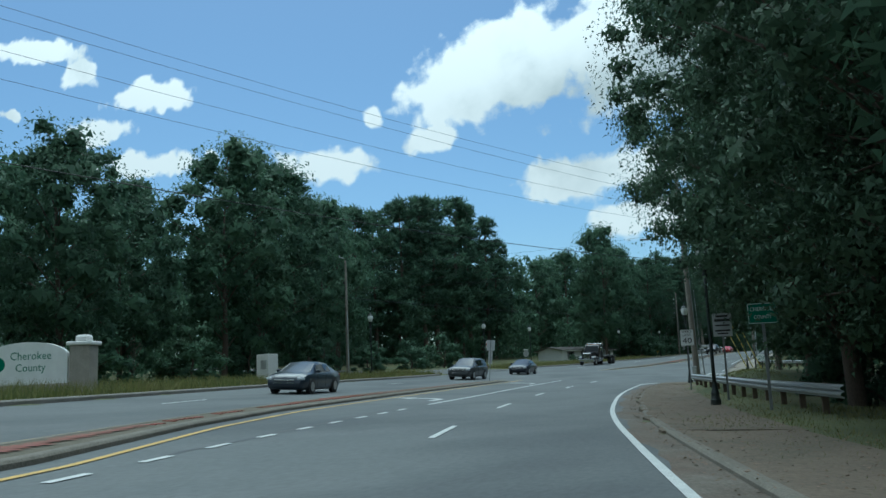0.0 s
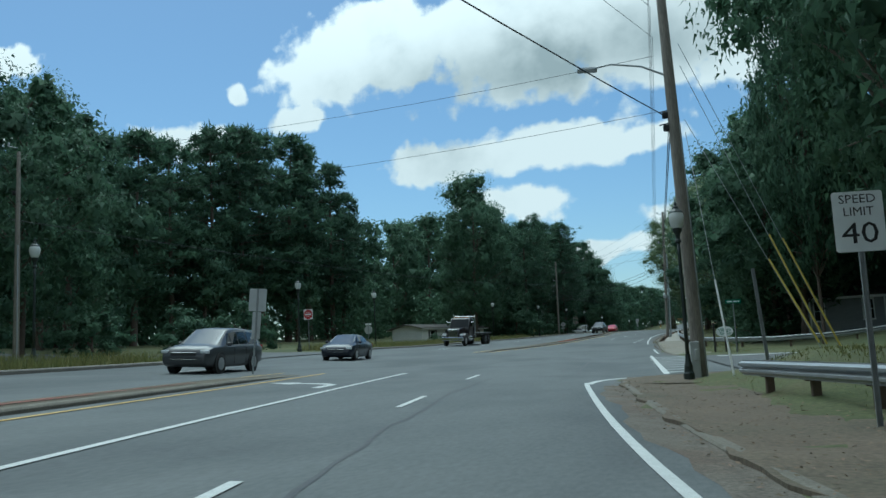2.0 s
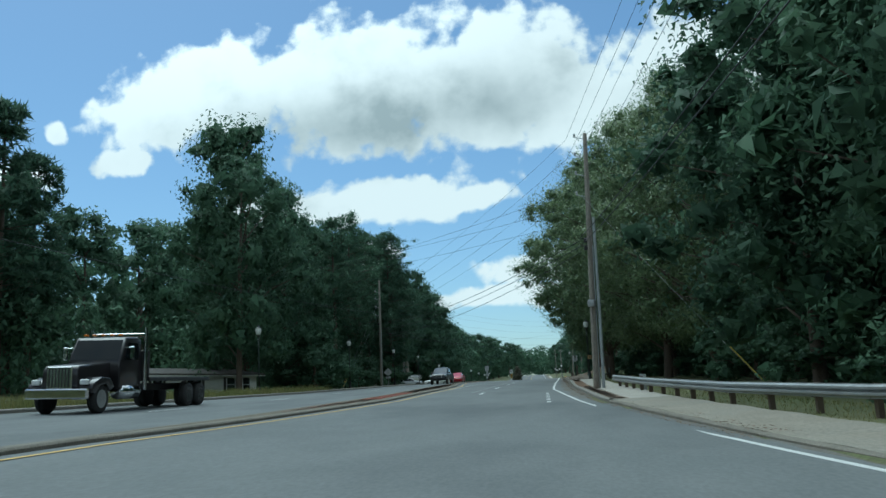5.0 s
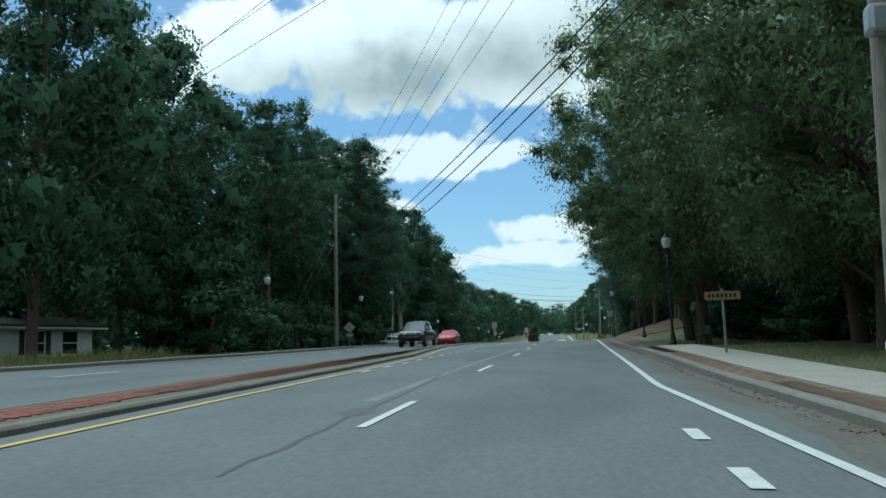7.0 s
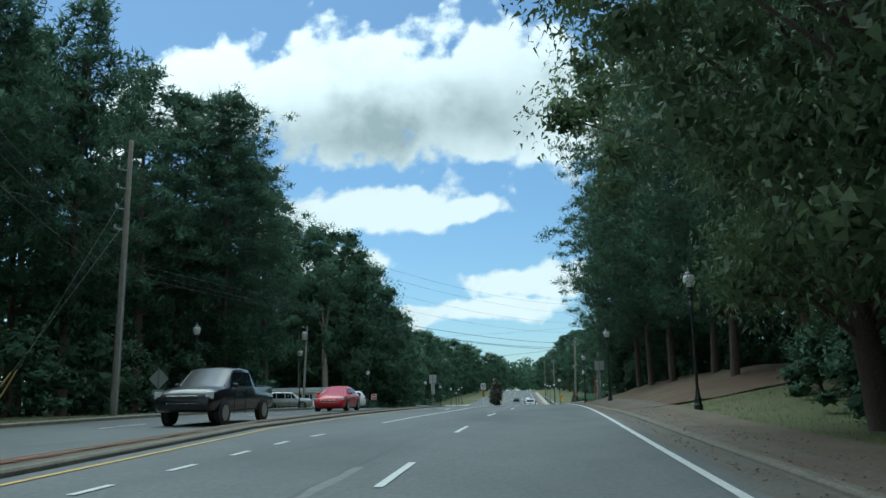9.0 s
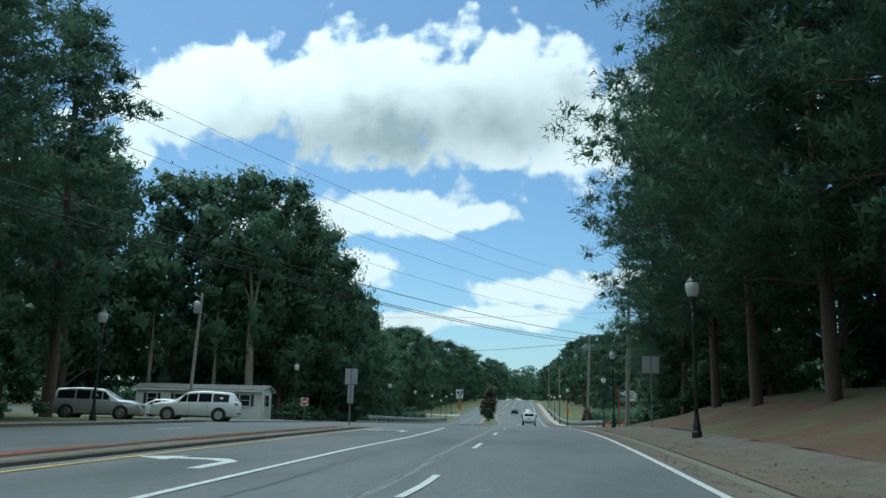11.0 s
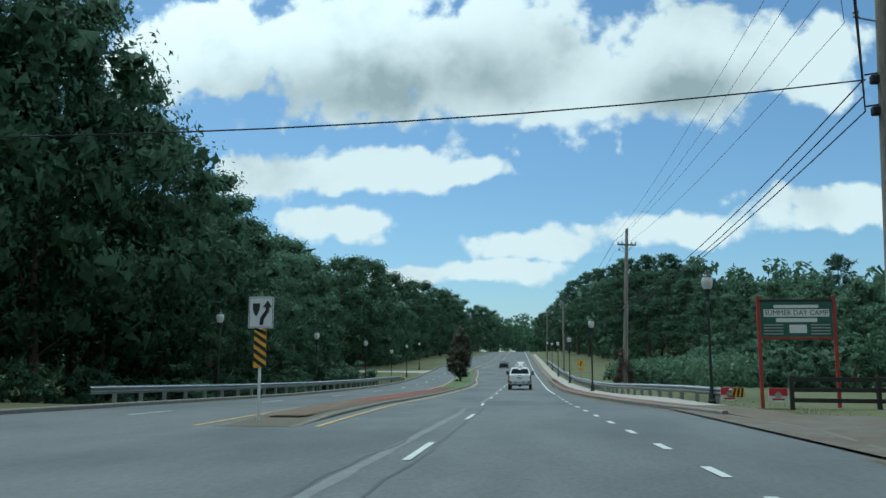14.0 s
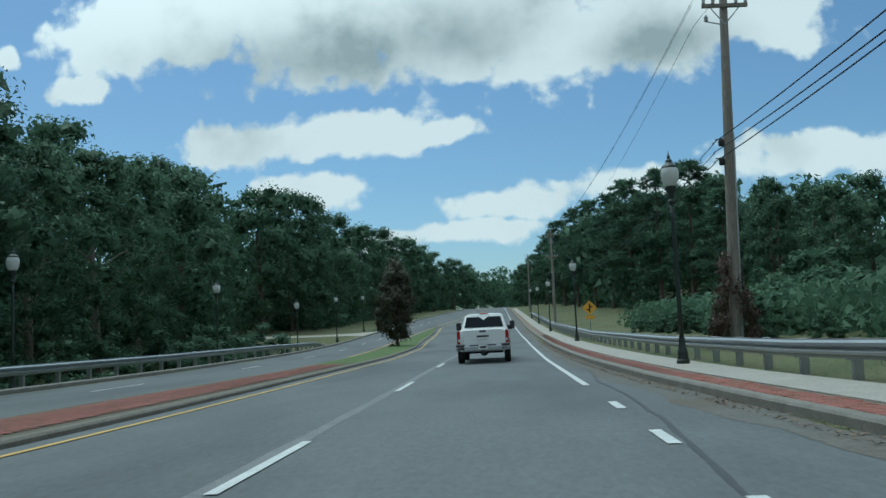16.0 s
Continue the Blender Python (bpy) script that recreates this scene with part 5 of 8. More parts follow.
pole_a = utility_pole(58.1, 4.35, 13.9, "weathered wooden utility pole with a street-light arm", 0.19, (0, -1.2), (13.6, 12.9, 12.2), (), None, (8.0, 7.6))
bm = bmesh.new()
limb(bm, [(0, 0, 9.2), (-0.8, 0, 9.62), (-1.7, 0, 9.80), (-2.2, 0, 9.74)], 0.035, 0.03, 8)
arm_a = part("lamp_arm", bm, GALV, pole_a, "long grey steel lamp arm", True)
bm = bmesh.new()
box(bm, (0.62, 0.26, 0.13), (-2.45, 0, 9.70), (0, 4, 0), 0.05, 2)
part("lamp_head", bm, GALV, arm_a)
pole_b = utility_pole(124.0, 3.6, 13.3, "weathered wooden utility pole beside the guard rail", 0.16, (0, 2.0), (13.0, 12.0, 11.0, 9.9), (), None, (7.6, 7.2))
bm = bmesh.new()
box(bm, (0.36, 0.24, 0.34), (-0.10, -0.24, 4.35), (0, 0, 0), 0.05, 2)
part("service_box", bm, GALV, pole_b, "pale grey service box")
bm = bmesh.new()
limb(bm, [(0.33, -0.05, -0.2), (0.31, -0.05, 3.0), (0.27, -0.05, 6.0), (0.22, -0.05, 8.8)], 0.085, 0.075, 10)
part("riser_pipe", bm, RISER, pole_b, "thick pale riser pipe beside the pole", True)
utility_pole(183.1, -19.15, 13.0, "grey wooden utility pole at the edge of the woods", 0.16, (0, 0.8), (11.5, 10.6, 9.6, 8.6), (), None, (7.6, 6.4))
utility_pole(243.0, -26.9, 9.8, "leaning thin wooden utility pole by the mobile home", 0.13, (0, 2.5), (9.5,), (), (8.6, -0.28), ())
utility_pole(250.0, 7.35, 12.7, "tall wooden utility pole with many cables", 0.17, (0, 1.6), (12.1, 11.0, 9.85, 8.7), (), None, (7.4, 6.7))
utility_pole(296.0, 6.8, 11.9, "wooden utility pole with vines round its foot", 0.17, (0, 2.2), (10.1,), (10.65,), None, (6.3, 5.7))
utility_pole(371.0, 5.72, 11.5, "wooden utility pole with two crossarms", 0.16, (0, 0.3), (), (10.9, 8.3), None, (6.2,))
utility_pole(450.0, 5.6, 12.6, "distant wooden utility pole", 0.16, (0, 0.6), (12.2, 11.5), (), None, (7.0,))
utility_pole(67.0, -25.0, 10.0, "thin wooden utility pole among dark trees", 0.13, (0, 0), (10.2,), (), None, (8.0,))
utility_pole(-4.5, -33.4, 13.5, "weathered wooden utility pole across the road", 0.17, (0, 0), (13.2, 12.5, 11.8), (), None, (8.0,))


def wire(name, a, b, sag, r, label):
    """A cable that hangs between two places."""
    a, b = Vector(a), Vector(b)
    bm = bmesh.new()
    n = 14
    pts = []
    for i in range(n + 1):
        f = i / n
        p = a.lerp(b, f)
        p.z -= sag * 4 * f * (1 - f)
        pts.append(p)
    limb(bm, pts, r * 0.8, r * 0.8, 5)
    ob = part(name, bm, CABLE, None, "", True)
    return tagged(ob, label, "cable", "overhead cables")


def spot(s, u, z, dx=0.0):
    p = W(s, u + dx)
    return Vector((p.x, p.y, float(base_z(s) + rise(s, u)) + z))


def span(p, q, zs, sag, r, label, dx=-0.55):
    for za, zb in zs:
        wire("power_line" if r < 0.015 else "cable", spot(p[0], p[1], za, dx), spot(q[0], q[1], zb, dx), sag * random.Random(int(za * 10)).uniform(0.85, 1.15), r, label)


A, B, L, M, N, O, R, R2, Z0 = (58.4, 4.34), (124.0, 3.6), (183.1, -19.15), (243.0, -26.9), (250.0, 7.35), (296.0, 6.8), (371.0, 5.72), (450.0, 5.6), (-4.5, -33.4)
thin, thick = "thin bare power line strung between poles", "thick black cable strung between poles"
span(Z0, A, [(12.8, 13.1), (12.1, 12.4), (11.5, 11.6), (10.6, 10.6)], 1.2, 0.009, thin)
span(Z0, A, [(7.9, 8.0)], 1.3, 0.021, thick, -0.3)
span(A, B, [(13.1, 13.0), (12.4, 12.0), (11.6, 11.0), (10.6, 9.9)], 0.8, 0.009, thin)
span(A, B, [(8.0, 7.7), (7.6, 7.3)], 0.7, 0.021, thick, -0.25)
span(B, L, [(13.0, 11.5), (12.0, 10.6), (11.0, 9.6), (9.9, 8.6)], 0.9, 0.009, thin)
span(B, L, [(7.6, 7.6), (7.3, 7.0), (7.0, 6.4)], 1.0, 0.021, thick, -0.25)
span(L, N, [(11.6, 12.1), (10.7, 11.0), (9.7, 9.85), (8.7, 8.7)], 1.6, 0.009, thin)
span(L, N, [(7.2, 7.4), (6.9, 7.05), (6.6, 6.7)], 1.3, 0.021, thick, -0.25)
span(B, (152.0, -27.0), [(9.4, 9.8), (8.6, 9.0), (10.2, 8.4)], 0.5, 0.009, thin)
span(N, O, [(12.1, 11.2), (11.0, 10.9), (9.85, 10.9), (8.7, 10.1)], 0.6, 0.009, thin)
span(N, O, [(7.4, 6.3), (7.05, 6.0), (6.7, 5.7)], 0.7, 0.021, thick, -0.25)
span(O, R, [(10.9, 11.1), (10.8, 11.0), (10.1, 8.5)], 1.5, 0.009, thin)
span(O, R, [(6.3, 6.4), (6.0, 6.0), (5.7, 5.6)], 1.6, 0.014, thick, -0.2)
span(R, R2, [(11.1, 12.4), (8.5, 11.7), (6.2, 7.1), (5.8, 6.7)], 1.3, 0.009, thin)
span(M, N, [(8.6, 9.6)], 0.6, 0.009, thin)
span(M, N, [(5.6, 7.4)], 0.8, 0.021, thick, -0.2)
span((67.0, -25.0), A, [(9.8, 10.0), (7.6, 8.2)], 0.5, 0.009, thin)
span((67.0, -25.0), L, [(6.8, 9.0)], 0.9, 0.021, thick)


def guy(s, u, z, s2, u2, label="steel guy wire with a yellow guard", guard=2.3, sleeve=None):
    a, b = spot(s, u, z), W(s2, u2)
    root = empty("guy_wire", Matrix.Translation(b), label, "guy wire", "pole guys")
    bm = bmesh.new()
    bar(bm, a - b, (0, 0, -0.1), 0.009, 6)
    part("strand", bm, GALV, root)
    d = (a - b).normalized()
    bm = bmesh.new()
    bar(bm, d * 0.15, d * guard, 0.028, 8)
    part("guard", bm, sleeve or GUY_YELLOW, root, "plastic sleeve")


guy(58.1, 4.5, 10.2, 57.9, 8.3, guard=3.6)
guy(58.1, 4.5, 9.5, 57.4, 7.8, guard=3.6)
guy(58.1, 4.5, 7.8, 56.6, 7.4, guard=2.8)
guy(58.1, 4.5, 7.4, 55.2, 4.8, "steel guy wire with a white guard", 2.9, TRIM_WHITE)
guy(124.0, 3.6, 10.0, 121.0, 11.0)
guy(183.2, -19.1, 10.5, 180.5, -23.5)
guy(183.2, -19.1, 9.0, 179.0, -23.0)
guy(250.0, 7.35, 11.0, 256.0, 15.0)


# ---------------------------------------------------------------- guard rails
def guard_rail(name, pts, label, posts=1.9, top=0.72, post_mat=None, side=-1):
    """A corrugated beam on posts through (s, u) pairs, the beam on the road side."""
    way = [W(s, u) for s, u in pts]
    fine = []
    for a, b in zip(way, way[1:]):
        n = max(1, int((b - a).length / 1.0))
        fine += [a.lerp(b, i / n) for i in range(n)]
    fine.append(way[-1])
    root = empty(name, Matrix.Identity(4), label, "guard rail", kind="structure")
    prof = [(0.0, 0.0), (0.0, 0.03), (-0.08, 0.07), (-0.08, 0.11), (0.0, 0.15), (0.0, 0.165), (-0.08, 0.205), (-0.08, 0.245), (0.0, 0.285), (0.0, 0.31)]
    bm = bmesh.new()
    rows = []
    for i, p in enumerate(fine):
        d = fine[min(i + 1, len(fine) - 1)] - fine[max(i - 1, 0)]
        d.z = 0
        d.normalize()
        right = Vector((d.y, -d.x, 0))
        rows.append([bm.verts.new(p + right * (x * -side) + Vector((0, 0, top - 0.31 + z))) for x, z in prof])
    for a, b in zip(rows, rows[1:]):
        for k in range(len(prof) - 1):
            bm.faces.new((a[k], b[k], b[k + 1], a[k + 1]))
    beam = part("beam", bm, GALV, root, "weathered galvanised steel beam")
    sol = beam.modifiers.new("thickness", "SOLIDIFY")
    sol.thickness = 0.004
    step = 0.0
    mesh = None
    for a, b in zip(fine, fine[1:]):
        step += (b - a).length
        if step >= posts:
            step = 0.0
            d = (b - a)
            ang = math.degrees(math.atan2(-d.x, d.y))
            if mesh is None:
                bm = bmesh.new()
                box(bm, (0.15, 0.11, top + 0.5), (0.16 * -side, 0, top / 2 - 0.25), (0, 0, 0), 0.008)
                box(bm, (0.10, 0.10, 0.32), (0.05 * -side, 0, top - 0.17))
                ob = part("post", bm, post_mat or GALV, root)
                mesh = ob.data
            else:
                ob = new("post", mesh)
                ob.parent = root
            ob.matrix_basis = pose(b.x, b.y, b.z, 0, 0, ang)
    return root


guard_rail("guard_rail_1", [(20, 6.0), (28, 5.75), (38, 5.2), (45, 4.65), (50.8, 4.15)], "weathered steel guard rail beside the dirt path", post_mat=RAIL_WOOD)
guard_rail("guard_rail_2", [(126, 4.6), (116, 5.1), (106, 6.1), (99, 7.4), (94, 9.0), (90.5, 11.5), (88.5, 15), (87.5, 21), (87, 30)][::-1], "weathered steel guard rail curving into the side street", post_mat=RAIL_WOOD)
guard_rail("guard_rail_3", [(262.5, 7.0), (268, 6.2), (276, 5.5), (285, 4.95), (296, 4.75), (320, 4.75), (360, 4.9), (430, 4.9)], "long steel guard rail along the footpath")
guard_rail("guard_rail_4", [(262, -16.4), (276, -15.5), (290, -15.3), (306, -15.3), (322, -15.7), (341, -16.6), (352, -17.6)], "steel guard rail along the far carriageway", side=1)


# ---------------------------------------------------------------- road signs
def speed_sign():
    root = empty("speed_limit_sign", at(43.1, 4.1), "white speed limit sign on a steel post", "road sign", "road signs")
    post(root, 2.95)
    face = plate("panel", 0.61, 0.76, 2.58, SIGN_WHITE, root)
    text_part(face, "SPEED", 0.155, SIGN_BLACK, 0, 2.86, -0.006, width=0.44)
    text_part(face, "LIMIT", 0.155, SIGN_BLACK, 0, 2.70, -0.006, width=0.36)
    text_part(face, "40", 0.38, SIGN_BLACK, 0, 2.42, -0.006, width=0.44)


def county_sign():
    root = empty("county_sign", at(24.0, 5.15), "green county line sign with white lettering on a post", "road sign", "road signs")
    post(root, 2.85, 0.035)
    face = plate("panel", 0.78, 0.56, 2.58, SIGN_GREEN, root)
    text_part(face, "CHEROKEE", 0.16, SIGN_WHITE, 0, 2.69, -0.006, width=0.64)
    text_part(face, "COUNTY", 0.15, SIGN_WHITE, 0, 2.48, -0.006, width=0.46)
    for x, z, w, h in ((0, 2.84, 0.74, 0.015), (0, 2.32, 0.74, 0.015), (-0.365, 2.58, 0.015, 0.51), (0.365, 2.58, 0.015, 0.51)):
        plate("border", w, h, z, SIGN_WHITE, face, -0.005, 0.004, x, 0.003)


def do_not_enter(s, u, top, turn=0.0, size=0.76):
    root = empty("do_not_enter_sign", at(s, u, 0, turn), "red and white do not enter sign on a post", "road sign", "road signs")
    post(root, top)
    z = top - size / 2
    face = plate("panel", size, size, z, SIGN_WHITE, root)
    disc = shape("disc", circle(0, z, size * 0.46), SIGN_RED, face, -0.007)
    plate("bar", size * 0.72, size * 0.14, z, SIGN_WHITE, disc, -0.0105, 0.003, 0, 0.005)
    text_part(disc, "DO NOT", size * 0.17, SIGN_WHITE, 0, z + size * 0.2, -0.0095, width=size * 0.5)
    text_part(disc, "ENTER", size * 0.17, SIGN_WHITE, 0, z - size * 0.2, -0.0095, width=size * 0.45)


def back_sign(s, u, top, w, h, label, lower=None, lean=0.0):
    """A sign seen from its back: bare metal panels on a post."""
    m = at(s, u) @ pose(0, 0, 0, 0, lean, 0)
    root = empty("road_sign", m, label, "road sign", "road signs")
    bm = bmesh.new()
    box(bm, (0.055, 0.035, top + 0.3), (0, -0.025, top / 2 - 0.15))
    part("post", bm, POST_METAL, root)
    plate("panel", w, h, top - h / 2, SIGN_BACK, root, 0.0, 0.006)
    if lower:
        plate("lower_panel", lower[0], lower[1], top - h - 0.02 - lower[1] / 2, SIGN_BACK, root, 0.0, 0.006)


def diamond(s, u, top, size, front=False, plaque=True, label="back of a diamond warning sign on a post"):
    root = empty("warning_sign", at(s, u), label, "road sign", "road signs")
    bm = bmesh.new()
    box(bm, (0.055, 0.035, top + 0.3), (0, 0.025 if front else -0.025, top / 2 - 0.15))
    part("post", bm, POST_METAL, root)
    z = top - size * 0.70
    face = plate("panel", size, size, z, SIGN_YELLOW if front else SIGN_BACK, root, 0, 0.006, 0, 0.05, 45)
    if front:
        shape("symbol", [(-.05, z - .3), (.05, z - .3), (.05, z - .02), (.22, z + .1), (.18, z + .18), (.05, z + .08), (.05, z + .3), (-.05, z + .3), (-.05, z - .02), (-.05, z - .12), (-.22, z - .02), (-.22, z - .1), (-.05, z - .22)], SIGN_BLACK, face, -0.008)
    if plaque:
        plate("plaque", size * 0.85, 0.25, z - size * 0.75 - 0.1, SIGN_YELLOW if front else SIGN_BACK, root, 0, 0.006)


def stop_back(s, u, top):
    root = empty("stop_sign", at(s, u), "grey back of a stop sign with a small plate above", "road sign", "road signs")
    bm = bmesh.new()
    box(bm, (0.055, 0.035, top + 0.3), (0, -0.025, top / 2 - 0.15))
    part("post", bm, POST_METAL, root)
    a = [radians(22.5 + 45 * k) for k in range(8)]
    shape("panel", [(0.40 * math.cos(x), top - 0.55 + 0.40 * math.sin(x)) for x in a], SIGN_BACK, root, 0.0, 0.006)
    plate("name_plate", 0.6, 0.16, top - 0.06, SIGN_WHITE, root)


def keep_right_marker():
    root = empty("median_sign", at(251.5, -6.5, 0.12), "white median-ahead sign over a striped marker on the island", "road sign", "road signs")
    bm = bmesh.new()
    box(bm, (0.06, 0.04, 3.1), (0, 0.03, 1.3))
    part("post", bm, SIGN_WHITE, root, "white painted post")
    z = 2.48
    face = plate("panel", 0.62, 0.76, z, SIGN_WHITE, root)
    for x, zz, w, h in ((0, z + 0.35, 0.56, 0.012), (0, z - 0.35, 0.56, 0.012), (-0.285, z, 0.012, 0.70), (0.285, z, 0.012, 0.70)):
        plate("border", w, h, zz, SIGN_BLACK, face, -0.005, 0.004, x, 0.003)
    shape("island_symbol", [(-0.21, z + 0.22), (-0.03, z + 0.22), (-0.035, z + 0.07), (-0.09, z - 0.06), (-0.12, z - 0.09), (-0.15, z - 0.06), (-0.205, z + 0.07)], SIGN_BLACK, face, -0.007)
    shape("arrow_symbol", [(-0.03, z - 0.30), (0.06, z - 0.30), (0.075, z - 0.16), (0.20, z + 0.02), (0.20, z + 0.12), (0.27, z + 0.12), (0.155, z + 0.29), (0.04, z + 0.12), (0.11, z + 0.12), (0.11, z + 0.05), (-0.02, z - 0.13)], SIGN_BLACK, face, -0.007)
    mk = plate("marker_panel", 0.30, 0.92, 1.62, SIGN_YELLOW, root, 0.0, 0.006)
    for k in range(5):
        z0 = 1.20 + 0.2 * k
        shape("stripe", [(-0.148, z0 + 0.12), (0.148, z0 - 0.08 + 0.0), (0.148, z0 + 0.02), (-0.148, min(z0 + 0.22, 2.07))], SIGN_BLACK, mk, -0.005)


def village_sign():
    root = empty("estate_sign", at(85.0, 8.2, 0, -14), "white oval estate sign on dark timber posts", "estate sign", "estate signs")
    bm = bmesh.new()
    for x in (-0.62, 0.62):
        b2 = bmesh.new()
        box(b2, (0.10, 0.10, 2.0), (x, 0.06, 0.75), (0, 0, 0), 0.01)
        part("post", b2, FENCE_WOOD, root)
    b2 = bmesh.new()
    box(b2, (0.08, 0.08, 1.3), (0, 0.07, 0.45), (0, 0, 0), 0.01)
    part("post", b2, FENCE_WOOD, root)
    bm.free()
    face = shape("panel", circle(0, 1.22, 0.50, 0.31, 36), SIGN_WHITE, root, 0.0, 0.03)
    text_part(face, "Village", 0.26, SIGN_GREEN, 0.0, 1.31, -0.018, width=0.74)
    text_part(face, "Green", 0.24, SIGN_GREEN, 0.05, 1.11, -0.018, width=0.62)


def blade_sign(s, u, top, turn):
    root = empty("street_name_sign", at(s, u, 0, turn), "green street name blade on a tall thin post", "road sign", "road signs")
    bm = bmesh.new()
    bar(bm, (0, 0, -0.2), (0, 0, top), 0.03, 8)
    part("post", bm, POST_METAL, root)
    face = plate("blade", 0.95, 0.2, top - 0.06, SIGN_GREEN, root, -0.02)
    for x, w in ((-0.22, 0.3), (0.14, 0.24), (0.35, 0.08)):
        plate("bar", w, 0.08, top - 0.06, SIGN_WHITE, face, -0.025, 0.003, x, 0.01)


def brown_sign():
    root = empty("board_sign", at(138.9, 4.45, 0, 6), "faded yellow board sign on a thin post", "road sign", "road signs")
    bm = bmesh.new()
    box(bm, (0.06, 0.05, 2.15), (0, 0.03, 0.87))
    part("post", bm, POST_METAL, root)
    face = plate("panel", 1.0, 0.24, 1.75, material("faded_yellow_board", (0.36, 0.25, 0.10), 0.7, second=(0.25, 0.17, 0.08), scale=4), root)
    for k in range(7):
        plate("bar", 0.07, 0.11, 1.75, SIGN_BLACK, face, -0.006, 0.003, -0.38 + 0.12 * k, 0.01)


speed_sign()
county_sign()


def notice_sign():
    root = empty("notice_sign", at(31.0, 4.85), "white notice sign greyed as in shade, with faded dark lettering by the rail", "road sign", "road signs")
    post(root, 3.05)
    # grey sheet in place of white: the shade over the sign is in its colour
    face = plate("panel", 0.64, 0.80, 2.62, SIGN_BACK, root)
    for z, w, h in ((2.92, 0.40, 0.07), (2.78, 0.52, 0.09), (2.60, 0.48, 0.05), (2.42, 0.50, 0.06), (2.32, 0.36, 0.05)):
        plate("bar", w, h, z, SIGN_BLACK, face, -0.005, 0.003, 0, 0.003)


notice_sign()
do_not_enter(90.3, -20.6, 3.05, -6)
do_not_enter(253.7, -20.6, 2.05, -4, 0.7)
back_sign(59.2, -9.9, 2.85, 0.61, 0.76, "backs of two stacked signs on a leaning post", (0.30, 0.9), 5.0)
back_sign(219.9, -9.0, 2.75, 0.62, 0.76, "backs of two stacked signs on a median post", (0.30, 0.9))
back_sign(219.1, 5.3, 3.3, 0.78, 0.78, "square back of a road sign on a steel post")
stop_back(102.7, -20.9, 2.1)
diamond(187.7, -19.2, 2.3, 0.75)
diamond(330.6, -24.6, 2.4, 0.75)
diamond(330.0, 5.6, 2.6, 0.75, True, True, "yellow side road warning sign on a steel post")
keep_right_marker()
village_sign()
blade_sign(82.4, 8.6, 2.95, 25)
brown_sign()


# ---------------------------------------------------------------- vehicles
CAR_GLASS = material("dark_car_glass", (0.010, 0.013, 0.016), 0.02, spec=0.25)
TYRE = material("tyre_rubber", (0.02, 0.02, 0.021), 0.85, second=(0.035, 0.034, 0.033), scale=9)
ALLOY = material("alloy_rim", (0.55, 0.56, 0.57), 0.3, 0.9, second=(0.4, 0.41, 0.42), scale=8)
CHROME = material("chrome", (0.75, 0.76, 0.78), 0.12, 1.0, second=(0.6, 0.61, 0.63), scale=6)
BLACK_PLASTIC = material("black_plastic", (0.018, 0.018, 0.019), 0.55, second=(0.03, 0.03, 0.03), scale=8)
RED_LAMP = material("red_lamp_lens", (0.40, 0.012, 0.016), 0.2, second=(0.28, 0.01, 0.012), scale=12, coat=0.5)
CLEAR_LAMP = material("clear_lamp_lens", (0.75, 0.77, 0.78), 0.12, second=(0.5, 0.52, 0.54), scale=14, coat=0.5)
AMBER = material("amber_lamp_lens", (0.6, 0.2, 0.02), 0.2)


def paint(name, col, metal=0.0):
    return material(name, col, 0.32, metal, second=tuple(c * 0.88 for c in col), scale=0.9, amount=0.8, coat=0.5, spec=0.25)


WHITE_PAINT = paint("white_car_paint", (0.86, 0.87, 0.86))
GREY_PAINT = paint("grey_car_paint", (0.055, 0.058, 0.062))
NAVY_PAINT = paint("dark_blue_car_paint", (0.008, 0.012, 0.024))
BLACK_PAINT = paint("black_car_paint", (0.010, 0.010, 0.012))
STEEL_BLUE = paint("steel_blue_car_paint", (0.022, 0.032, 0.046))
RED_PAINT = paint("red_car_paint", (0.50, 0.015, 0.025))
SILVER_PAINT = paint("silver_car_paint", (0.50, 0.51, 0.52), 0.5)
CHARCOAL_PAINT = paint("charcoal_truck_paint", (0.020, 0.018, 0.020))


def loft(bm, prof, half, taper=0.0, z_ref=0.0, bevel=0.05):
    """A body from a side outline (y, z), half as wide as given, narrower upwards by taper."""
    def hw(z):
        return half - taper * max(0.0, z - z_ref)
    left = [bm.verts.new((-hw(z), y, z)) for y, z in prof]
    right = [bm.verts.new((hw(z), y, z)) for y, z in prof]
    n = len(prof)
    fl, fr = bm.faces.new(left), bm.faces.new(right[::-1])
    strips = []
    for i in range(n):
        j = (i + 1) % n
        strips.append(bm.faces.new((left[j], left[i], right[i], right[j])))
    bmesh.ops.recalc_face_normals(bm, faces=bm.faces)
    if bevel:
        edges = list(fl.edges) + list(fr.edges)
        bmesh.ops.bevel(bm, geom=edges, offset=bevel, segments=2, affect="EDGES", profile=0.6)
    return bm


def panel(bm, pts, push=0.006):
    """A flat pane through corner points, pushed out along its normal."""
    vs = [Vector(p) for p in pts]
    nrm = (vs[1] - vs[0]).cross(vs[2] - vs[0]).normalized()
    bm.faces.new([bm.verts.new(v + nrm * push) for v in vs])
    return bm


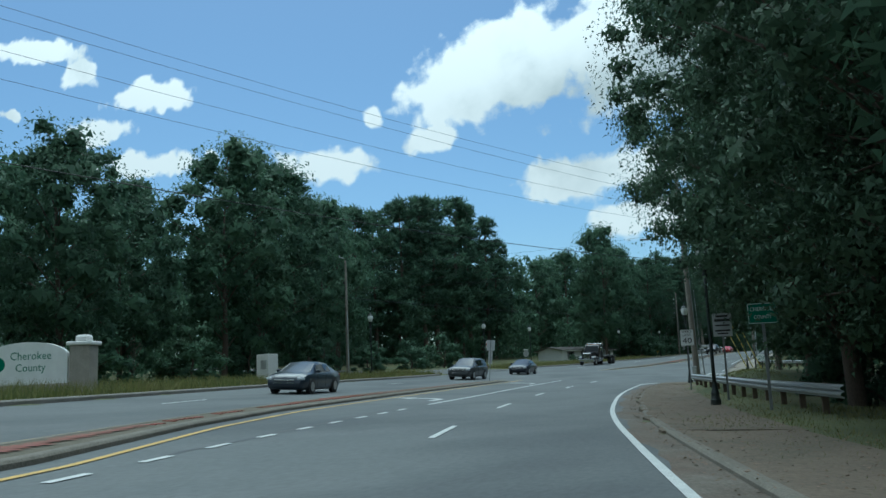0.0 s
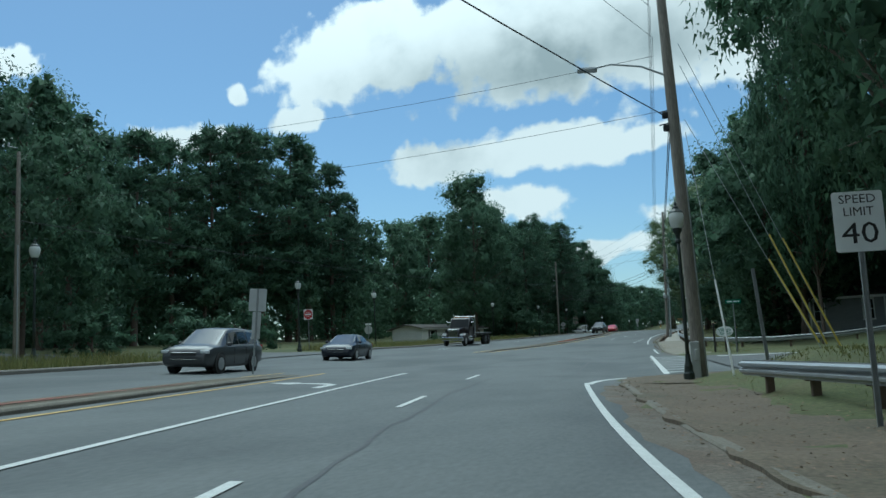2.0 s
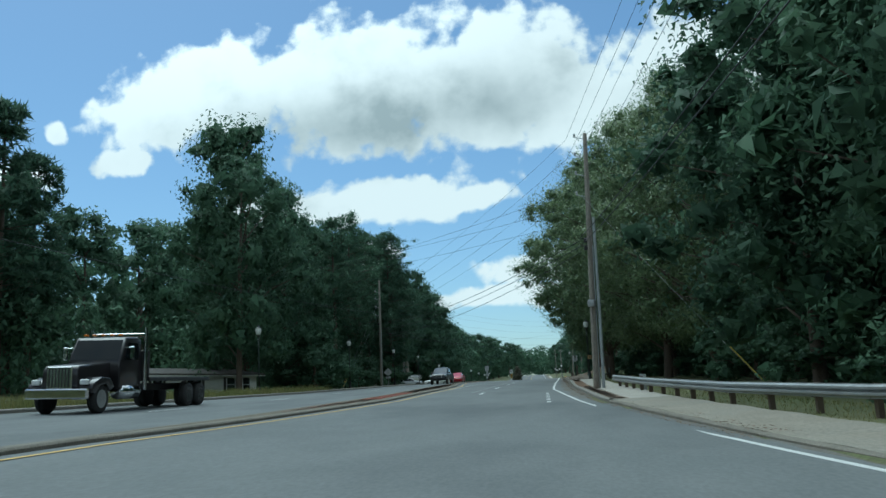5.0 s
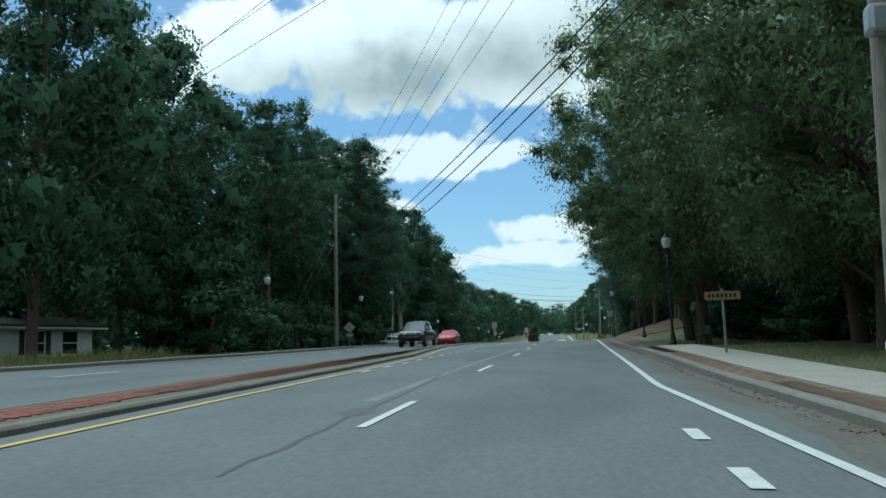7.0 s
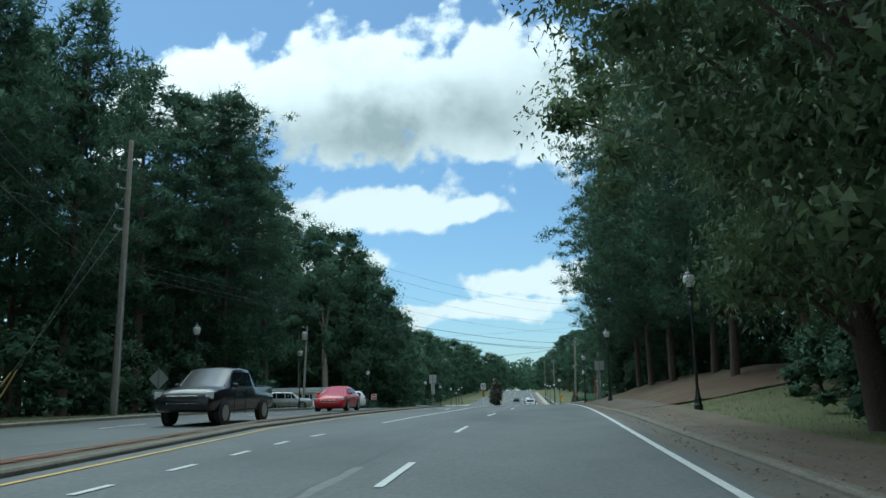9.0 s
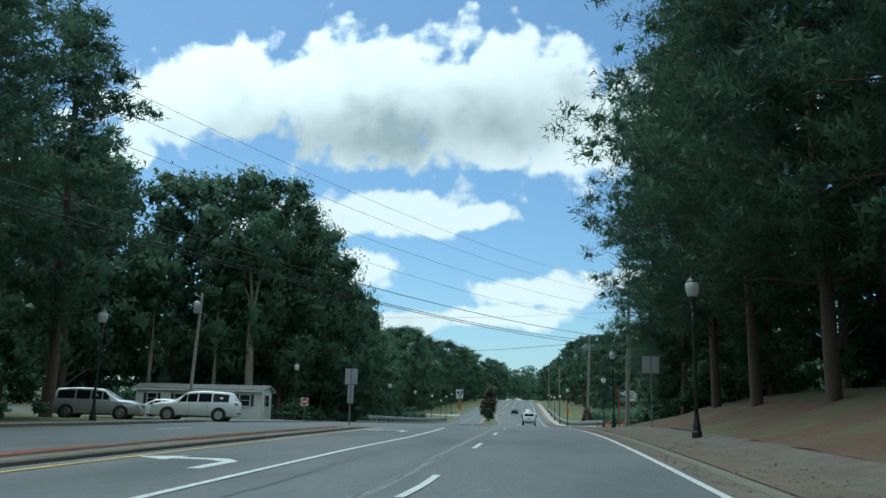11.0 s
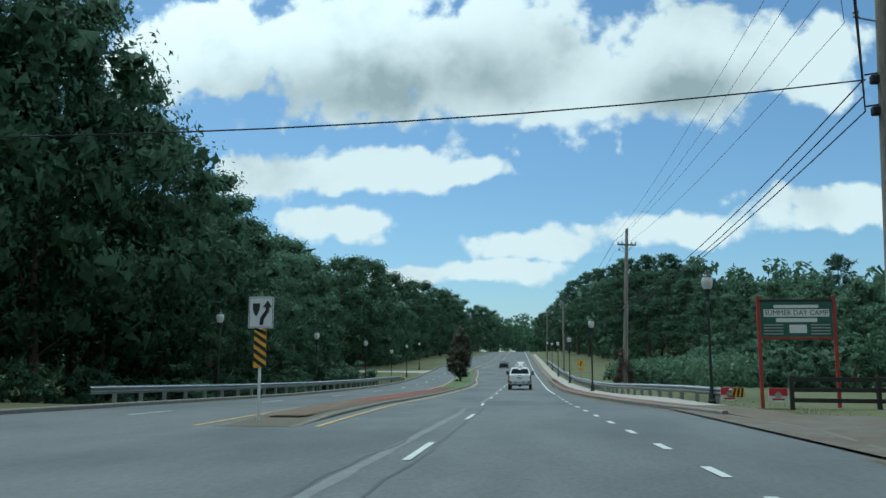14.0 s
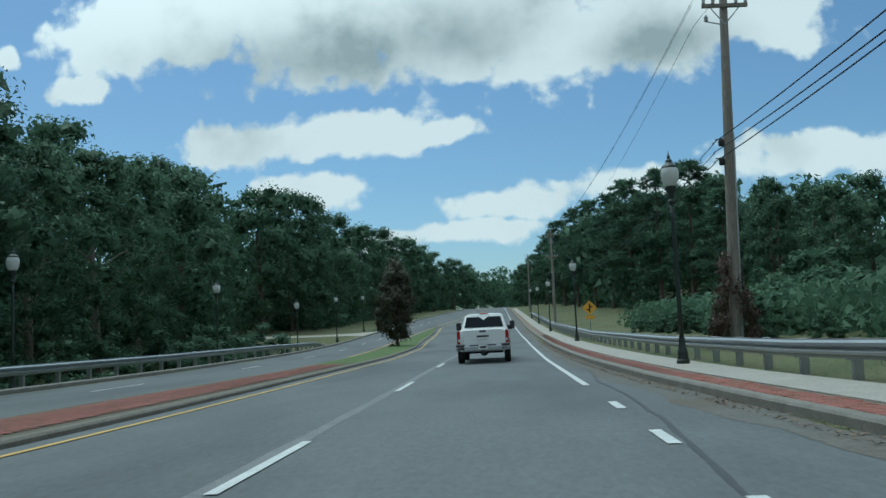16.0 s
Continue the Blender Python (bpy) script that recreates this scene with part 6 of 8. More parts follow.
def wheel(parent, x, y, r, w, rim_mat=None, face=None):
    side = 1 if x > 0 else -1
    turn = pose(x, y, r, 0, 90, 0)
    t = part("wheel", lathe(bmesh.new(), [(r * 0.62, -w / 2), (r * 0.93, -w / 2), (r, -w * 0.32), (r, w * 0.32), (r * 0.93, w / 2), (r * 0.62, w / 2)], 20, turn), TYRE, parent, "", True)
    bm = bmesh.new()
    off = side * w * 0.46
    lathe(bm, [(r * 0.63, -0.02), (r * 0.63, 0.012), (r * 0.56, 0.02), (r * 0.55, -0.01)], 20, turn @ Matrix.Translation((0, 0, off)))
    lathe(bm, [(r * 0.16, -0.02), (r * 0.15, 0.03), (r * 0.05, 0.035)], 10, turn @ Matrix.Translation((0, 0, off)))
    for k in range(6):
        box(bm, (r * 0.46, r * 0.14, 0.03), (0, 0, 0))
        bmesh.ops.transform(bm, verts=bm.verts[-8:], matrix=turn @ Matrix.Translation((0, 0, off)) @ pose(0, 0, 0, 0, 0, 60 * k) @ Matrix.Translation((r * 0.34, 0, 0)))
    part("rim", bm, rim_mat or ALLOY, t)
    b2 = bmesh.new()
    lathe(b2, [(r * 1.14, -0.012), (r * 1.14, 0.012), (0.01, 0.012)], 20, pose(side * (face + 0.004) if face else x * 0.985, y, r * 1.02, 0, 90, 0))
    part("wheel_arch", b2, BLACK_PLASTIC, parent)


def lamp_pair(parent, name, mat, x, y, z, size):
    for k in (-1, 1):
        bm = bmesh.new()
        box(bm, size, (k * x, y, z), (0, 0, 0), min(size) * 0.25)
        part(name, bm, mat, parent)


def mirrors(parent, x, y, z, mat, big=False):
    for k in (-1, 1):
        bm = bmesh.new()
        if big:
            box(bm, (0.20, 0.10, 0.34), (k * (x + 0.17), y, z + 0.05), (0, 0, 0), 0.03)
            bar(bm, (k * x * 0.95, y, z), (k * (x + 0.12), y, z), 0.03, 6)
        else:
            box(bm, (0.2, 0.1, 0.15), (k * (x + 0.09), y, z), (0, 0, 0), 0.035)
        part("mirror", bm, mat, parent)


# stations of a body from tail to nose: y, sill, belt, edge of the top, top, half width, half width of the top
BODIES = {
    "sedan": dict(r=0.335, axles=(-1.42, 1.42), cab=(2, 3, 5, 6), rows=[
        (-2.40, .44, .70, .84, .88, .74, .66), (-2.32, .30, .86, .97, 1.00, .86, .74), (-1.78, .22, .95, 1.04, 1.08, .91, .76), (-1.02, .20, .96, 1.35, 1.40, .92, .61),
        (-0.25, .20, .96, 1.40, 1.455, .92, .61), (0.42, .20, .95, 1.36, 1.41, .92, .60), (1.28, .20, .93, .97, 1.01, .92, .74), (1.80, .20, .87, .90, .94, .91, .72),
        (2.22, .24, .74, .78, .82, .86, .66), (2.38, .32, .62, .66, .69, .78, .58), (2.43, .42, .52, .54, .56, .70, .50)]),
    "suv": dict(r=0.37, axles=(-1.42, 1.42), cab=(1, 2, 5, 6), rows=[
        (-2.42, .50, .80, 1.00, 1.02, .84, .76), (-2.36, .34, 1.02, 1.10, 1.13, .92, .78), (-1.98, .28, 1.05, 1.60, 1.65, .95, .66), (-1.0, .26, 1.04, 1.66, 1.71, .96, .68),
        (-0.2, .26, 1.03, 1.66, 1.71, .96, .68), (0.40, .26, 1.02, 1.60, 1.65, .96, .66), (1.25, .26, 1.02, 1.06, 1.10, .96, .78), (1.85, .26, .98, 1.02, 1.06, .95, .76),
        (2.26, .30, .86, .92, .96, .91, .72), (2.42, .38, .72, .78, .80, .84, .66), (2.46, .48, .60, .62, .64, .76, .58)]),
    "pickup": dict(r=0.42, axles=(-1.85, 1.85), cab=(3, 4, 6, 7), rows=[
        (-2.95, .56, .90, 1.24, 1.26, .95, .90), (-2.90, .50, 1.00, 1.29, 1.32, .99, .92), (-1.10, .48, 1.10, 1.29, 1.32, 1.00, .92), (-1.04, .46, 1.24, 1.29, 1.32, 1.00, .92), (-0.80, .46, 1.25, 1.86, 1.92, 1.00, .76),
        (-0.1, .46, 1.25, 1.90, 1.96, 1.00, .76), (0.66, .46, 1.25, 1.85, 1.91, 1.00, .75), (1.50, .46, 1.24, 1.27, 1.31, 1.00, .84), (2.20, .46, 1.18, 1.22, 1.26, .99, .82),
        (2.76, .48, 1.05, 1.12, 1.16, .97, .80), (2.92, .54, .92, .98, 1.00, .93, .76), (2.97, .62, .78, .80, .82, .86, .70)]),
}


def car(kind, m, label, mat):
    """A car, an estate car or a pickup that looks along +y, with its panes, lamps and wheels."""
    sp = BODIES[kind]
    category = {"sedan": "car", "suv": "car", "pickup": "pickup truck"}[kind]
    root = empty({"sedan": "sedan", "suv": "sport_utility_vehicle", "pickup": "pickup_truck"}[kind], m, label, category, "vehicles on the road")
    rows = sp["rows"]
    half = max(r[5] for r in rows)
    k0, k1, k2, k3 = sp["cab"]

    def across(r):
        y, sill, belt, edge, top, w, wt = r
        side = [(w * 0.86, sill - 0.02), (w * 0.96, sill + 0.05), (w, sill + (belt - sill) * 0.45), (w * 0.985, belt - 0.05), (w * 0.95, belt), (wt + (w * 0.95 - wt) * 0.06, edge - 0.02), (wt * 0.90, edge + (top - edge) * 0.55), (wt * 0.5, top - 0.005), (0.0, top + 0.01)]
        pts = [(-x, y, z) for x, z in side] + [(x, y, z) for x, z in reversed(side[:-1])]
        return [Vector(p) for p in pts]
    rings = [across(r) for r in rows]
    bm = bmesh.new()
    vs = [[bm.verts.new(p) for p in ring] for ring in rings]
    n = len(vs[0])
    for a, b in zip(vs, vs[1:]):
        for i in range(n - 1):
            bm.faces.new((a[i], b[i], b[i + 1], a[i + 1]))
        bm.faces.new((a[n - 1], b[n - 1], b[0], a[0]))
    bm.faces.new(vs[0])
    bm.faces.new(vs[-1][::-1])
    bmesh.ops.recalc_face_normals(bm, faces=bm.faces)
    if kind == "pickup":
        bed = [f for f in bm.faces if f.normal.z > 0.8 and -2.9 < f.calc_center_median().y < -1.1 and f.calc_center_median().z > 1.2]
        bmesh.ops.inset_region(bm, faces=bed, thickness=0.05)
        bmesh.ops.translate(bm, verts=list({v for f in bed for v in f.verts}), vec=(0, 0, -0.48))
    body = part("body", bm, mat, root, "", True)
    edges = body.modifiers.new("edges", "BEVEL")
    edges.width, edges.segments, edges.limit_method, edges.angle_limit = 0.02, 2, "ANGLE", radians(38)

    def pane(name, corners, fa, fb, ga, gb, push=0.012):
        """A pane inside four corners (two below, two above), in fractions across and up."""
        a, b, c, d = corners

        def pt(f, g):
            return a.lerp(b, f).lerp(d.lerp(c, f), g)
        part(name, panel(bmesh.new(), [pt(fa, ga), pt(fb, ga), pt(fb, gb), pt(fa, gb)], push), CAR_GLASS, root)
    # windscreen and rear window run between the rings of the cab, the side windows between belt and roof edge
    pane("windscreen", (rings[k3][n - 6], rings[k3][5], rings[k2][5], rings[k2][n - 6]), 0.02, 0.98, 0.08, 0.95, 0.03)
    pane("rear_window", (rings[k0][5], rings[k0][n - 6], rings[k1][n - 6], rings[k1][5]), 0.06, 0.94, 0.16, 0.92, 0.03)
    for ka in range(k1, k2):
        for i, j, flip in ((4, 5, False), (n - 5, n - 6, True)):
            quad = (rings[ka + 1][i], rings[ka][i], rings[ka][j], rings[ka + 1][j])
            if flip:
                quad = (rings[ka][i], rings[ka + 1][i], rings[ka + 1][j], rings[ka][j])
            pane("side_window", quad, 0.05, 0.95, 0.08, 0.86)
    for i, j, flip in ((4, 5, False), (n - 5, n - 6, True)):
        low_front = rings[k3][i].lerp(rings[k2][i], 0.35)
        quad = [low_front, rings[k2][i], rings[k2][j], rings[k2][j].lerp(rings[k3][j], 0.12)]
        if flip:
            quad = [quad[1], quad[0], quad[3], quad[2]]
        pane("side_window", quad, 0.06, 0.96, 0.08, 0.86)
    for y in sp["axles"]:
        for k in (-1, 1):
            wheel(root, k * (half - 0.09), y, sp["r"], 0.24, None, half)
    ymax, ymin = rows[-1][0], rows[0][0]
    nose, tail = rows[-3], rows[1]
    zl = nose[2] - 0.03
    hl = 0.34 if kind != "pickup" else 0.26
    for k in (-1, 1):
        bm = bmesh.new()
        box(bm, (hl, 0.30, 0.12 if kind != "pickup" else 0.24), (k * (nose[5] - hl * 0.46), nose[0] - 0.02, zl - 0.02), (0, 0, k * -22), 0.04, 2)
        part("headlight", bm, CLEAR_LAMP, root)
        if kind != "pickup":
            bm = bmesh.new()
            box(bm, (0.30, 0.16, 0.14), (k * (tail[5] - 0.16), tail[0] + 0.02, tail[2] - 0.04), (0, 0, k * 14), 0.03, 2)
            part("tail_light", bm, RED_LAMP, root)
    bm = bmesh.new()
    gh = 0.14 if kind == "sedan" else 0.26
    gz = rows[-2][2] - 0.06
    box(bm, (half * 1.05, 0.08, gh), (0, ymax - 0.05, gz), (-8, 0, 0), 0.03, 2)
    gr = part("grille", bm, BLACK_PLASTIC, root)
    for k in (-1, 1):
        bm = bmesh.new()
        box(bm, (half * 1.08, 0.02, 0.022), (0, ymax - 0.008, gz + k * gh * 0.46), (0, 0, 0), 0.006)
        part("chrome_bar", bm, CHROME, gr)
    bm = bmesh.new()
    box(bm, (half * 1.5, 0.10, 0.12), (0, ymax - 0.06, rows[-1][1] - 0.02), (0, 0, 0), 0.03)
    part("front_bumper", bm, BLACK_PLASTIC, root)
    bm = bmesh.new()
    box(bm, (half * 1.5, 0.10, 0.14), (0, ymin + 0.05, rows[0][1] - 0.03), (0, 0, 0), 0.03)
    part("rear_bumper", bm, BLACK_PLASTIC if kind != "pickup" else CHROME, root)
    belt = rows[k2][2]
    mirrors(root, half - 0.04, rows[k2][0] + 0.42, belt + 0.07, mat if kind != "pickup" else BLACK_PLASTIC)
    ym = (rows[k1][0] + rows[k2][0]) / 2
    for k in (-1, 1):
        for y in (ym + 0.28, ym - 0.62):
            bm = bmesh.new()
            box(bm, (0.03, 0.2, 0.03), (k * (half - 0.005), y, belt - 0.13), (0, 0, 0), 0.008)
            part("door_handle", bm, mat, root)
        for y in (ym + 0.02, ym + 1.05):
            bm = bmesh.new()
            box(bm, (0.012, 0.012, belt - 0.40), (k * (half - 0.004), y, (belt + 0.28) / 2), (0, k * 1.5, 0))
            part("door_seam", bm, BLACK_PLASTIC, root)
        bm = bmesh.new()
        box(bm, (0.05, abs(sp["axles"][1] - sp["axles"][0]) - 1.0, 0.10), (k * (half - 0.05), 0, rows[4][1] + 0.03), (0, 0, 0), 0.02)
        part("sill", bm, BLACK_PLASTIC, root)
    return root


def lead_pickup(m):
    """The white heavy-duty pickup seen from behind, with its tail in detail."""
    root = car("pickup", m, "white heavy-duty pickup truck with chrome rear bumper", WHITE_PAINT)
    y = -2.955
    bm = bmesh.new()
    box(bm, (1.52, 0.05, 0.60), (0, y, 0.99), (0, 0, 0), 0.02, 2)
    gate = part("tailgate", bm, WHITE_PAINT, root)
    bm = bmesh.new()
    box(bm, (1.30, 0.02, 0.03), (0, y - 0.028, 0.79), (0, 0, 0), 0.006)
    part("crease", bm, WHITE_PAINT, gate)
    bm = bmesh.new()
    box(bm, (0.26, 0.03, 0.08), (0, y - 0.02, 1.23), (0, 0, 0), 0.012)
    part("handle", bm, BLACK_PLASTIC, gate, "black handle")
    bm = bmesh.new()
    box(bm, (0.46, 0.02, 0.07), (0, y - 0.03, 1.04), (0, 0, 0), 0.01)
    part("badge", bm, BLACK_PLASTIC, gate, "dark plain badge")
    bm = bmesh.new()
    box(bm, (0.42, 0.02, 0.018), (0, y - 0.03, 0.92))
    part("nameplate", bm, CHROME, gate)
    for k in (-1, 1):
        bm = bmesh.new()
        box(bm, (0.13, 0.12, 0.50), (k * 0.925, y + 0.05, 1.01), (0, 0, 0), 0.025, 2)
        tl = part("tail_light", bm, RED_LAMP, root)
        bm = bmesh.new()
        box(bm, (0.08, 0.02, 0.10), (k * 0.91, y - 0.015, 0.90), (0, 0, 0), 0.008)
        part("reversing_lens", bm, CLEAR_LAMP, tl)
    bm = bmesh.new()
    box(bm, (2.06, 0.26, 0.18), (0, y - 0.08, 0.60), (0, 0, 0), 0.03, 2)
    bp = part("step_bumper", bm, CHROME, root, "polished chrome step bumper")
    bm = bmesh.new()
    box(bm, (1.0, 0.10, 0.05), (0, y - 0.17, 0.70), (0, 0, 0), 0.01)
    part("step_pad", bm, BLACK_PLASTIC, bp)
    for k in (-1, 1):
        bm = bmesh.new()
        box(bm, (0.34, 0.28, 0.24), (k * 0.86, y - 0.07, 0.63), (0, 0, 0), 0.03)
        part("corner_step", bm, BLACK_PLASTIC, bp)
    bm = bmesh.new()
    box(bm, (0.34, 0.012, 0.17), (0, y - 0.228, 0.635), (0, 0, 0), 0.004)
    pl = part("number_plate", bm, SIGN_WHITE, bp)
    bm = bmesh.new()
    box(bm, (0.26, 0.004, 0.07), (0, y - 0.237, 0.63))
    part("plate_bar", bm, BLACK_PLASTIC, pl)
    bm = bmesh.new()
    box(bm, (0.14, 0.30, 0.12), (0, y - 0.1, 0.44), (0, 0, 0), 0.01)
    bar(bm, (0, y - 0.2, 0.34), (0, y - 0.2, 0.46), 0.03, 10)
    box(bm, (0.9, 0.08, 0.08), (0, y + 0.15, 0.46), (0, 0, 0), 0.01)
    part("tow_hitch", bm, BLACK_PLASTIC, root)
    bm = bmesh.new()
    bar(bm, (-0.75, -1.85, 0.42), (0.75, -1.85, 0.42), 0.06, 10)
    bmesh.ops.create_icosphere(bm, subdivisions=2, radius=0.17, matrix=Matrix.Translation((0, -1.85, 0.42)))
    part("rear_axle", bm, BLACK_PLASTIC, root, "", True)
    mirrors(root, 0.98, 1.05, 1.40, BLACK_PLASTIC, True)
    bm = bmesh.new()
    box(bm, (0.36, 0.05, 0.04), (0, -0.79, 1.93), (0, 0, 0), 0.01)
    part("brake_light", bm, RED_LAMP, root)
    bm = bmesh.new()
    box(bm, (0.012, 0.012, 0.5), (0.22, -0.905, 1.62), (13, 0, 0))
    box(bm, (0.012, 0.012, 0.5), (-0.22, -0.905, 1.62), (13, 0, 0))
    part("window_divider", bm, BLACK_PLASTIC, root)
    return root


def flatbed_truck(m):
    """A heavy truck with a long bonnet, chrome grille, roof lamps and a flat load bed."""
    root = empty("flatbed_truck", m, "black heavy truck with chrome grille and flat bed", "truck", "vehicles on the road")
    bm = bmesh.new()
    loft(bm, [(1.9, 0.75), (1.9, 1.85), (4.05, 1.70), (4.2, 1.55), (4.2, 0.85)], 0.68, 0.05, 1.0, 0.06)
    part("bonnet", bm, CHARCOAL_PAINT, root, "", True)
    for k in (-1, 1):
        bm = bmesh.new()
        loft(bm, [(2.6, 0.95), (2.9, 1.25), (3.5, 1.30), (4.1, 1.05), (4.2, 0.75), (3.95, 0.7), (3.6, 1.0), (3.2, 1.05), (2.9, 0.8)], 0.28, 0, 0, 0.03)
        bmesh.ops.translate(bm, verts=bm.verts, vec=(k * 0.93, 0, 0))
        part("wing", bm, CHARCOAL_PAINT, root, "", True)
    bm = bmesh.new()
    loft(bm, [(0.2, 0.85), (0.2, 2.75), (0.5, 2.85), (1.45, 2.80), (1.95, 1.85), (1.95, 0.85)], 1.05, 0.04, 1.8, 0.07)
    part("cab", bm, CHARCOAL_PAINT, root, "", True)
    bm = bmesh.new()
    panel(bm, [(0.95, 1.915, 1.93), (-0.95, 1.915, 1.93), (-0.92, 1.50, 2.70), (0.92, 1.50, 2.70)], 0.012)
    part("windscreen", bm, CAR_GLASS, root)
    for k in (-1, 1):
        bm = bmesh.new()
        pts = [(k * 1.05, 0.5, 1.95), (k * 1.05, 1.6, 1.95), (k * 1.035, 1.35, 2.6), (k * 1.035, 0.5, 2.6)]
        panel(bm, pts if k > 0 else pts[::-1], 0.012)
        part("side_window", bm, CAR_GLASS, root)
        bm = bmesh.new()
        bar(bm, (k * 1.15, 0.1, 0.8), (k * 1.15, 0.1, 3.25), 0.075, 12)
        part("exhaust_stack", bm, CHROME, root, "chrome exhaust stack")
        bm = bmesh.new()
        box(bm, (0.16, 0.12, 0.5), (k * 1.35, 1.6, 2.2), (0, 0, 0), 0.03)
        bar(bm, (k * 1.05, 1.6, 2.4), (k * 1.35, 1.6, 2.4), 0.02, 6)
        part("mirror", bm, CHROME, root)
    bm = bmesh.new()
    box(bm, (0.95, 0.07, 0.80), (0, 4.22, 1.28), (0, 0, 0), 0.04)
    gr = part("grille", bm, CHROME, root, "bright chrome grille")
    for k in range(7):
        bm = bmesh.new()
        box(bm, (0.035, 0.02, 0.66), (-0.36 + 0.12 * k, 4.26, 1.28))
        part("grille_slat", bm, BLACK_PLASTIC, gr)
    bm = bmesh.new()
    box(bm, (2.3, 0.2, 0.36), (0, 4.32, 0.72), (0, 0, 0), 0.05, 2)
    part("bumper", bm, CHROME, root, "wide chrome bumper")
    lamp_pair(root, "headlight", CLEAR_LAMP, 0.90, 4.15, 1.12, (0.32, 0.16, 0.2))
    for k in range(5):
        bm = bmesh.new()
        box(bm, (0.14, 0.16, 0.08), (-0.7 + 0.35 * k, 1.3, 2.90), (0, 0, 0), 0.02)
        part("roof_lamp", bm, AMBER, root)
    bm = bmesh.new()
    box(bm, (2.3, 0.12, 0.16), (0, 0.05, 2.95), (0, 0, 0), 0.03)
    part("light_bar", bm, CHROME, root)
    bm = bmesh.new()
    box(bm, (2.45, 6.2, 0.16), (0, -3.3, 1.20), (0, 0, 0), 0.02)
    box(bm, (0.9, 9.0, 0.28), (0, -1.6, 0.88), (0, 0, 0), 0.02)
    part("load_bed", bm, BLACK_PLASTIC, root)
    bm = bmesh.new()
    box(bm, (2.3, 0.12, 1.1), (0, -0.25, 1.8), (0, 0, 0), 0.02)
    part("headboard", bm, BLACK_PLASTIC, root)
    for k in (-1, 1):
        wheel(root, k * 0.98, 3.35, 0.52, 0.30)
        wheel(root, k * 0.93, -4.2, 0.52, 0.5)
        wheel(root, k * 0.93, -5.5, 0.52, 0.5)
        bm = bmesh.new()
        bar(bm, (k * 0.85, 0.4, 0.75), (k * 0.85, 1.7, 0.75), 0.3, 14)
        part("fuel_tank", bm, CHROME, root, "", True)
    return root


def road_at(s, u, turn=0.0):
    """A pose on the road that follows its slope and bank."""
    p, q, r_ = W(s, u), W(s + 1.5, u), W(s, u + 1.0)
    fwd, side = (q - p).normalized(), (r_ - p).normalized()
    up = side.cross(fwd).normalized()
    side = fwd.cross(up).normalized()
    m = Matrix((side, fwd, up)).transposed().to_4x4()
    return Matrix.Translation(p) @ m @ pose(0, 0, 0, 0, 0, turn) @ Matrix.Scale(1 / UNIT, 4)


lead_pickup(road_at(301.8, -1.0))
car("sedan", road_at(34.0, -11.9, 180), "dark steel-blue sedan driving in the far carriageway", STEEL_BLUE)
car("suv", road_at(60.5, -11.9, 178), "dark grey sport utility vehicle with chrome grille", GREY_PAINT)
car("sedan", road_at(75.0, -11.7, 182), "dark navy sedan in the outer far lane", NAVY_PAINT)
flatbed_truck(road_at(110.5, -14.4, 180))
car("pickup", road_at(173.0, -10.4, 178), "black pickup truck in the far carriageway", BLACK_PAINT)
car("sedan", road_at(191.5, -10.8, 180), "bright red coupe in the far carriageway", RED_PAINT)
car("suv", road_at(222.0, -17.6, 100), "white estate car turning out of the side street", WHITE_PAINT)
car("suv", road_at(220.0, -22.0, -75), "silver white estate car on the side street", SILVER_PAINT)
car("sedan", road_at(236.5, -26.0, 85), "white sedan driving into the side street", WHITE_PAINT)
car("suv", road_at(380.0, 0.2 - 1.4, 0), "white car far ahead on the road", WHITE_PAINT)
car("sedan", road_at(395.0, -4.4, 0), "dark car far ahead on the road", BLACK_PAINT)


# ---------------------------------------------------------------- buildings
WALL_WHITE = material("white_siding", (0.76, 0.76, 0.73), 0.75, second=(0.56, 0.56, 0.52), scale=1.2, amount=0.7, bump=0.15, bump_scale=8, stretch=(1, 1, 6))
WALL_GREY = material("grey_siding", (0.25, 0.268, 0.275), 0.8, second=(0.20, 0.215, 0.222), scale=1.5, stretch=(1, 1, 6))
ROOF_DARK = material("dark_shingles", (0.055, 0.05, 0.047), 0.9, second=(0.085, 0.078, 0.07), scale=5, fine=0.4)
ROOF_PALE = material("pale_metal_roof", (0.42, 0.43, 0.43), 0.5, 0.3, second=(0.34, 0.35, 0.35), scale=1.0)
PANE = material("window_glass", (0.02, 0.025, 0.028), 0.05, spec=0.7, coat=0.4)
BLOCK = material("stone_block", (0.36, 0.33, 0.29), 0.9, second=(0.26, 0.24, 0.21), scale=2, fine=0.3)


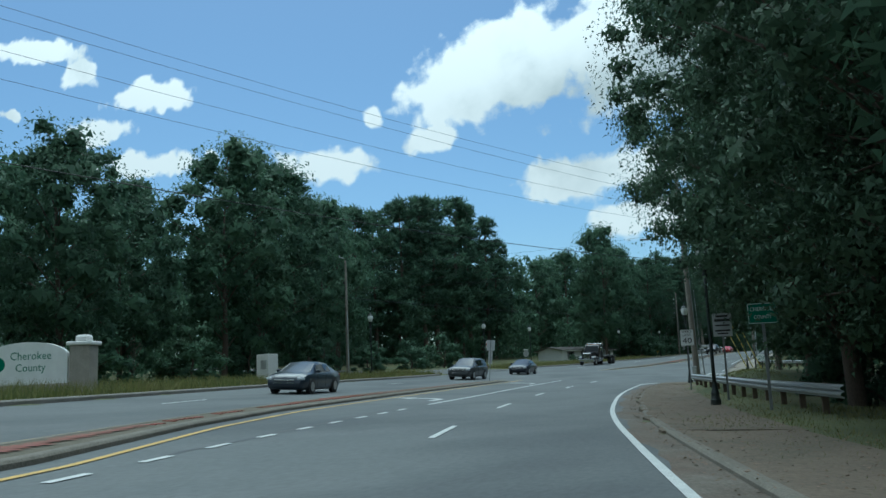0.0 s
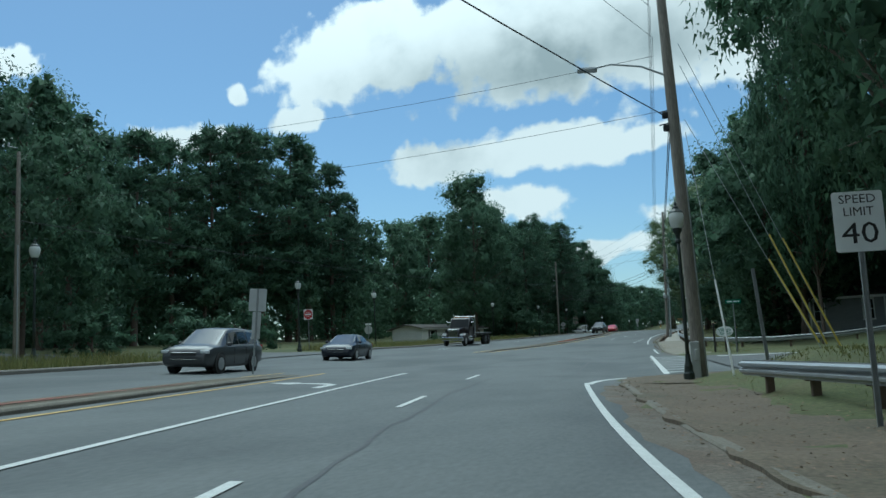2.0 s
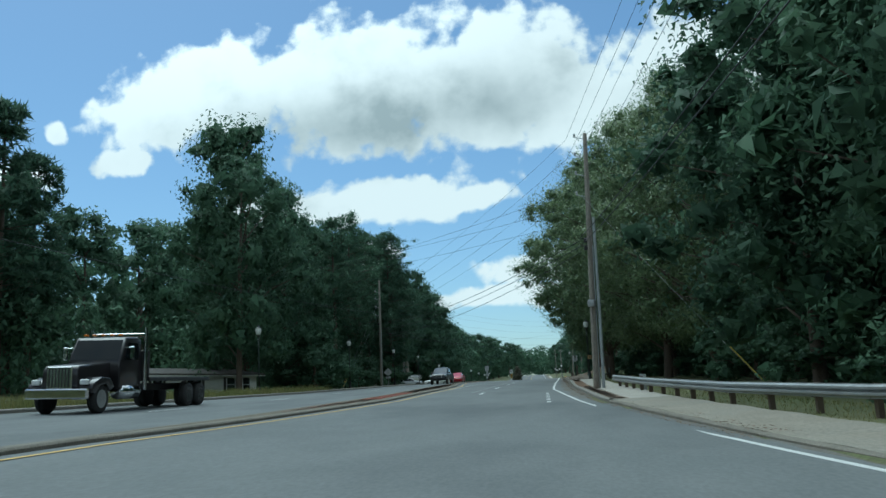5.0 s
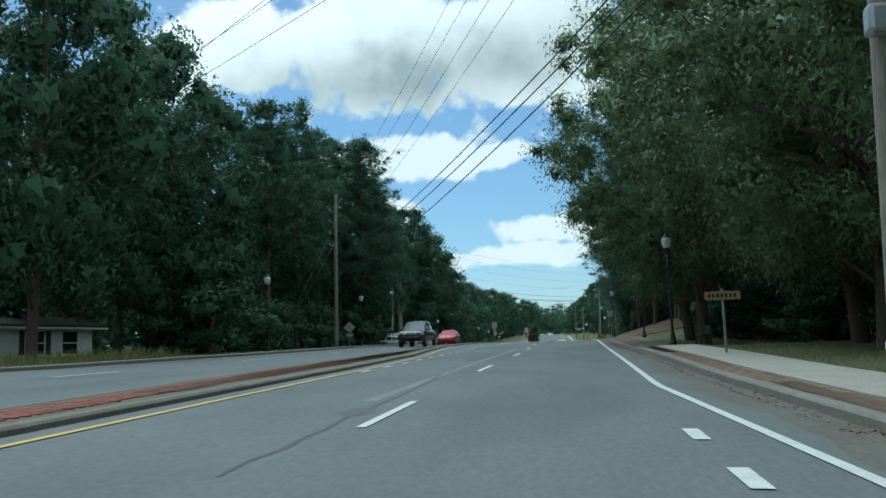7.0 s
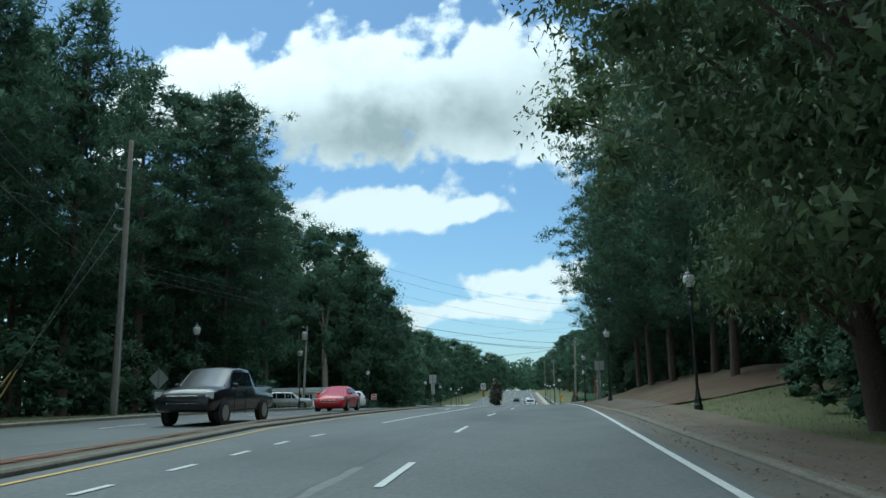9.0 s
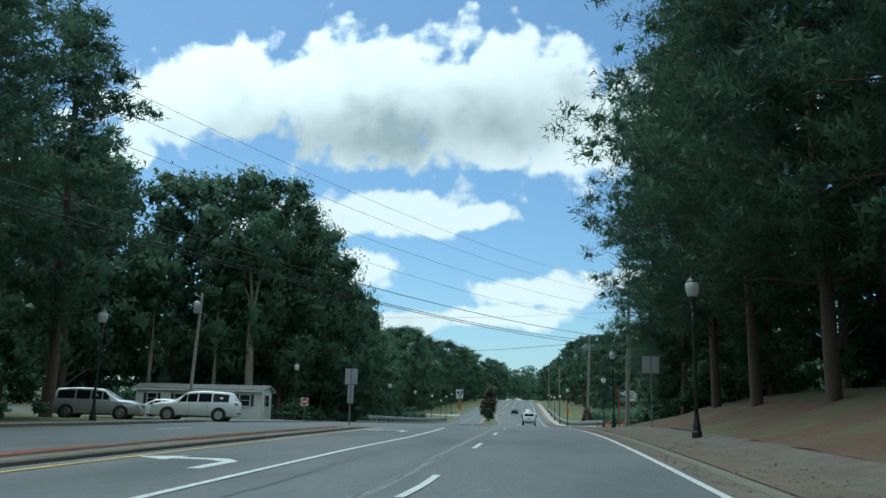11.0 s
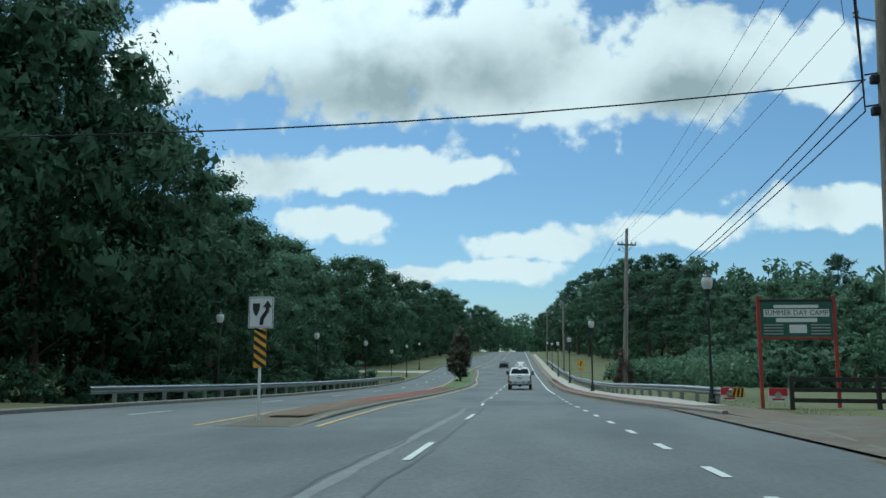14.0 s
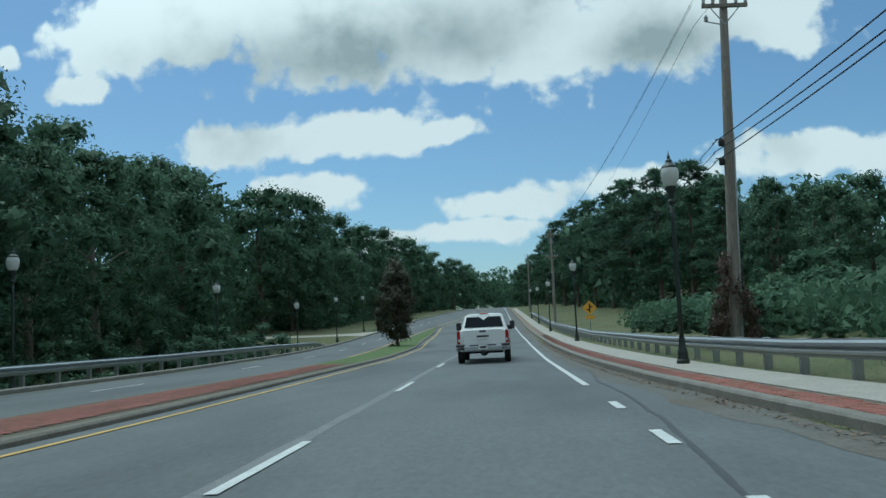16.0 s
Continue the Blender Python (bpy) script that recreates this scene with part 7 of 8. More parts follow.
def window(parent, x, y, z, w, h, face, shutters=False):
    """A sash window on a wall that looks along -y (0), +x (90) or -x (-90)."""
    m = pose(x, y, z, 0, 0, face)
    def put(name, size, at_, mat, par, bevel=0.0):
        bm = bmesh.new()
        box(bm, size, at_, (0, 0, 0), bevel)
        bmesh.ops.transform(bm, verts=bm.verts, matrix=m)
        return part(name, bm, mat, par)
    frame_ = put("window", (w + 0.14, 0.06, h + 0.14), (0, -0.01, 0), TRIM_WHITE, parent, 0.01)
    put("pane", (w - 0.04, 0.02, h / 2 - 0.05), (0, -0.045, h / 4), PANE, frame_)
    put("pane", (w - 0.04, 0.02, h / 2 - 0.05), (0, -0.045, -h / 4), PANE, frame_)
    put("sill", (w + 0.22, 0.12, 0.05), (0, -0.05, -h / 2 - 0.06), TRIM_WHITE, frame_)
    if shutters:
        for k in (-1, 1):
            put("shutter", (0.28, 0.04, h + 0.06), (k * (w / 2 + 0.24), -0.02, 0), BLACK_PLASTIC, parent)


def house(m, label, lx, ly, wall_h, roof_h, wall_mat, roof_mat, over, windows, name="house"):
    """A simple one-storey house lx by ly with a gabled roof whose ridge runs along x."""
    root = empty(name, m, label, "house", "houses")
    bm = bmesh.new()
    prof = [(-ly / 2, -0.6), (ly / 2, -0.6), (ly / 2, wall_h), (0, wall_h + roof_h), (-ly / 2, wall_h)]
    a = [bm.verts.new((-lx / 2, y, z)) for y, z in prof]
    b = [bm.verts.new((lx / 2, y, z)) for y, z in prof]
    bm.faces.new(a)
    bm.faces.new(b[::-1])
    for i in range(5):
        j = (i + 1) % 5
        bm.faces.new((a[j], a[i], b[i], b[j]))
    bmesh.ops.recalc_face_normals(bm, faces=bm.faces)
    part("wall", bm, wall_mat, root)
    slope = math.degrees(math.atan2(roof_h, ly / 2))
    ln = math.hypot(roof_h, ly / 2) + over
    for k in (-1, 1):
        bm = bmesh.new()
        box(bm, (lx + 2 * over, ln, 0.12), (0, 0, 0), (0, 0, 0), 0.01)
        c = math.cos(radians(slope))
        mid_y, mid_z = k * (ln / 2) * c, wall_h + roof_h - (ln / 2) * math.sin(radians(slope)) + 0.08
        bmesh.ops.transform(bm, verts=bm.verts, matrix=pose(0, mid_y, mid_z, -k * slope, 0, 0))
        rf = part("roof", bm, roof_mat, root)
        bm = bmesh.new()
        box(bm, (lx + 2 * over, 0.04, 0.18), (0, k * (ly / 2 + over * 0.9), wall_h - 0.1))
        part("fascia", bm, TRIM_WHITE, rf)
    for x, y, z, w, h, face, sh in windows:
        window(root, x, y, z, w, h, face, sh)
    return root


# long white house behind the far carriageway: gable towards the south, long front to the road
hp = Vector((-31.1, 46.0, 0))
hs, hu = station([hp.x], [hp.y])
hz = float(base_z(hs[0]) + rise(hs[0], hu[0]))
house(pose(hp.x, hp.y, hz - 0.6, 0, 0, 68), "long low white house with a dark shingled roof", 14.0, 5.8, 2.35, 0.55, WALL_WHITE, ROOF_DARK, 0.6,
      [(-4.8, -2.9, 1.45, 1.0, 1.2, 0, True), (-0.8, -2.9, 1.45, 1.6, 1.2, 0, True), (3.6, -2.9, 1.45, 1.0, 1.2, 0, True), (5.6, -2.9, 1.45, 0.9, 1.2, 0, False)])
# mobile home by the side street
tp = W(261.5, -33.0)
house(pose(tp.x, tp.y, tp.z + 0.1, 0, 0, heading(260) + 4), "white mobile home with dark shutters and a flat roof edge", 12.5, 4.0, 2.5, 0.4, WALL_WHITE, ROOF_PALE, 0.35,
      [(-4.6, -2.0, 1.5, 0.9, 1.0, 0, True), (-1.6, -2.0, 1.5, 1.5, 1.0, 0, True), (1.8, -2.0, 1.5, 0.9, 1.0, 0, True), (4.6, -2.0, 1.5, 1.0, 1.1, 0, True), (6.25, 0.0, 1.5, 0.9, 1.1, 90, True)], "mobile_home")
# small grey house on the bank by the first side street
gp = W(105.2, 18.1)
grey_house = house(pose(gp.x, gp.y, W(103, 15.5).z + 0.2, 0, 0, heading(95) - 4), "small dark grey house with white window frames and corner boards", 5.2, 4.4, 2.75, 0.8, WALL_GREY, ROOF_DARK, 0.28,
                   [(-1.95, -2.2, 1.72, 0.7, 1.5, 0, False), (1.45, -2.2, 1.72, 0.7, 1.5, 0, False), (-1.2, -2.2, -0.32, 0.6, 0.3, 0, False)])
for kx in (-2.6, 2.6):
    bm = bmesh.new()
    box(bm, (0.12, 0.12, 2.75), (kx, -2.2, 1.37), (0, 0, 0), 0.01)
    part("corner_board", bm, TRIM_WHITE, grey_house)
# houses seen between trunks on the west side, far on
wp = W(335, -44)
house(pose(wp.x, wp.y, wp.z, 0, 0, heading(335) + 15), "pale house half hidden among dark trees", 10, 6, 2.6, 1.6, WALL_WHITE, ROOF_DARK, 0.4,
      [(-2.5, -3.0, 1.5, 1.0, 1.2, 0, False), (2.0, -3.0, 1.5, 1.0, 1.2, 0, False)])


# ---------------------------------------------------------------- county welcome monument
def monument():
    root = empty("welcome_monument", at(27.5, -20.0, 0.0, 12), "arched white welcome sign between pale stone piers", "monument sign", "welcome signs")
    bm = bmesh.new()
    box(bm, (4.6, 0.7, 0.5), (0, 0, 0.1), (0, 0, 0), 0.03)
    part("plinth", bm, BLOCK, root)
    pts = [(-1.5, 0.35), (1.5, 0.35), (1.5, 1.35)] + [(1.5 * math.cos(a), 1.35 + 0.55 * math.sin(a)) for a in [math.pi * k / 14 for k in range(1, 14)]] + [(-1.5, 1.35)]
    face = shape("panel", pts, SIGN_WHITE, root, 0.0, 0.25)
    text_part(face, "Cherokee", 0.42, SIGN_GREEN, 0.15, 1.38, -0.13, width=1.5)
    text_part(face, "County", 0.40, SIGN_GREEN, 0.15, 0.95, -0.13, width=1.1)
    shape("seal", circle(-1.05, 1.1, 0.27), SIGN_GREEN, face, -0.13)
    for k in (-1, 1):
        bm = bmesh.new()
        box(bm, (0.75, 0.75, 1.7), (k * 2.05, 0, 0.85), (0, 0, 0), 0.02)
        pier = part("pier", bm, BLOCK, root)
        bm = bmesh.new()
        box(bm, (0.95, 0.95, 0.14), (k * 2.05, 0, 1.77), (0, 0, 0), 0.03)
        box(bm, (0.5, 0.5, 0.28), (k * 2.05, 0, 1.95), (0, 0, 0), 0.08)
        part("cap", bm, TRIM_WHITE, pier)


monument()


def cabinet(s, u, size, label, turn=0.0, mat=None):
    root = empty("utility_cabinet", at(s, u, 0, turn), label, "utility cabinet", "utility cabinets")
    bm = bmesh.new()
    box(bm, size, (0, 0, size[2] / 2 - 0.05), (0, 0, 0), 0.03, 2)
    part("body", bm, mat or TRIM_WHITE, root)
    bm = bmesh.new()
    box(bm, (size[0] * 0.5, 0.06, size[2] * 0.3), (size[0] * 0.15, -size[1] / 2 - 0.02, size[2] * 0.62), (0, 0, 0), 0.015)
    part("door", bm, SIGN_BACK, root)


cabinet(46.0, -20.0, (1.0, 0.8, 1.75), "tall white utility cabinet in the long grass", -20)
cabinet(57.8, 4.75 - 0.55, (0.26, 0.2, 1.15), "narrow grey-green pedestal beside the pole", 0, SIGN_BACK)
cabinet(124.6, 3.75, (0.2, 0.2, 0.85), "short white utility marker post by the pole", 0)
cabinet(121.5, 5.6, (0.3, 0.2, 0.8), "small grey utility pedestal near the rail", 0, SIGN_BACK)


def marker_post(s, u):
    root = empty("marker_post", at(s, u), "slim white marker post with an orange top", "marker post", "marker posts")
    bm = bmesh.new()
    cyl(bm, 0.04, 0.04, -0.1, 1.0, seg=10)
    part("post", bm, TRIM_WHITE, root)
    bm = bmesh.new()
    cyl(bm, 0.043, 0.043, 0.82, 1.12, seg=10)
    part("sleeve", bm, material("orange_sleeve", (0.7, 0.13, 0.03), 0.5), root)


marker_post(329, -23.4)


# ---------------------------------------------------------------- camp billboard, small red signs and fence
BOARD_GREEN = material("faded_green_board", (0.03, 0.10, 0.075), 0.6, second=(0.045, 0.12, 0.09), scale=1.5)


def billboard():
    root = empty("billboard", at(262.4, 9.15, 0.0, 0) @ Matrix.Diagonal((0.69, 0.69, 0.69, 1)), "green camp billboard in a red timber frame", "billboard", "billboards")
    for x in (-1.85, 1.85):
        bm = bmesh.new()
        box(bm, (0.16, 0.16, 6.4), (x, 0, 2.5), (0, 0, 0), 0.015)
        part("post", bm, RED_PAINT_WOOD, root)
    for z, hh in ((5.45, 0.14), (3.55, 0.12)):
        bm = bmesh.new()
        box(bm, (3.54, 0.12, hh), (0, 0, z), (0, 0, 0), 0.01)
        part("rail", bm, FENCE_WOOD if z > 5 else RED_PAINT_WOOD, root)
    face = plate("panel", 3.5, 1.75, 4.5, BOARD_GREEN, root, -0.03, 0.05, 0, 0.02)
    plate("title_band", 3.2, 0.38, 4.82, SIGN_WHITE, face, -0.062, 0.006, 0, 0.02)
    text_part(face, "SUMMER DAY CAMP", 0.36, SIGN_BLACK, 0, 4.82, -0.07, width=3.1)
    plate("script_bar", 2.2, 0.16, 5.15, SIGN_WHITE, face, -0.062, 0.006, 0, 0.05)
    plate("bar", 2.0, 0.2, 4.46, SIGN_WHITE, face, -0.062, 0.006, 0, 0.03)
    plate("picture", 0.85, 0.42, 4.02, SIGN_WHITE, face, -0.062, 0.006, 0.05, 0.02)
    for k in range(4):
        for x in (-1.15, 1.15):
            plate("bar", 0.95, 0.055, 4.22 - 0.15 * k, SIGN_BACK, face, -0.062, 0.006, x, 0.01)


def yard_sign(s, u, turn=0.0):
    root = empty("yard_sign", at(s, u, 0, turn), "small red and white yard sign on wire legs", "yard sign", "yard signs")
    for x in (-0.2, 0.2):
        bm = bmesh.new()
        bar(bm, (x, 0, -0.1), (x, 0, 0.45), 0.006, 5)
        part("wire_leg", bm, GALV, root)
    face = plate("panel", 0.62, 0.46, 0.52, SIGN_WHITE, root, 0, 0.01, 0, 0.01)
    plate("red_half", 0.60, 0.26, 0.61, SIGN_RED, face, -0.007, 0.004, 0, 0.01)
    shape("emblem", circle(0, 0.50, 0.11), SIGN_BACK, face, -0.010)
    plate("bar", 0.4, 0.05, 0.36, SIGN_RED, face, -0.007, 0.004, 0, 0.01)


def fence(s0, u0, s1, u1, label, n, rails=3, h=1.15):
    a, b = W(s0, u0), W(s1, u1)
    root = empty("timber_fence", Matrix.Translation(a), label, "fence", "fences")
    for i in range(n + 1):
        p = W(s0 + (s1 - s0) * i / n, u0 + (u1 - u0) * i / n) - a
        bm = bmesh.new()
        box(bm, (0.13, 0.13, h + 0.4), (p.x, p.y, p.z + h / 2 - 0.2), (0, 0, heading(s0)), 0.012)
        part("post", bm, FENCE_WOOD, root)
        if i < n:
            q = W(s0 + (s1 - s0) * (i + 1) / n, u0 + (u1 - u0) * (i + 1) / n) - a
            d = q - p
            for k in range(rails):
                bm = bmesh.new()
                box(bm, (0.04, d.length, 0.14), (0, 0, 0), (0, 0, 0), 0.006)
                mid = (p + q) / 2 + Vector((0, 0, h * (0.30 + 0.30 * k)))
                bmesh.ops.transform(bm, verts=bm.verts, matrix=Matrix.Translation(mid) @ d.to_track_quat("Y", "Z").to_matrix().to_4x4())
                part("board", bm, FENCE_WOOD, root)


billboard()


def thin_post(s, u, h):
    """A thin leaning steel post left standing without its sign."""
    p = W(s, u)
    root = empty("thin_post", pose(p.x, p.y, p.z, 0, -4, heading(s)), "thin leaning grey steel post without a sign", "post", "roadside posts")
    bm = bmesh.new()
    box(bm, (0.07, 0.012, h + 0.3), (0, 0.02, h / 2 - 0.15))
    for k in (-1, 1):
        box(bm, (0.012, 0.04, h + 0.3), (k * 0.03, 0, h / 2 - 0.15))
    part("channel", bm, POST_METAL, root)


thin_post(51.6, 4.9, 2.6)
yard_sign(263.0, 6.9, 4)
yard_sign(262.0, 8.3, -4)
fence(261.5, 8.6, 256.0, 26, "dark stained timber board fence by the billboard", 7)
# striped end of the guard rail
root = empty("rail_marker", at(262.2, 7.0), "striped yellow and black rail end marker", "marker", "markers")
mkp = plate("panel", 0.42, 0.32, 0.58, SIGN_YELLOW, root, -0.08)
for k in range(3):
    shape("stripe", [(-0.20 + 0.14 * k, 0.43), (-0.13 + 0.14 * k, 0.43), (-0.05 + 0.12 * k, 0.73), (-0.12 + 0.12 * k, 0.73)], SIGN_BLACK, mkp, -0.086)


def bench(s, u):
    root = empty("bench", at(s, u, 0.0, 0), "dark metal bench facing the road under trees", "bench", "benches")
    for x in (-0.75, 0.75):
        bm = bmesh.new()
        box(bm, (0.06, 0.06, 0.95), (0.0, x, 0.42), (0, 0, 0), 0.01)
        box(bm, (0.5, 0.06, 0.06), (-0.2, x, 0.42), (0, 0, 0), 0.01)
        box(bm, (0.06, 0.06, 0.5), (-0.42, x, 0.2), (0, 0, 0), 0.01)
        part("leg", bm, DARK_METAL, root)
    for k in range(4):
        bm = bmesh.new()
        box(bm, (0.09, 1.7, 0.03), (-0.08 - 0.11 * k, 0, 0.46), (0, 0, 0), 0.006)
        part("seat_slat", bm, DARK_METAL, root)
    for k in range(3):
        bm = bmesh.new()
        box(bm, (0.03, 1.7, 0.09), (0.0, 0, 0.58 + 0.13 * k), (0, 0, 0), 0.006)
        part("back_slat", bm, DARK_METAL, root)


bench(153.8, 6.3)

# ---------------------------------------------------------------- the slim dark tree on the median and vines on a pole
mt = broadleaf(77, 5.6, 1.4, 0.7, 15000, 0.115, leaf=RED_LEAF, clumps=90, puff=(0.30, 0.16))
mt.matrix_basis = at(330.5, -8.3, 0.1)
tagged(mt, "narrow dark reddish tree on the grassy median", "tree", "roadside trees")


def climbing_vine(seed, h, foot):
    """A skirt of withered vine that narrows up the pole."""
    rng = np.random.default_rng(seed)
    root = new("climbing_vine")
    bm = bmesh.new()
    cs, rs = [], []
    for k in range(46):
        z = h * rng.random() ** 1.3
        r = foot * (1 - z / h) ** 1.2 + 0.16
        a = rng.uniform(0, 2 * math.pi)
        cs.append((math.cos(a) * r * 0.8, math.sin(a) * r * 0.8, z))
        rs.append(0.20 + 0.12 * rng.random())
        if k % 5 == 0:
            limb(bm, [(math.cos(a) * foot, math.sin(a) * foot, -0.1), (math.cos(a + 0.5) * foot * 0.6, math.sin(a + 0.5) * foot * 0.6, h * 0.4), (math.cos(a + 1) * 0.17, math.sin(a + 1) * 0.17, h)], 0.022, 0.008, 5)
    part("stem", bm, BARK, root)
    co, nm = leaf_cards(rng, np.array(cs), np.array(rs), 4200, 0.10, 0.6, 1.0, droop=0.8)
    leaves = new("leaves", quads_mesh("leaves", co, DRY_VINE, 3, nm))
    leaves.parent = root
    return root


DRY_VINE = material("withered_vine_leaves", (0.105, 0.062, 0.045), 0.8, second=(0.07, 0.055, 0.038), scale=1.5, amount=0.7, per_island=0.3, translucent=0.2)
vn = climbing_vine(78, 2.9, 0.75)
vn.matrix_basis = at(296.0, 6.8, 0.0)
tagged(vn, "withered brown vine climbing the utility pole", "vine", "vines")


# ---------------------------------------------------------------- grass and litter
def blades(name, spans, per_m2, h0, h1, mat, label, seed, width=0.02):
    rng = np.random.default_rng(seed)
    out = []
    for s0, s1, f0, f1 in spans:
        n = int((s1 - s0) * 1.6 * per_m2)
        ss = rng.uniform(s0, s1, n)
        k = rng.random(n)
        uu = np.array([f0(s) for s in ss]) * (1 - k) + np.array([f1(s) for s in ss]) * k
        x, y = np.interp(ss, DENSE, CX), np.interp(ss, DENSE, CY)
        tx, ty = np.interp(ss, DENSE, TX), np.interp(ss, DENSE, TY)
        z = base_z(ss) + rise(ss, uu) - 0.03
        p = np.stack([x + uu * ty, y - uu * tx, z], 1)
        h = rng.uniform(h0, h1, n)
        a = rng.uniform(0, 2 * np.pi, n)
        side = np.stack([np.cos(a), np.sin(a), 0 * a], 1) * (width * rng.uniform(0.6, 1.4, n))[:, None]
        tip = p + np.stack([rng.normal(0, 0.35, n) * h, rng.normal(0, 0.35, n) * h, h], 1)
        out.append(np.stack([p - side, p + side, tip], 1))
    ob = new(name, quads_mesh(name, np.concatenate(out), mat, 3))
    return tagged(ob, label, "grass", kind="stuff")


left_out = lambda d: (lambda s: float(U_LEFT(s)) + d)
right_out = lambda d: (lambda s: float(U_RIGHT(s)) + d)
blades("tall_grass", [(20, 70, left_out(-0.4), left_out(-4.5)), (89, 150, left_out(-0.4), left_out(-4.5))], 130, 0.25, 0.7, GRASS, "tall yellowing grass along the far verge", 21, 0.022)
blades("grass", [(150, 219, left_out(-0.3), left_out(-3.5)), (0, 58, right_out(2.5), right_out(6.5)), (2, 22, right_out(0.7), right_out(3.0)), (262, 326, right_out(2.6), right_out(5.0)), (84, 125, right_out(2.4), right_out(5.5)), (128, 185, right_out(2.4), right_out(7.0)),
                 (256, 262, right_out(1.0), right_out(5.0)), (302, 386, lambda s: float(U_MED(s)) + 0.3, lambda s: float(U_YELLOW(s)) - 0.7)], 110, 0.05, 0.16, GRASS, "short uneven grass beside the road", 22, 0.012)
blades("pine_litter", [(184, 242, right_out(0.2), right_out(9.0)), (150, 184, right_out(0.2), right_out(2.6))], 330, 0.015, 0.06, STRAW, "fallen pine needles on the bank", 23, 0.02)


def fallen_leaves(spans, per_m, seed):
    """Curled brown leaves lying in the gutter and on the verge."""
    rng = np.random.default_rng(seed)
    out = []
    for s0, s1, f0, f1 in spans:
        n = int((s1 - s0) * per_m)
        ss, k = rng.uniform(s0, s1, n), rng.random(n) ** 1.3
        uu = np.array([f0(s) for s in ss]) * (1 - k) + np.array([f1(s) for s in ss]) * k
        x, y = np.interp(ss, DENSE, CX), np.interp(ss, DENSE, CY)
        tx, ty = np.interp(ss, DENSE, TX), np.interp(ss, DENSE, TY)
        over = np.where(uu > np.array([float(U_RIGHT(s)) for s in ss]), 0.09, 0.012)
        p = np.stack([x + uu * ty, y - uu * tx, base_z(ss) + rise(ss, uu) + over], 1)
        a = rng.uniform(0, 2 * np.pi, n)
        r = rng.uniform(0.014, 0.036, n)
        corner = [p + np.stack([np.cos(a + d) * r * w, np.sin(a + d) * r * w, rng.uniform(0, 0.02, n)], 1) for d, w in ((0, 1.3), (1.7, 0.6), (3.1, 1.2), (4.6, 0.6))]
        out.append(np.stack(corner, 1))
    ob = new("fallen_leaves", quads_mesh("fallen_leaves", np.concatenate(out), DEAD_LEAF, 4))
    return tagged(ob, "dry brown leaves lying along the kerb", "leaves", kind="stuff")


DEAD_LEAF = material("dead_leaves", (0.14, 0.095, 0.062), 0.9, second=(0.20, 0.155, 0.105), scale=1.5, amount=0.7, per_island=0.35)
fallen_leaves([(150, 244, right_out(-0.5), right_out(1.6)), (96, 150, right_out(-0.35), right_out(0.7)), (8, 56, right_out(-0.3), right_out(2.8)), (262, 330, right_out(-0.35), right_out(0.15))], 60, 24)


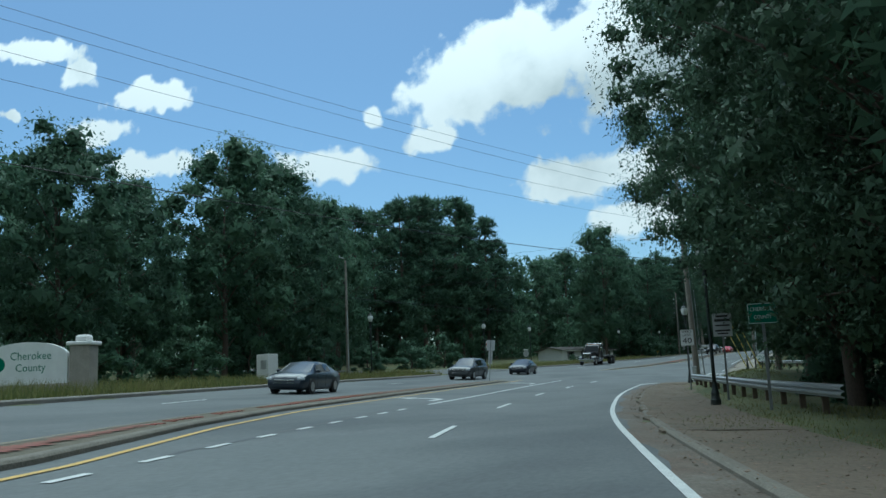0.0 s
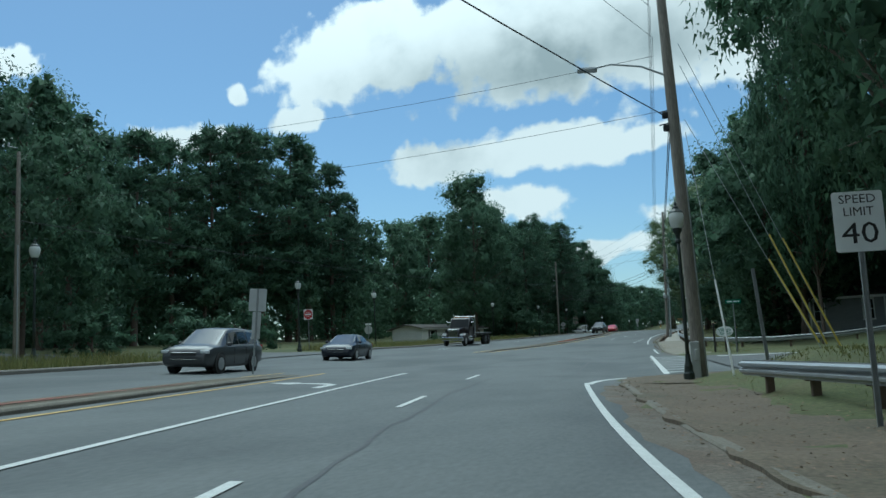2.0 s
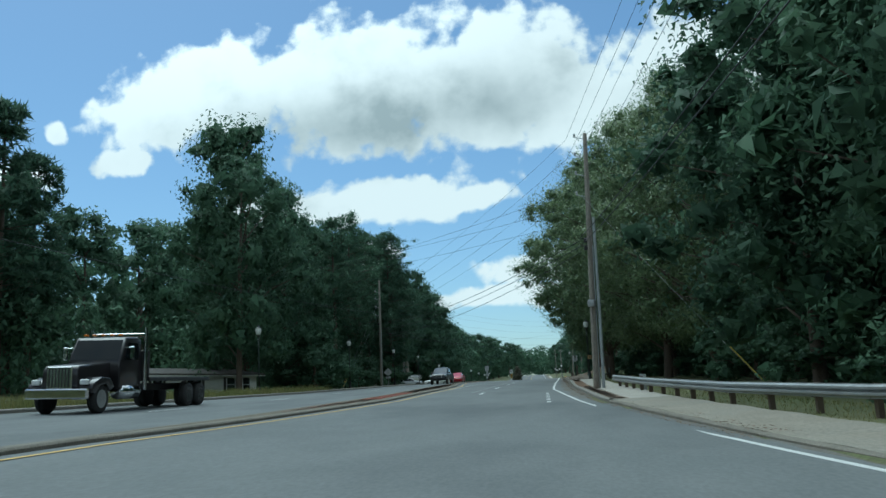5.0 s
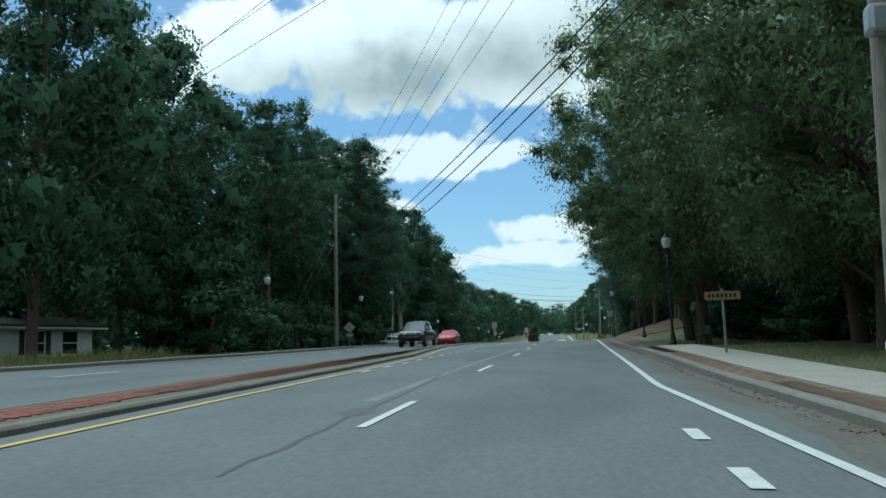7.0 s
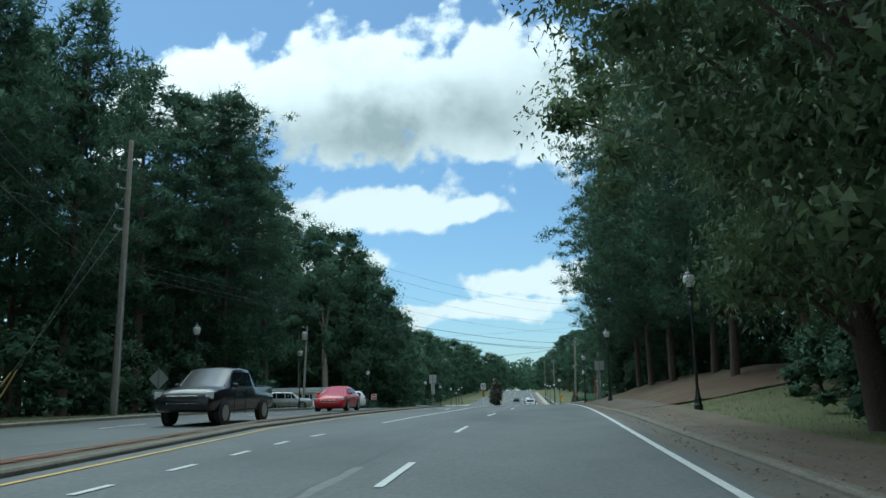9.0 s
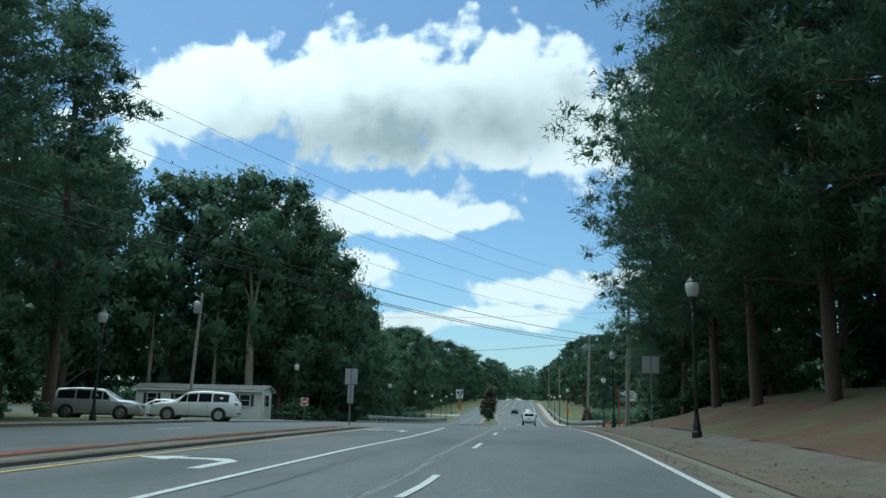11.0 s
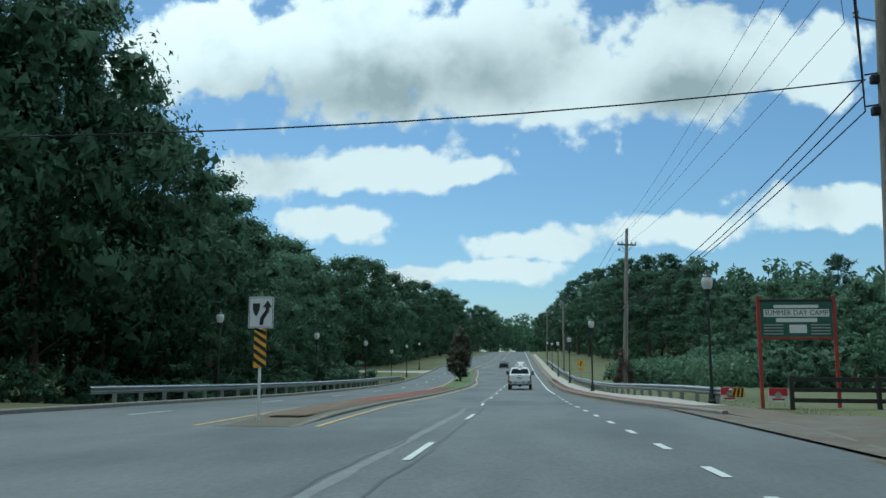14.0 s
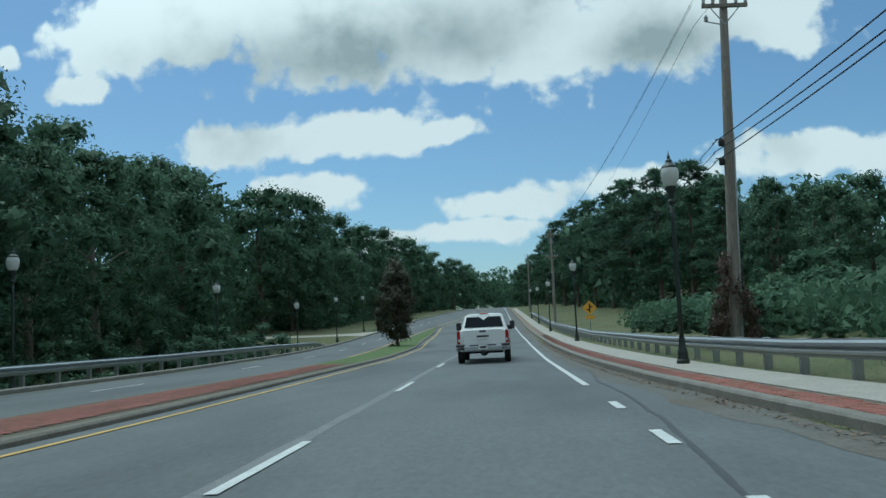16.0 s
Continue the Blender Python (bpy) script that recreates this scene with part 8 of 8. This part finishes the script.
# ---------------------------------------------------------------- brick pavers of the medians and the footpath's strip
def pavers(owner, s0, s1, lo, hi, lift, first, last, single=None, joined=None):
    """Bricks in running bond; those between stations first and last are single pieces, the rest one joined part."""
    bl, bw, gap, th = 0.21, 0.105, 0.008, 0.05
    piece = None
    solo = 0
    verts = []
    s = s0
    k = 0
    while s < s1:
        a, b = float(lo(s)), float(hi(s))
        u = math.ceil(a / bl) * bl + (0.0 if k % 2 else bl / 2) + 0.02
        if u - bl >= a + bl * 0.3:
            u -= bl / 2 if u - bl / 2 - bl / 2 >= a else 0
        while u + bl / 2 <= b:
            z = lift - 0.004 + 0.008 * ((k * 7 + int(u * 37)) % 5) / 5
            if first <= s < last and solo < 290:
                if piece is None:
                    bm = bmesh.new()
                    box(bm, (bl - gap, bw - gap, th), (0, 0, 0), (0, 0, 0), 0.008)
                    ob = part("brick", bm, single or BRICK_PIECE, owner)
                    piece = ob.data
                else:
                    ob = new("brick", piece)
                    ob.parent = owner
                ob.matrix_basis = at(s, u, z - th / 2 + 0.014)
                solo += 1
            else:
                p = W(s, u, z + 0.014)
                t = Vector((np.interp(s, DENSE, TX), np.interp(s, DENSE, TY), 0))
                r_ = Vector((t.y, -t.x, 0))
                e = float(rise(s, u + 0.1) - rise(s, u - 0.1)) / 0.2
                hx, hy = r_ * (bl - gap) / 2 + Vector((0, 0, e * bl / 2)), t * (bw - gap) / 2
                top = [p - hx - hy, p + hx - hy, p + hx + hy, p - hx + hy]
                verts.append([tuple(v) for v in top])
            u += bl
        s += bw
        k += 1
    if verts:
        me = quads_mesh("brick_paving", np.array(verts), joined or BRICK, 4)
        ob = new("brick_paving", me)
        ob.parent = owner
        tagged(ob, kind="stuff")


for ob in [o for o in scene.objects if o.name.split(".")[0] == "median" and "brick" in o["label"]]:
    i = [o for o in scene.objects if o.name.split(".")[0] == "median" and "brick" in o["label"]].index(ob)
    a, b, _ = MEDIANS[i]
    lo, hi = shift(U_MED, 0.35), shift(U_YELLOW, -0.80)
    if i == 0:
        pavers(ob, 6, b - 4, lo, hi, 0.10, 14, 30)
    elif i == 1:
        pavers(ob, a + 4, b - 4, lo, hi, 0.10, 116, 130)
    else:
        pavers(ob, a + 3, a + 16, lo, hi, 0.10, 0, 0, None, BRICK_DIRTY)
        pavers(ob, a + 16, b, lo, hi, 0.10, 268, 278)
for ob in [o for o in scene.objects if o.name.split(".")[0] == "brick_strip"]:
    if "narrow" in ob["label"]:
        pavers(ob, 112.2, 149.8, shift(U_RIGHT, 0.18), shift(U_RIGHT, 0.77), 0.125, 128, 148, BRICK_DIRTY, BRICK_DIRTY)
    else:
        pavers(ob, 262, 340, shift(U_RIGHT, 0.18), shift(U_RIGHT, 0.82), 0.125, 276, 286)

# ---------------------------------------------------------------- from units of the plan to metres
for ob in scene.objects:
    if ob.parent is None and ob.type in ("MESH", "EMPTY"):
        ob.matrix_basis = Matrix.Scale(UNIT, 4) @ ob.matrix_basis
